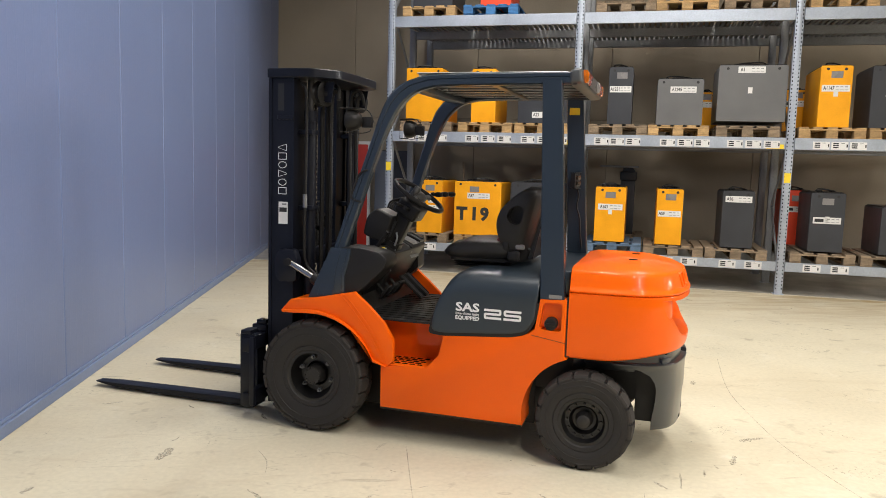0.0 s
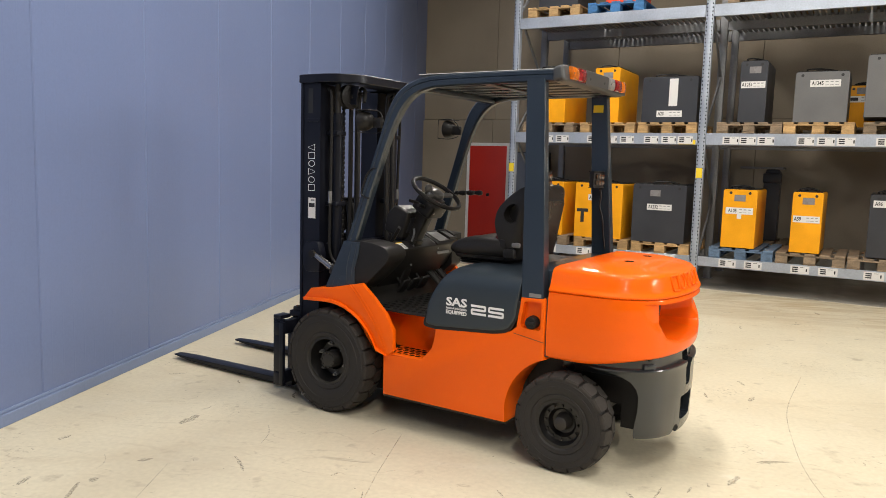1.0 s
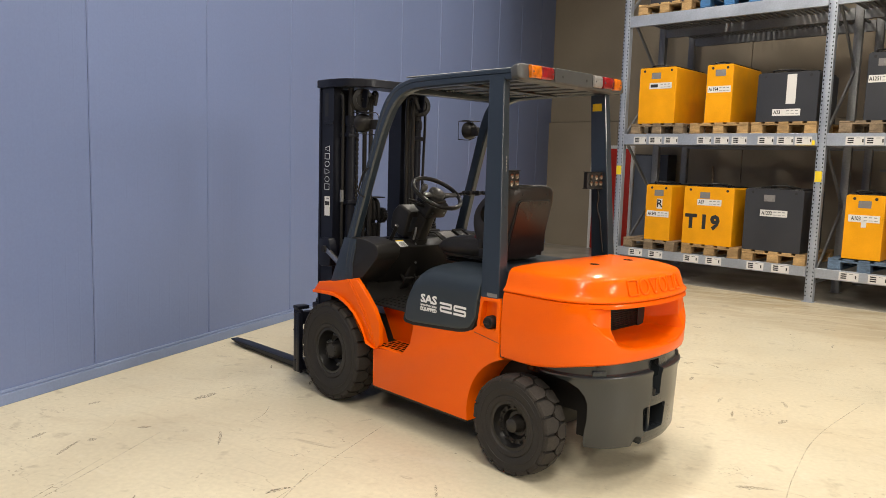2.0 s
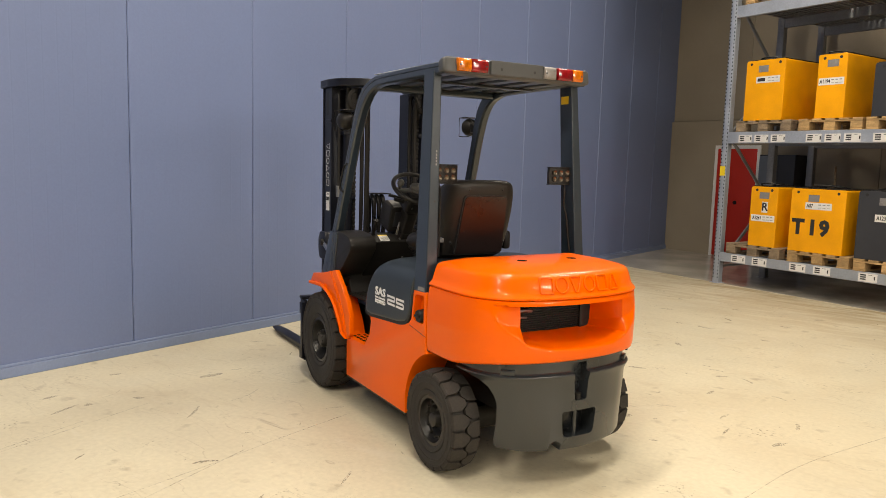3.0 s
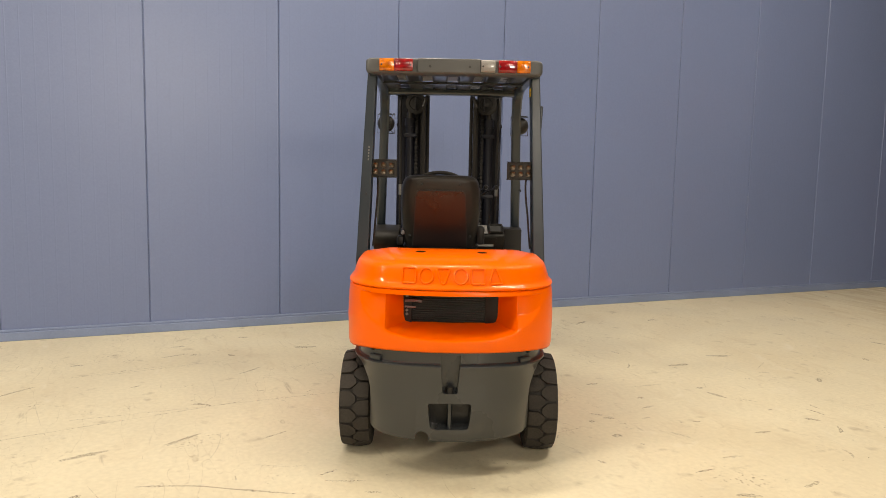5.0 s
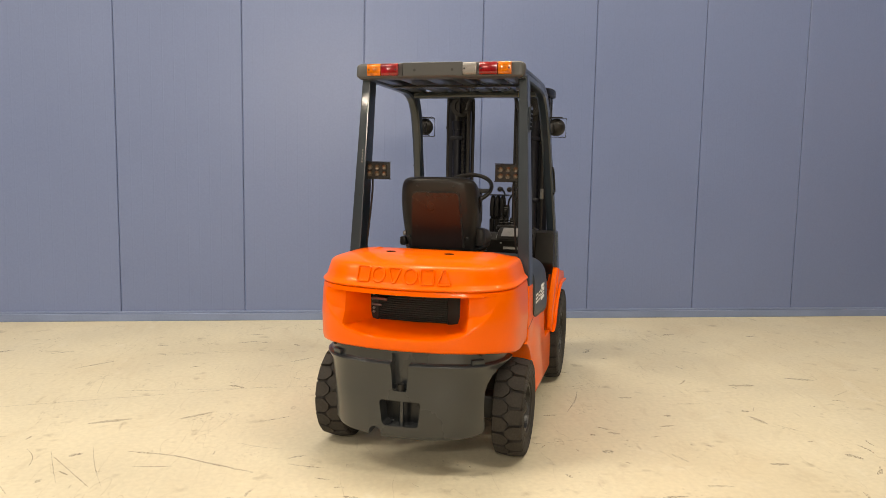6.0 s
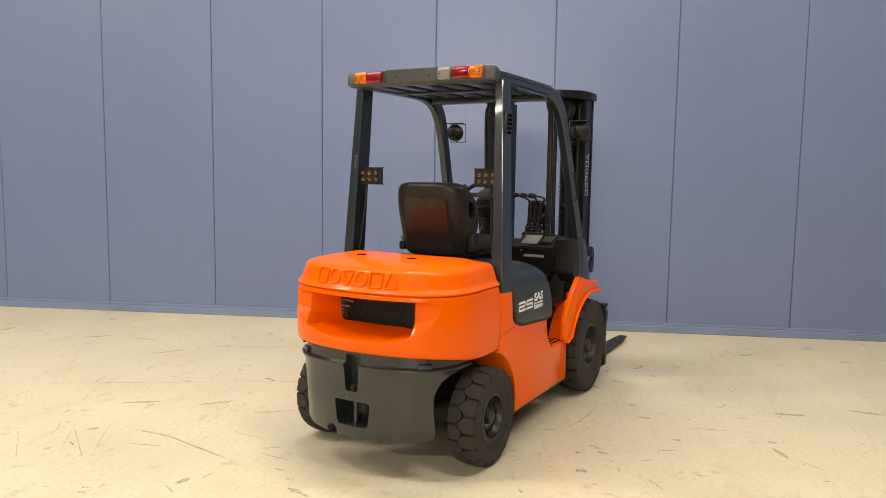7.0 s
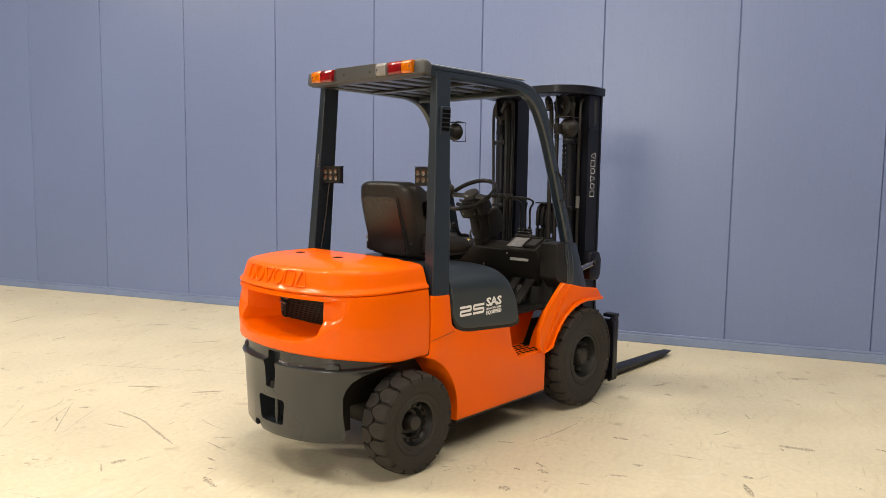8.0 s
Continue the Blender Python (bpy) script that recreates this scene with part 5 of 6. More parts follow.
    bar_section = rounded([(0.098, 2.045), (0.168, 2.037), (0.176, 2.106), (0.150, 2.124), (0.110, 2.128)], 0.012, 3)
    cx, cz = 0.137, 2.084
    ends = [(-0.482, 0.50), (-0.480, 0.66), (-0.474, 0.82), (-0.464, 0.93), (-0.448, 0.99), (-0.425, 1.0)]
    ends += [(-y, k) for y, k in reversed(ends)]
    bar = P("lamp_bar", loft([[(cx + (x - cx) * k, y, cz + (z - cz) * k) for x, z in bar_section] for y, k in ends]), BARGREY, "grey rear lamp bar with rounded ends")
    for y0, y1, mat, lab in ((0.328, 0.408, AMBER, "amber lamp lens"), (0.226, 0.327, RED, "red lamp lens"), (-0.221, -0.143, CLEAR, "clear lamp lens"), (-0.337, -0.236, RED, "red lamp lens"), (-0.412, -0.338, AMBER, "amber lamp lens")):
        lens = prism(rounded([(0.108, 2.056), (0.108, 2.122), (0.088, 2.122), (0.080, 2.108), (0.079, 2.086), (0.080, 2.066), (0.086, 2.056)], [0, 0, 0.004, 0.006, 0.008, 0.006, 0.004], 3), y0, y1 - 0.002, "y", 0.002, 2)
        P("lamp_lens", lens, mat, lab, bar)
    for y in (0.238, 0.395, -0.155, -0.248, -0.400):
        P("screw", moved(lathe([(0, 0.002), (0.005, 0.001), (0.006, -0.004)], 10), Matrix.Translation((0.0790, y, 2.087)) @ pose(0, 0, 0, 0, 0, 90)), INK, "", bar)
    P("bar_plate", box(0.094, 0.099, -0.140, 0.200, 2.052, 2.126, 0.002, 1), BARGREY, "", bar)
    # black discs, not cut: the shade in the bar's holes as colour
    for y in (0.132, -0.084):
        P("bar_hole", moved(lathe([(0, 0.0006), (0.0075, 0.0006), (0.008, -0.003)], 14), Matrix.Translation((0.0938, y, 2.084)) @ pose(0, 0, 0, 0, 0, 90)), INK, "", bar)
    for y in (0.203, -0.1405):
        P("bar_seam", box(0.0935, 0.0965, y - 0.002, y + 0.002, 2.054, 2.122), INK, "", bar)
    # the pillar's hole too is a black disc in place of its shade
    P("pillar_hole", moved(lathe([(0, 0.0006), (0.006, 0.0006), (0.0065, -0.002)], 12), Matrix.Translation((0.1625, 0.480, 1.385)) @ pose(0, 0, 0, 0, 0, 90)), INK, "flat dark disc for the shade in a small pillar hole")
    for k in range(5):
        P("pillar_mark", moved(box(-0.0006, 0.0, -0.0035, 0.0035, -0.006, 0.005), pose(0.1747 + k * 0.00109, 0.470 - k * 0.0008, 1.578 + k * 0.017, 0, 3.7, 0)), CLEAR, "faint pale print")
    # right pillar: intake vent and yellow sticker, left pillar: small plate
    vent = P("intake_vent", moved(prism(rounded([(-0.038, -0.072), (0.038, -0.072), (0.038, 0.072), (-0.038, 0.072)], 0.018, 3), -0.010, 0.004, "y", 0.003, 1), pose(0.252, -0.492, 1.822, 3, 0, 0)), SLATE, "louvred intake vent")
    # flat dark strips stand in for the shade between the louvres
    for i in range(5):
        P("slot", moved(prism(rounded([(-0.027, -0.0085), (0.030, -0.0085), (0.030, 0.0085), (-0.027, 0.0085)], 0.004, 2), -0.0112, -0.0098, "y"), pose(0.252, -0.492, 1.822, 3, 0, 0) @ Matrix.Translation((0, 0, -0.046 + i * 0.023))), HOLESHADE, "", vent)
    P("warning_sticker", box(0.225, 0.290, -0.4335, -0.4315, 1.945, 1.99), YELLOWLABEL, "small yellow warning sticker")
    P("serial_plate", box(0.145, 0.215, 0.5375, 0.5395, 0.912, 0.932), CLEAR, "small silver plate")
    cable = tube([(0.235, -0.425, 1.50), (0.205, -0.418, 1.44), (0.215, -0.425, 1.36), (0.195, -0.432, 1.29), (0.188, -0.44, 1.20), (0.175, -0.45, 1.09)], 0.006, 6, 4)
    P("lamp_cable", cable, BLACK, "thin black lamp cable")
    P("lamp_cable", tube([(0.235, 0.425, 1.50), (0.215, 0.418, 1.42), (0.205, 0.425, 1.30), (0.180, 0.44, 1.09)], 0.006, 6, 4), BLACK, "thin black lamp cable")

    # counterweight, upper part
    levels = [(0.9515, 0.008), (0.954, 0.002), (0.958, -0.002), (0.964, -0.002), (0.970, 0.003), (0.977, 0.011), (0.987, 0.018), (1.010, 0.025), (1.046, 0.037), (1.058, 0.043), (1.067, 0.053), (1.074, 0.072), (1.088, 0.130), (1.098, 0.185), (1.104, 0.240)]
    rings = []
    for z, o in levels:
        rings.append([(x, y, min(z, 1.080 + (0.108 - x) * 0.3) if z > 1.06 else z) for x, y in plan(o)])
    cw = loft(rings, cap=False)
    top = [v for v in cw.verts if v.index >= 0][-len(rings[0]):]
    cw.faces.new(top)
    cw.faces.new(list(reversed(list(cw.verts)[: len(rings[0])])))
    upper = P("counterweight_top", cw, ORANGE, "glossy orange counterweight cap", smooth=28)
    # embossed row of plain shapes on the rear slope
    for cx, w, h, ring in logo_rings(0.50, 0.076):
        edge = ring if len(ring) > 10 else rounded(ring, 0.009, 3)
        bm = sweep([(x, y, 0.0015) for x, y in edge], [(a, 1.25 * b) for a, b in circle(0.0050, 8)], (0, 0, 1), closed=True)
        y = -cx
        xr = float(np.interp(abs(y), [0, 0.09, 0.18, 0.265, 0.345], [-0.504, -0.500, -0.490, -0.472, -0.447]))
        slope = (float(np.interp(abs(y) + 0.02, [0, 0.09, 0.18, 0.265, 0.345], [-0.504, -0.500, -0.490, -0.472, -0.447])) - xr) / 0.02
        yaw = math.degrees(math.atan(slope)) * (1 if y > 0 else -1)
        m = Matrix.Translation((xr + 0.0275, y, 1.020)) @ pose(0, 0, 0, 0, 0, -90 - yaw) @ pose(0, 0, 0, 90 - 18)
        P("embossed_mark", moved(bm, m), ORANGE, "raised outline shape", upper, 60)
    # dark discs carry the shade of the lifting holes
    for y in (0.16, -0.16):
        P("lifting_hole_shade", moved(lathe([(0, 0.001), (0.026, 0.001), (0.028, -0.004)], 18), Matrix.Translation((-0.19, y, 1.1045)) @ pose(0, 0, 0, 90)), HOLESHADE, "", upper)
    # counterweight, lower part with the cooling slot
    def lower_z(x, base, rise):
        k = min(max((-x - 0.05) / 0.40, 0), 1)
        return base + rise * k * k * (3 - 2 * k)
    def scoop(y, z):
        """How far the face is hollowed out towards the cooling slot."""
        a = abs(y)
        if z > 0.9262 or a > 0.47:
            return 0.0
        rim = float(np.interp(a, [0, 0.1, 0.2, 0.27, 0.33, 0.39, 0.43, 0.456, 0.47], [0.709, 0.711, 0.718, 0.733, 0.758, 0.795, 0.84, 0.905, 0.96]))
        foot = float(np.interp(a, [0, 0.2, 0.3, 0.33], [0.711, 0.719, 0.742, 0.762]))

        def ramp(u, e=0.006):
            return 0.5 * (u + math.sqrt(u * u + e * e)) if u > -3 * e else 0.0

        cham = min(0.36 * ramp(0.456 - a, 0.003), 0.65 * ramp(z - rim, 0.003), 0.040)
        return cham + min(2.3 * ramp(0.322 - a), 7.5 * ramp(z - foot, 0.003))

    def fine_plan(o, n=190):
        pts = [Vector(q) for q in plan(o)]
        run = [0.0]
        for a, b in zip(pts, pts[1:]):
            run.append(run[-1] + (b - a).length)
        at = np.linspace(0, run[-1], n)
        return list(zip(np.interp(at, run, [q.x for q in pts]), np.interp(at, run, [q.y for q in pts])))

    rings = []
    top = 0.950
    for f in [0, 0.03, 0.06, 0.10] + list(np.linspace(0.15, 0.9213, 48)) + [0.9222, 0.94, 0.97, 0.99, 1.0]:
        o = float(np.interp(f, [0, 0.03, 0.10, 0.5, 0.85, 0.97, 0.99, 1.0], [0.014, 0.001, -0.005, -0.009, -0.004, 0.001, 0.003, 0.008]))
        ring = []
        for x, y in fine_plan(o):
            z = lower_z(x, 0.597, 0.048) * (1 - f) + top * f
            ring.append((max(x, min(x + scoop(y, z), -0.235)) if x < -0.235 else x, y, z))
        rings.append(ring)
    P("counterweight_body", loft(rings), ORANGE, "orange cast counterweight with a wide cooling slot", smooth=24)
    grille = P("radiator", box(-0.244, -0.16, -0.268, 0.268, 0.735, 0.93), RADIATOR, "black radiator core behind the slot")
    for i in range(15):
        z = 0.750 + i * 0.0115
        P("fin", box(-0.257, -0.245, -0.174, 0.196, z, z + 0.005), RADIATOR, "", grille, 0)
    P("side_plate", box(-0.262, -0.245, -0.262, -0.176, 0.738, 0.925, 0.004), BLACK, "smooth black side plate", grille)
    P("radiator_tank", box(-0.262, -0.245, 0.200, 0.262, 0.738, 0.925, 0.006), BLACK, "", grille)
    P("coolant_pipe", tube([(-0.270, 0.235, 0.862), (-0.276, 0.19, 0.864), (-0.274, 0.15, 0.858)], 0.008, 8, 4), STEEL, "short metal pipe", grille)
    P("coolant_pipe", tube([(-0.270, 0.235, 0.832), (-0.274, 0.21, 0.830), (-0.272, 0.18, 0.828)], 0.006, 8, 4), STEEL, "short metal pipe", grille)
    for z in (0.79, 0.81, 0.885):
        P("hose_clip", moved(lathe([(0, 0.008), (0.006, 0.008), (0.008, -0.002)], 8), Matrix.Translation((-0.263, 0.225, z)) @ pose(0, 0, 0, 0, 0, 90)), STEEL, "", grille)
    # bumper
    def bumper_ring(z_of, o, k):
        return [(x, y * k, z_of(y)) for (x, y), (rear, _) in zip(plan(o), plan(0)) if rear < 0.03]
    base = lambda y: 0.198 + 0.012 * (abs(y) / 0.42) ** 2
    rings = []
    for z_of, o, k in ((base, 0.016, 0.85), (lambda y: base(y) + 0.02, 0.006, 0.86), (lambda y: 0.42, 0.0, 0.875), (lambda y: 0.545, 0.000, 0.90), (lambda y: 0.566, -0.005, 0.922), (lambda y: 0.577, -0.007, 0.933), (lambda y: 0.5825, -0.004, 0.938), (lambda y: 0.5845, 0.002, 0.94), (lambda y: 0.586, 0.018, 0.94), (lambda y: 0.591, 0.024, 0.94), (lambda y: 0.66, 0.028, 0.94)):
        rings.append(bumper_ring(z_of, o, k))
    bp = loft(rings)
    arch = prism([(0.3, 0.05), (-0.336, 0.05), (-0.342, 0.26), (-0.357, 0.36), (-0.360, 0.44), (-0.350, 0.480), (-0.325, 0.518), (-0.275, 0.548), (-0.21, 0.570), (-0.10, 0.588), (0.3, 0.596)], -0.7, 0.7, "y")
    pin = prism(rounded([(-0.052, 0.63), (0.052, 0.63), (0.036, 0.445), (-0.036, 0.445)], 0.008, 2), -0.60, -0.44, "x")
    tow = prism(rounded([(-0.110, 0.395), (0.110, 0.395), (0.094, 0.262), (-0.094, 0.262)], 0.022, 3), -0.60, -0.40, "x")
    notch = moved(lathe([(0, -0.1), (0.035, -0.1), (0.035, 0.1), (0, 0.1)], 16), Matrix.Translation((-0.47, 0.135, 0.215)) @ pose(0, 0, 0, 0, 0, 90))
    bp = cut(bp, arch, pin, tow, notch)
    bumper = P("bumper", bp, CAST, "slate-grey cast lower counterweight with towing recess", smooth=32)
    P("tow_pin", rod((-0.460, 0, 0.255), (-0.460, 0, 0.40), 0.012, 12), CAST, "towing pin", bumper)
    P("pin_knob", rod((-0.478, 0, 0.445), (-0.478, 0, 0.475), 0.018, 12), BLACK, "", bumper)
    for s in (1, -1):
        P("bolt", moved(lathe([(0, 0.008), (0.008, 0.008), (0.010, -0.004)], 8), Matrix.Translation((-0.400, s * 0.385, 0.640)) @ pose(0, 0, 0, 0, 0, 90 - s * 35)), BLACK, "", bumper)
        P("bolt_pad", moved(box(-0.012, 0.02, -0.035, 0.035, 0.585, 0.612, 0.004), Matrix.Translation((-0.395, s * 0.370, 0)) @ pose(0, 0, 0, 0, 0, -s * 38)), CAST, "", bumper)
    P("lower_core", box(-0.40, -0.25, -0.33, 0.33, 0.24, 0.62), BLACK, "dark core of the counterweight")

    # wheels
    for s in (1, -1):
        build_wheel(FL, 1.60, s * 0.488, 0.335, 0.174, 0.150, 22, s, True)
        build_wheel(FL, 0.0, s * 0.495, 0.265, 0.160, 0.127, 18, s, False)

    # mast
    for s in (1, -1):
        ch = [(1.835, 0.33), (2.005, 0.33), (2.005, 0.402), (1.985, 0.402), (1.985, 0.394), (1.855, 0.394), (1.855, 0.402), (1.835, 0.402)]
        rail = PM("outer_mast_rail", prism([(x, s * y) for x, y in ch], 0.085, 2.10, "z"), MASTBLUE, "blue-black outer mast rail")
        PM("side_plate", box(1.853, 1.987, s * 0.386, s * 0.396, 0.40, 2.09), MASTBLUE, "", rail)
        PM("inner_mast_rail", prism([(x, s * y) for x, y in [(1.85, 0.215), (1.99, 0.215), (1.99, 0.325), (1.975, 0.325), (1.975, 0.285), (1.865, 0.285), (1.865, 0.325), (1.85, 0.325)]], 0.12, 2.085, "z"), MASTBLUE, "dark inner mast rail")
        PM("lift_cylinder", rod((1.775, s * 0.300, 0.16), (1.775, s * 0.300, 1.90), 0.034, 16), MASTBLUE, "dark lift cylinder")
        PM("piston_rod", rod((1.775, s * 0.300, 1.90), (1.775, s * 0.300, 2.09), 0.020, 12), HUB, "dull steel piston rod")
        PM("cylinder_head", rod((1.775, s * 0.300, 1.84), (1.775, s * 0.300, 1.905), 0.042, 16), MASTBLUE)
        PM("cylinder_clamp", box(1.74, 1.84, s * 0.255, s * 0.345, 1.76, 1.79, 0.004), MASTBLUE)
        PM("cylinder_clamp", box(1.74, 1.84, s * 0.255, s * 0.345, 1.30, 1.33, 0.004), MASTBLUE)
        # sheave and chain
        sh = PM("chain_sheave", moved(lathe([(0, -0.016), (0.045, -0.016), (0.050, -0.024), (0.078, -0.024), (0.066, -0.012), (0.066, 0.012), (0.078, 0.024), (0.050, 0.024), (0.045, 0.016), (0, 0.016)], 28), pose(1.72, s * 0.266 - 0.012, 2.012, 0, 0, 78)), BLACK, "black chain sheave")
        PM("sheave_pin", rod((1.685, s * 0.266 - 0.012, 2.012), (1.755, s * 0.266 - 0.012, 2.012), 0.016, 10), BLACK, "", sh)
        PM("sheave_arm", prism([(1.66, 1.96), (1.74, 1.96), (1.76, 2.08), (1.64, 2.08)], s * 0.254, s * 0.262, "y"), MASTBLUE, "", sh)
        chain = bmesh.new()
        z = 0.55
        while z < 1.97:
            box(1.758, 1.776, s * 0.240, s * 0.264, z, z + 0.022, 0.004, 1, bm=chain)
            box(1.763, 1.771, s * 0.244, s * 0.260, z + 0.020, z + 0.034, bm=chain)
            z += 0.032
        PM("lift_chain", chain, BLACK, "oily black leaf chain")
        PM("hydraulic_hose", tube([(1.64, s * 0.20, 1.98), (1.655, s * 0.175, 2.055), (1.70, s * 0.165, 2.065), (1.725, s * 0.165, 1.98), (1.725, s * 0.165, 1.5), (1.72, s * 0.17, 0.9), (1.74, s * 0.2, 0.5)], 0.013, 8, 6), BLACK, "thick black hydraulic hose")
        PM("hydraulic_hose", tube([(1.80, s * 0.368, 2.06), (1.765, s * 0.375, 1.98), (1.770, s * 0.37, 1.5), (1.775, s * 0.37, 1.15), (1.765, s * 0.368, 0.98), (1.68, s * 0.36, 0.905), (1.58, s * 0.34, 0.90)], 0.010, 8, 6), BLACK, "black hydraulic hose")
        for hx, hy in ((1.742, 0.205), (1.690, 0.192)):
            PM("hydraulic_hose", tube([(hx - 0.03, s * hy, 2.04), (hx, s * hy, 1.96), (hx, s * hy, 1.4), (hx + 0.005, s * (hy + 0.005), 0.8), (hx + 0.03, s * (hy + 0.02), 0.35)], 0.015, 8, 5), BLACK, "thick black hydraulic hose")
        PM("hose_fitting", rod((1.773, s * 0.37, 1.32), (1.774, s * 0.37, 1.40), 0.014, 10), STEEL, "bright hose fitting")
        # tilt cylinder
        ax, az = (0.0, 0.0) if s > 0 else (0.035, -0.052)
        PM("tilt_bracket", prism([(x + ax, z + az) for x, z in rounded([(1.785, 0.875), (1.90, 0.868), (1.925, 0.91), (1.930, 1.01), (1.90, 1.065), (1.80, 1.068), (1.775, 1.00)], 0.015, 2)], s * 0.40, s * 0.460, "y", 0.006, 2), MASTBLUE, "black tilt bracket")
        PM("tilt_pin", rod((1.835 + ax, s * 0.39, 0.992 + az), (1.835 + ax, s * 0.480, 0.992 + az), 0.024, 12), BLACK)
        PM("tilt_rod", rod((1.830 + ax, s * 0.45, 0.990 + az), (1.66, s * 0.45, 0.902), 0.021, 16), CHROME, "bright tilt rod")
        PM("tilt_cylinder", rod((1.672, s * 0.45, 0.908), (1.40, s * 0.45, 0.768), 0.036, 16), BLACK, "black tilt cylinder")
        # outlined mark and sticker on the rail's outer face
        for cx, bm in logo_shapes(0.315, 0.056, 0.0038, 0.001):
            m = on_side(s, 1.913, 1.548, 0.3964) @ pose(0, 0, 0, 0, 0, 90) @ Matrix.Translation((cx, 0, 0))
            PM("outlined_mark", moved(bm, m), WHITE, "white outlined shape", rail, 0)
        if s > 0:
            st = PM("sticker", box(1.876, 1.938, 0.3962, 0.398, 1.215, 1.350), PAPER, "white type sticker", rail)
            PM("sticker_print", box(1.882, 1.932, 0.398, 0.3985, 1.288, 1.315), INK, "", st)
            PM("sticker_print", box(1.884, 1.915, 0.398, 0.3985, 1.330, 1.340), GREYINK, "", st)
        PM("mast_stop", box(1.835, 1.945, s * 0.396, s * 0.408, 1.845, 1.868, 0.002, 1), MASTBLUE, "", rail)
        PM("mast_window", box(1.905, 1.945, s * 0.3961, s * 0.3966, 1.90, 2.06), INK, "", rail)
    plate = rounded([(2.005, 0.425), (1.84, 0.435), (1.70, 0.410), (1.585, 0.290), (1.575, 0.0), (1.585, -0.290), (1.70, -0.410), (1.84, -0.435), (2.005, -0.425), (2.0, -0.24), (1.80, -0.16), (1.78, 0), (1.80, 0.16), (2.0, 0.24)], [0.01, 0.03, 0.04, 0.05, 0, 0.05, 0.04, 0.03, 0.01, 0.01, 0.05, 0, 0.05, 0.01], 3)
    top_plate = PM("mast_top_beam", prism(plate, 2.092, 2.146, "z", 0.005, 1), MASTBLUE, "blue-black top cross beam with chamfered corners")
    PM("beam_decal", box(1.5785, 1.5800, -0.02, 0.02, 2.103, 2.122), GREYINK, "small pale decal", top_plate)
    PM("mast_cross_member", box(1.80, 1.86, -0.34, 0.34, 0.95, 1.05, 0.006), MASTBLUE, "dark mast cross member")
    PM("mast_cross_member", box(1.80, 1.86, -0.34, 0.34, 0.22, 0.36, 0.006), MASTBLUE, "dark mast cross member")
    for k in range(3):
        y = 0.035 - k * 0.040
        PM("hose_loop", tube([(1.900, y, 0.95), (1.886, y, 1.12), (1.892, y, 1.27), (1.930, y, 1.318), (1.968, y, 1.27), (1.974, y, 1.08), (1.970, y, 0.9)], 0.017, 8, 6), BLACK, "black corrugated hose loop")
    guide = PM("hose_guide", box(1.875, 1.985, -0.100, 0.058, 1.334, 1.342, 0.003, 1), BLACK, "black hose guide plate")
    PM("hose_pulley", moved(lathe([(0, 0.016), (0.030, 0.016), (0.034, 0.010), (0.048, 0.016), (0.052, 0.012), (0.052, -0.012), (0.048, -0.016), (0, -0.016)], 24), pose(1.895, -0.085, 1.205)), BLACK, "black ribbed pulley", guide)
    for k in range(14):
        a = 2 * math.pi * k / 14
        PM("pulley_rib", moved(box(-0.004, 0.004, -0.015, 0.015, 0.050, 0.057), pose(1.895, -0.085, 1.205, 0, math.degrees(a), 0)), BLACK, "", guide)
    # carriage and forks
    for z0, z1 in ((0.425, 0.515), (0.085, 0.170)):
        P("carriage_bar", box(2.035, 2.085, -0.54, 0.54, z0, z1, 0.006), MASTBLUE, "black carriage bar")
    for s in (1, -1):
        P("carriage_plate", box(1.985, 2.045, s * 0.225, s * 0.262, 0.10, 0.62, 0.004), MASTBLUE, "black carriage side plate")
        P("carriage_end", box(2.020, 2.110, s * 0.500, s * 0.522, 0.075, 0.535, 0.003), MASTBLUE, "black carriage end plate")
        P("carriage_end", box(2.000, 2.034, s * 0.524, s * 0.548, 0.095, 0.520, 0.003), MASTBLUE)
        P("carriage_stop", box(2.030, 2.100, s * 0.440, s * 0.535, 0.536, 0.562, 0.006), MASTBLUE)
        shape = [(2.086, 0.055), (2.092, 0.030), (2.115, 0.018), (2.6, 0.016), (3.20, 0.020), (3.375, 0.034), (3.375, 0.042), (3.20, 0.047), (2.6, 0.058), (2.155, 0.064), (2.136, 0.085), (2.130, 0.50), (2.086, 0.52)]
        f = prism(shape, s * 0.258, s * 0.362, "y", 0.004, 2)
        for v in f.verts:
            if v.co.x > 3.1:
                t = (v.co.x - 3.1) / 0.275
                v.co.y = s * 0.310 + (v.co.y - s * 0.310) * (1 - 0.35 * t * t)
        fk = P("fork", f, MASTBLUE, "worn black fork")
        P("fork_hook", box(2.030, 2.134, s * 0.272, s * 0.348, 0.515, 0.560, 0.005), MASTBLUE, "", fk)
        P("fork_latch", box(2.045, 2.110, s * 0.285, s * 0.335, 0.560, 0.588, 0.004), MASTBLUE, "", fk)
        P("latch_lever", rod((2.075, s * 0.30, 0.588), (2.055, s * 0.36, 0.600), 0.006, 8), STEEL, "", fk)

    # cab: cowl, dashboard, column, seat
    cowl = rounded([(1.60, 0.815), (1.52, 1.06), (1.44, 1.115), (1.30, 1.112), (1.185, 1.088), (1.148, 1.045), (1.170, 1.00), (1.290, 0.885), (1.375, 0.815)], [0.01, 0.03, 0.04, 0.06, 0.05, 0.03, 0.02, 0.03, 0.01], 4)
    for s in (1, -1):
        shape = cowl if s > 0 else [(max(x, 1.285), z) for x, z in cowl]
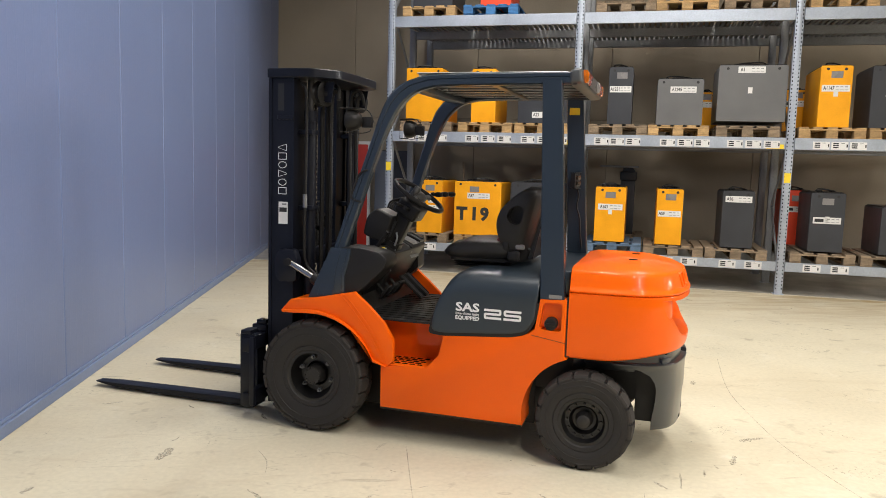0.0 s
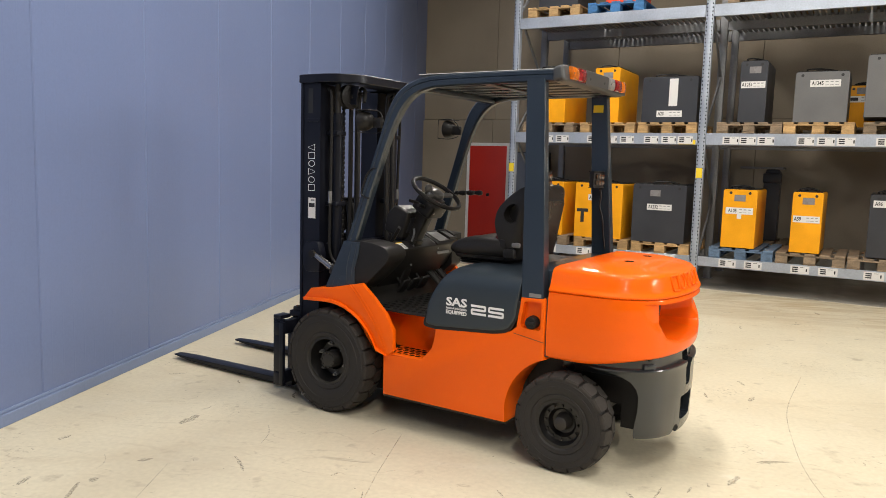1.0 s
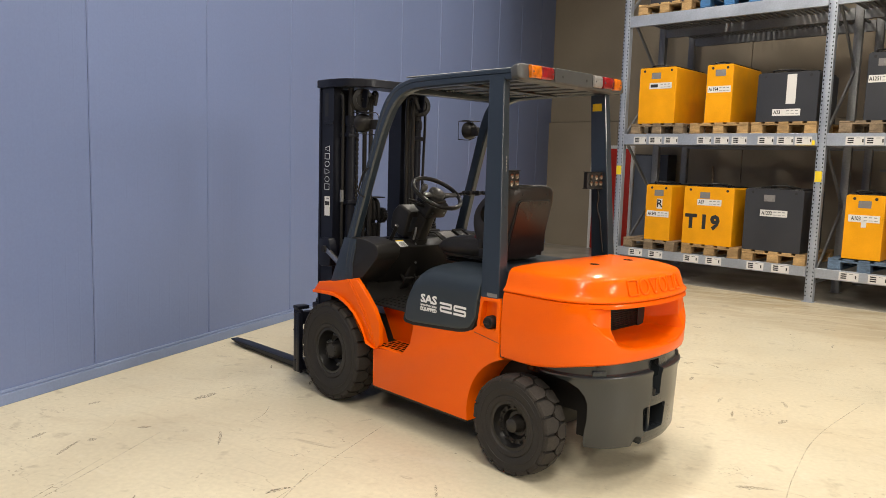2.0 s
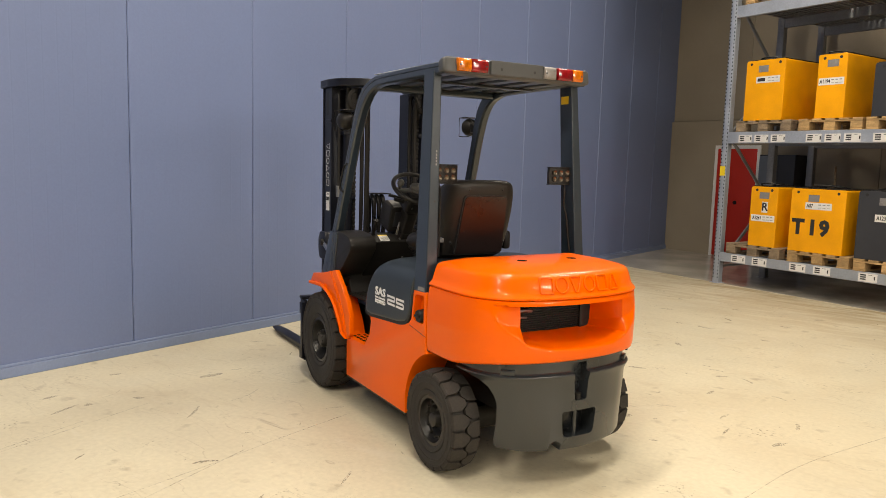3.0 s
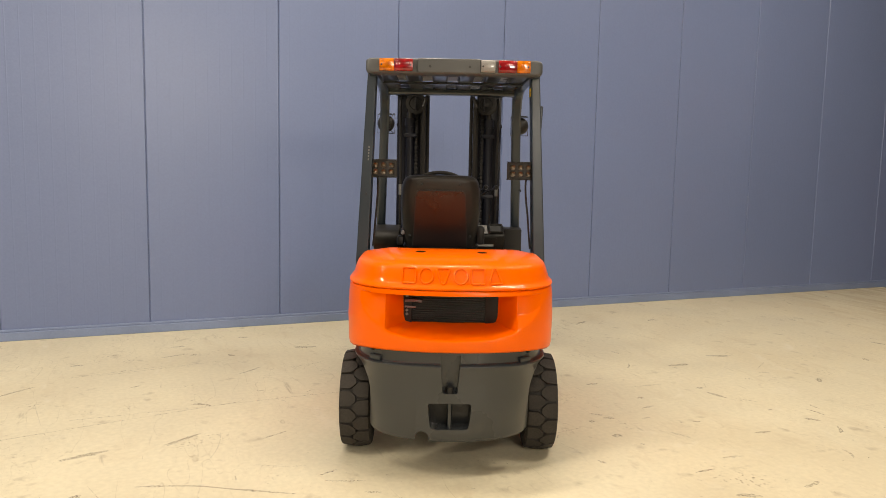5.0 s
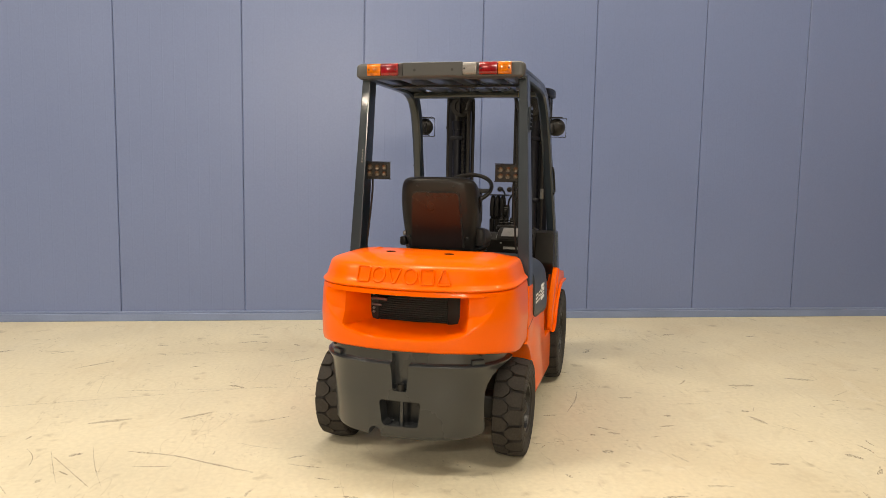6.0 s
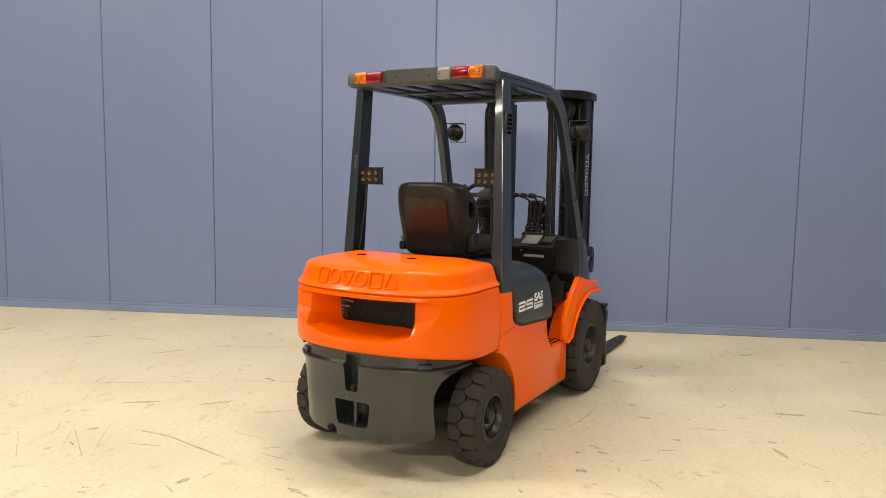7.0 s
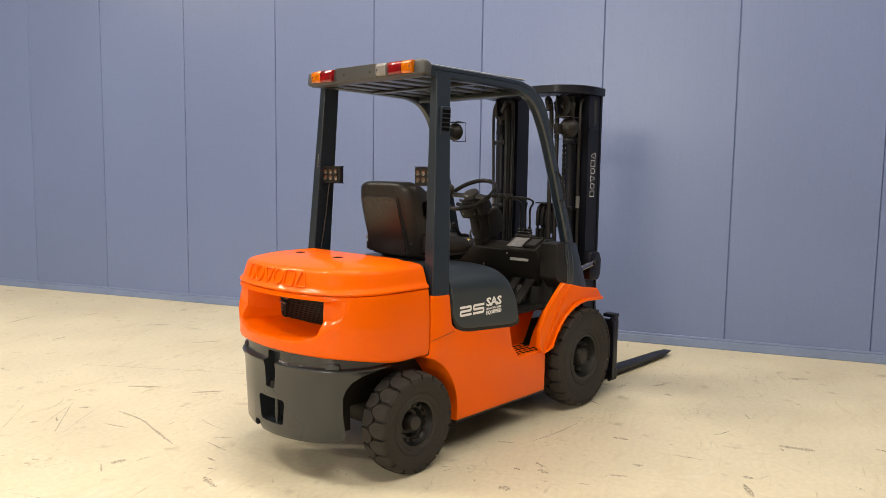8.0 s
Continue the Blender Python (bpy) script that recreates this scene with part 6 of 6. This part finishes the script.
        P("cowl_side", prism(shape, s * (0.345 if s > 0 else 0.400), s * 0.526, "y", 0.03, 4), BLACK, "black plastic cowl")
        P("fairing", prism([(1.645, 0.80), (1.50, 1.105), (1.372, 1.105), (1.380, 1.05), (1.412, 0.94), (1.405, 0.80)], s * 0.478, s * 0.533, "y", 0.006, 2), SLATE, "slate-grey pillar foot")
        for k in (0, 0.042):
            P("fairing_ridge", tube([(1.428 + k, s * 0.5325, 0.84), (1.432 + k, s * 0.533, 0.93), (1.413 + k, s * 0.533, 1.02), (1.392 + k, s * 0.5325, 1.10)], 0.003, 6, 5), SLATE)
    P("dashboard", prism(rounded([(1.58, 0.80), (1.50, 1.045), (1.42, 1.090), (1.305, 1.092), (1.235, 1.049), (1.300, 0.94), (1.38, 0.80)], [0.01, 0.02, 0.03, 0.008, 0.008, 0.02, 0.01], 3), -0.343, 0.343, "y", 0.01, 2), BLACK, "black dashboard")
    on_dash = pose(1.268, 0.238, 1.0708, 0, -31.6, 0)
    tag = P("dash_sticker", moved(box(-0.032, 0.034, -0.034, 0.034, 0.0, 0.0012), on_dash), PAPER, "white and yellow warning sticker on the dashboard")
    P("sticker_band", moved(box(0.026, 0.034, -0.034, 0.034, 0.0013, 0.0018), on_dash), YELLOWLABEL, "", tag)
    for k in range(4):
        P("sticker_print", moved(box(-0.026 + k * 0.011, -0.021 + k * 0.011, -0.028, 0.026 - 0.01 * (k % 2), 0.0013, 0.0017), on_dash), GREYINK, "", tag)
    P("kick_panel", prism([(1.33, 0.700), (1.45, 0.96), (1.60, 0.96), (1.60, 0.700)], -0.44, 0.44, "y", 0.005), BLACK, "black kick panel")
    panel = P("switch_panel", prism(rounded([(1.234, 1.056), (1.242, 1.072), (1.355, 1.128), (1.46, 1.118), (1.47, 0.95), (1.345, 0.872)], [0.006, 0.008, 0.012, 0.02, 0.02, 0.015], 2), -0.400, -0.13, "y", 0.008, 2), BLACK, "black sloping switch panel")
    P("panel_cheek", prism(rounded([(1.246, 1.054), (1.254, 1.068), (1.350, 1.116), (1.405, 1.110), (1.395, 1.0), (1.346, 0.890)], 0.008, 2), -0.1295, -0.1245, "y", 0.002, 1), GREYPLATE, "grey side plate, lighter than the panel", panel)
    P("cheek_bracket", prism([(1.300, 1.035), (1.345, 1.065), (1.372, 1.030), (1.352, 0.985), (1.312, 0.995)], -0.1245, -0.1150, "y", 0.003, 1), BLACK, "", panel)
    P("key_ring", moved(sweep([(0.017 * math.cos(a), 0.004 * math.sin(3 * a), 0.017 * math.sin(a) - 0.02) for a in np.linspace(0, 2 * math.pi, 16, endpoint=False)], circle(0.0022, 6), (0, 1, 0), closed=True), Matrix.Translation((1.300, -0.110, 1.022))), STEEL, "", panel)
    P("key_barrel", moved(lathe([(0, 0.016), (0.013, 0.016), (0.016, 0.0)], 14), Matrix.Translation((1.300, -0.1245, 1.032))), STEEL, "", panel)
    P("face_plate", moved(box(-0.003, 0.003, -0.075, 0.075, -0.022, 0.022, 0.002, 1), pose(1.2680, -0.25, 1.000, 0, 31, 0)), GREYPLATE, "", panel)
    P("face_screw", moved(lathe([(0, 0.004), (0.008, 0.003), (0.010, -0.003)], 10), pose(1.2500, -0.160, 1.030, 0, 31, 0) @ pose(0, 0, 0, 0, 0, 90)), STEEL, "", panel)
    slope = pose(1.2915, -0.28, 1.0992, 0, -24.5, 0)
    P("manual_plate", moved(box(-0.060, 0.058, 0.0, 0.118, 0.0, 0.003), slope), CLEAR, "worn pale instruction plate", panel)
    for k in range(5):
        P("plate_print", moved(box(-0.048 + k * 0.020, -0.042 + k * 0.020, 0.014, 0.105 - 0.016 * (k % 2), 0.003, 0.0034), slope), GREYINK, "", panel)
    tray = box(-0.045, 0.050, -0.100, -0.020, 0.0, 0.006)
    for x0, x1, y0, y1 in ((-0.055, -0.045, -0.110, -0.010), (0.050, 0.060, -0.110, -0.010), (-0.045, 0.050, -0.110, -0.100), (-0.045, 0.050, -0.020, -0.010)):
        box(x0, x1, y0, y1, 0.0, 0.018, 0.003, 1, tray)
    P("tray", moved(tray, slope), BLACK, "small open black tray", panel)
    P("tray_liner", moved(box(-0.044, 0.049, -0.099, -0.021, 0.0062, 0.0075), slope), INK, "", panel)
    tilt = pose(1.130, 0.062, 1.408, 0, -33, 0)  # the wheel's own plane
    lean = rounded([(-0.050, -0.044), (0.050, -0.044), (0.050, 0.044), (-0.050, 0.044)], 0.018, 3)
    col = P("steering_column", sweep([(1.425, 0.080, 0.74), (1.335, 0.080, 1.020), (1.262, 0.078, 1.165), (1.205, 0.070, 1.285)], lean, (0, 1, 0)), BLACK, "black steering column")
    P("column_collar", sweep([(1.300, 0.080, 1.085), (1.284, 0.079, 1.118)], [(a * 1.14, b * 1.14) for a, b in lean], (0, 1, 0)), BLACK, "", col)
    P("column_head", moved(box(-0.085, 0.070, -0.088, 0.088, -0.150, -0.045, 0.022, 3), tilt), BLACK, "black gear housing under the wheel", col)
    P("head_cover", moved(box(-0.060, 0.050, -0.060, 0.060, -0.046, -0.022, 0.012, 2), tilt), BLACK, "", col)
    for y in (-0.05, 0.05):
        P("head_screw", moved(lathe([(0, 0.002), (0.007, 0.001), (0.008, -0.003)], 10), tilt @ Matrix.Translation((-0.086, y, -0.10)) @ pose(0, 0, 0, 0, 0, 90)), STEEL, "", col)
    for y, z in ((0.045, 1.065), (-0.045, 1.035), (0.0, 0.93)):
        P("column_screw", moved(lathe([(0, 0.003), (0.008, 0.002), (0.009, -0.003)], 8), Matrix.Translation((1.425 - (z - 0.74) * 0.36 - 0.055, 0.080 + y, z)) @ pose(0, 0, 0, 0, 0, 90)), STEEL, "", col)
    at = pose(1.348, 0.105, 1.222, 0, -22, 0)
    pod = P("instrument_pod", moved(prism(rounded([(-0.082, -0.095), (0.070, -0.095), (0.090, 0.020), (0.050, 0.092), (-0.070, 0.088)], [0.02, 0.02, 0.03, 0.02, 0.015], 3), -0.088, 0.088, "y", 0.014, 3), at), BLACK, "black instrument pod")
    P("pod_plate", moved(box(-0.062, 0.038, -0.070, 0.070, 0.0875, 0.0925, 0.001, 1), at @ pose(0, 0, 0.0, 0, -2, 0)), GREYPLATE, "worn silver-grey label", pod)
    P("pod_screen", moved(box(-0.0835, -0.081, -0.060, 0.060, -0.05, 0.06, 0.001, 1), at), DARKBOX, "dark display", pod)
    P("pod_bracket", box(1.335, 1.425, 0.06, 0.14, 1.04, 1.14, 0.01), BLACK, "", pod)
    P("indicator_stalk", tube([(1.185, 0.120, 1.325), (1.205, 0.180, 1.350), (1.218, 0.232, 1.362)], 0.010, 8, 4), BLACK, "", col)
    P("direction_stalk", tube([(1.165, 0.120, 1.312), (1.168, 0.175, 1.330), (1.166, 0.215, 1.338)], 0.013, 8, 4), BLACK, "", col)
    P("tilt_lever", tube([(1.245, 0.135, 1.175), (1.235, 0.150, 1.140), (1.250, 0.152, 1.095)], 0.007, 8, 4), STEEL, "bent steel tilt lever", col)
    ring = [(0.168 * math.cos(a), 0.168 * math.sin(a), 0.0) for a in np.linspace(0, 2 * math.pi, 40, endpoint=False)]
    wheel = P("steering_wheel", moved(sweep(ring, circle(0.0145, 10), (0, 0, 1), closed=True), tilt), BLACK, "black steering wheel with a moulded grip")
    P("wheel_hub", moved(lathe([(0, 0.026), (0.030, 0.024), (0.050, 0.014), (0.056, -0.004), (0.048, -0.028), (0, -0.03)], 22), tilt @ pose(0, 0, 0, 90)), HUBCAP, "domed grey hub cap", wheel)
    for a in (92, 262):
        c, n = math.cos(radians(a)), math.sin(radians(a))
        P("spoke", moved(sweep([(0.03 * c, 0.03 * n, -0.010), (0.10 * c, 0.10 * n, -0.008), (0.162 * c, 0.162 * n, -0.001)], rounded([(-0.021, -0.007), (0.021, -0.007), (0.016, 0.009), (-0.016, 0.009)], 0.005, 2), (0, 0, 1)), tilt), HUBCAP, "broad grey spoke", wheel)
    P("spinner_knob", moved(join(rod((-0.010, 0.140, 0.004), (-0.010, 0.145, 0.034), 0.008, 8), moved(lathe([(0, 0.030), (0.015, 0.026), (0.023, 0.012), (0.023, -0.004), (0.014, -0.020), (0, -0.022)], 16), pose(-0.010, 0.146, 0.048, 90))), tilt), HUBCAP, "dark grey ball knob", wheel)
    for i in range(3):
        yb, yk = -0.125 - i * 0.038, -0.178 - i * 0.068
        xk = (1.082, 1.062, 1.036)[i]
        lv = P("lever", tube([(1.437, yb, 1.13), (1.428, yb - 0.008, 1.22), (1.415, yb - 0.016, 1.310), (1.392, (yb + yk) / 2, 1.356), (1.30, yk + 0.012, 1.382), (1.20, yk + 0.003, 1.397), (xk + 0.012, yk, 1.408)], 0.0068, 8, 4), BLACK, "black bent hydraulic lever")
        P("lever_knob", moved(lathe([(0, 0.034), (0.013, 0.028), (0.018, 0.008), (0.014, -0.016), (0.010, -0.026), (0.015, -0.032), (0.012, -0.048), (0, -0.048)], 14), pose(xk, yk, 1.409, 0, 0, 90)), BLACK, "", lv)
        P("lever_gaiter", moved(lathe([(0, 0.046), (0.011, 0.046), (0.012, 0.034), (0.019, 0.028), (0.014, 0.018), (0.022, 0.010), (0.017, 0.0), (0.024, -0.012)], 14), pose(1.436, yb, 1.146, 90)), BLACK, "", lv)
    P("lever_boot", box(1.395, 1.475, -0.235, -0.095, 1.10, 1.138, 0.012), BLACK, "black lever boot")
    for y in (-0.30, -0.19):
        rise = pose(1.255, y, 0.788, 0, -41, 0)
        pedal = P("long_pedal", moved(box(-0.105, 0.105, -0.034, 0.034, -0.006, 0.006, 0.004), rise), BLACK, "long black floor pedal")
        P("pedal_rib", moved(box(-0.100, 0.100, -0.033, -0.026, 0.0062, 0.012, 0.002, 1), rise), BLACK, "", pedal)
        P("pedal_rib", moved(box(-0.100, 0.100, 0.026, 0.033, 0.0062, 0.012, 0.002, 1), rise), BLACK, "", pedal)
    P("parking_brake", tube([(1.34, 0.290, 1.06), (1.265, 0.305, 1.155), (1.235, 0.312, 1.195)], 0.013, 8, 4), BLACK, "black parking brake lever")
    for y, w in ((-0.06, 0.09), (0.16, 0.07), (0.05, 0.07)):
        P("pedal", moved(box(-0.008, 0.008, -w / 2, w / 2, -0.05, 0.05, 0.004), pose(1.30, y, 0.80, 0, -35, 0)), BLACK, "black rubber pedal")
        P("pedal_arm", rod((1.31, y, 0.80), (1.40, y, 0.90), 0.009, 8), BLACK)
    # seat, a little to the left of the middle
    SY = 0.055
    base = P("seat_base", loft([[(x, SY + y, z) for x, y in rounded([(0.50 - k, -0.19 - k), (0.82 + k, -0.19 - k), (0.82 + k, 0.19 + k), (0.50 - k, 0.19 + k)], 0.04, 3)] for z, k in ((1.012, 0.004), (1.018, 0.018), (1.024, 0.004), (1.030, 0.020), (1.036, 0.006), (1.042, 0.022), (1.050, 0.008))]), BLACK, "black suspension bellows")
    cush = []
    for x, zb, zt, w in ((0.445, 1.092, 1.122, 0.185), (0.462, 1.078, 1.148, 0.220), (0.52, 1.068, 1.164, 0.243), (0.60, 1.062, 1.168, 0.250), (0.70, 1.057, 1.168, 0.252), (0.78, 1.055, 1.160, 0.250), (0.84, 1.060, 1.145, 0.240), (0.878, 1.070, 1.122, 0.222), (0.895, 1.084, 1.103, 0.198)):
        m = (zb + zt) / 2
        sec = rounded([(-w * 0.88, zb), (w * 0.88, zb), (w, m), (w * 0.90, zt), (w * 0.45, zt + 0.012), (0, zt + 0.004), (-w * 0.45, zt + 0.012), (-w * 0.90, zt), (-w, m)], [0.02, 0.02, 0.03, 0.03, 0.06, 0.06, 0.06, 0.03, 0.03], 3)
        cush.append([(x, SY + a, b) for a, b in sec])
    P("seat_cushion", loft(cush), VINYL, "black vinyl seat cushion", smooth=60)
    P("seat_pan", loft([[(x, SY + y, z) for x, y in rounded([(0.47 - k, -0.215 - k), (0.845 + k, -0.215 - k), (0.845 + k, 0.215 + k), (0.47 - k, 0.215 + k)], 0.05, 3)] for z, k in ((1.046, 0.0), (1.052, 0.010), (1.066, 0.014), (1.072, 0.006))]), BLACK, "black plastic seat pan", base)
    P("buckle", moved(box(-0.018, 0.018, -0.011, 0.011, -0.009, 0.009, 0.004), pose(0.552, SY + 0.215, 1.182, 0, -20, 0)), BUCKLE, "dark red belt buckle")
    P("buckle_strap", box(0.500, 0.535, SY + 0.215, SY + 0.235, 1.120, 1.175, 0.005), BLACK, "black buckle strap")
    backs = []
    for z, xr, xf, wing, w in ((1.060, 0.398, 0.475, 0.475, 0.205), (1.10, 0.385, 0.500, 0.510, 0.220), (1.18, 0.366, 0.500, 0.560, 0.232), (1.27, 0.345, 0.490, 0.580, 0.238), (1.35, 0.326, 0.475, 0.560, 0.238), (1.42, 0.311, 0.455, 0.500, 0.232), (1.468, 0.308, 0.430, 0.440, 0.218), (1.488, 0.318, 0.405, 0.405, 0.188), (1.494, 0.334, 0.388, 0.388, 0.145)):
        sec = rounded([(xr, -w + 0.085), (xr, w - 0.085), (xr + 0.022, w - 0.030), (xr + 0.065, w), (max(wing, xr + 0.075), w - 0.008), (wing, w - 0.05), (xf, w * 0.55), (xf - 0.008, 0), (xf, -w * 0.55), (wing, -w + 0.05), (max(wing, xr + 0.075), -w + 0.008), (xr + 0.065, -w), (xr + 0.022, -w + 0.030)], [0.04, 0.04, 0.03, 0.03, 0.02, 0.02, 0.04, 0.1, 0.04, 0.02, 0.02, 0.03, 0.03], 2)
        backs.append([(x, SY + 0.006 + y, z) for x, y in sec])
    curves = [smooth_path([ring[k] for ring in backs], 4) for k in range(len(backs[0]))]
    back = loft([[c[k] for c in curves] for k in range(len(curves[0]))])
    for s in (1, -1):
        hole = prism(rounded([(0.440, 1.278), (0.492, 1.276), (0.520, 1.318), (0.498, 1.368), (0.455, 1.388), (0.418, 1.372), (0.420, 1.320)], 0.02, 3), SY + s * 0.165, SY + s * 0.30, "y")
        back = cut(back, hole)
    bk = P("backrest", back, VINYL, "black moulded seat back", smooth=45)
    def panel_rings(grow, depths):
        half = lambda z: 0.157 - (z - 1.08) * 0.055 + grow
        edge = rounded([(-half(1.075), 1.075), (half(1.075), 1.075), (half(1.403), 1.403 + grow), (-half(1.403), 1.403 + grow)], [0.004, 0.004, 0.028, 0.028], 4)
        return [[(0.372 - (z - 1.10) * 0.212 - d, SY + 0.006 + y, z) for y, z in edge] for d in depths]
    P("shell_gap", loft(panel_rings(0.006, (-0.02, 0.001))), INK, "dark gap round the rear shell", bk)
    P("back_shell", loft(panel_rings(0.0, (-0.012, 0.0045, 0.0065))), BACKSHELL, "brownish black plastic rear shell", bk)
    for y, z, out in ((0.110, 1.441, -0.004), (-0.110, 1.441, -0.004), (0.121, 1.202, 0.0068), (-0.121, 1.202, 0.0068), (-0.178, 1.134, -0.016), (0.178, 1.134, -0.016)):
        P("shell_screw", moved(lathe([(0, 0.002), (0.004, 0.001), (0.005 if out > 0 else 0.011, -0.012)], 12), Matrix.Translation((0.372 - (z - 1.10) * 0.212 - out, SY + 0.006 + y, z)) @ pose(0, 0, 0, 0, 0, 90)), HUB if out > 0 else INK, "", bk)
    P("recline_lever", box(0.405, 0.462, SY + 0.215, SY + 0.240, 1.132, 1.164, 0.012), CLEAR, "pale grey recline lever", bk)
    P("belt_reel", box(0.43, 0.52, SY - 0.262, SY - 0.215, 1.08, 1.19, 0.015), BLACK, "black belt reel", bk)
    P("belt_reel", box(0.43, 0.50, SY + 0.225, SY + 0.265, 1.07, 1.125, 0.012), BLACK, "", bk)
    return FL


build_forklift()
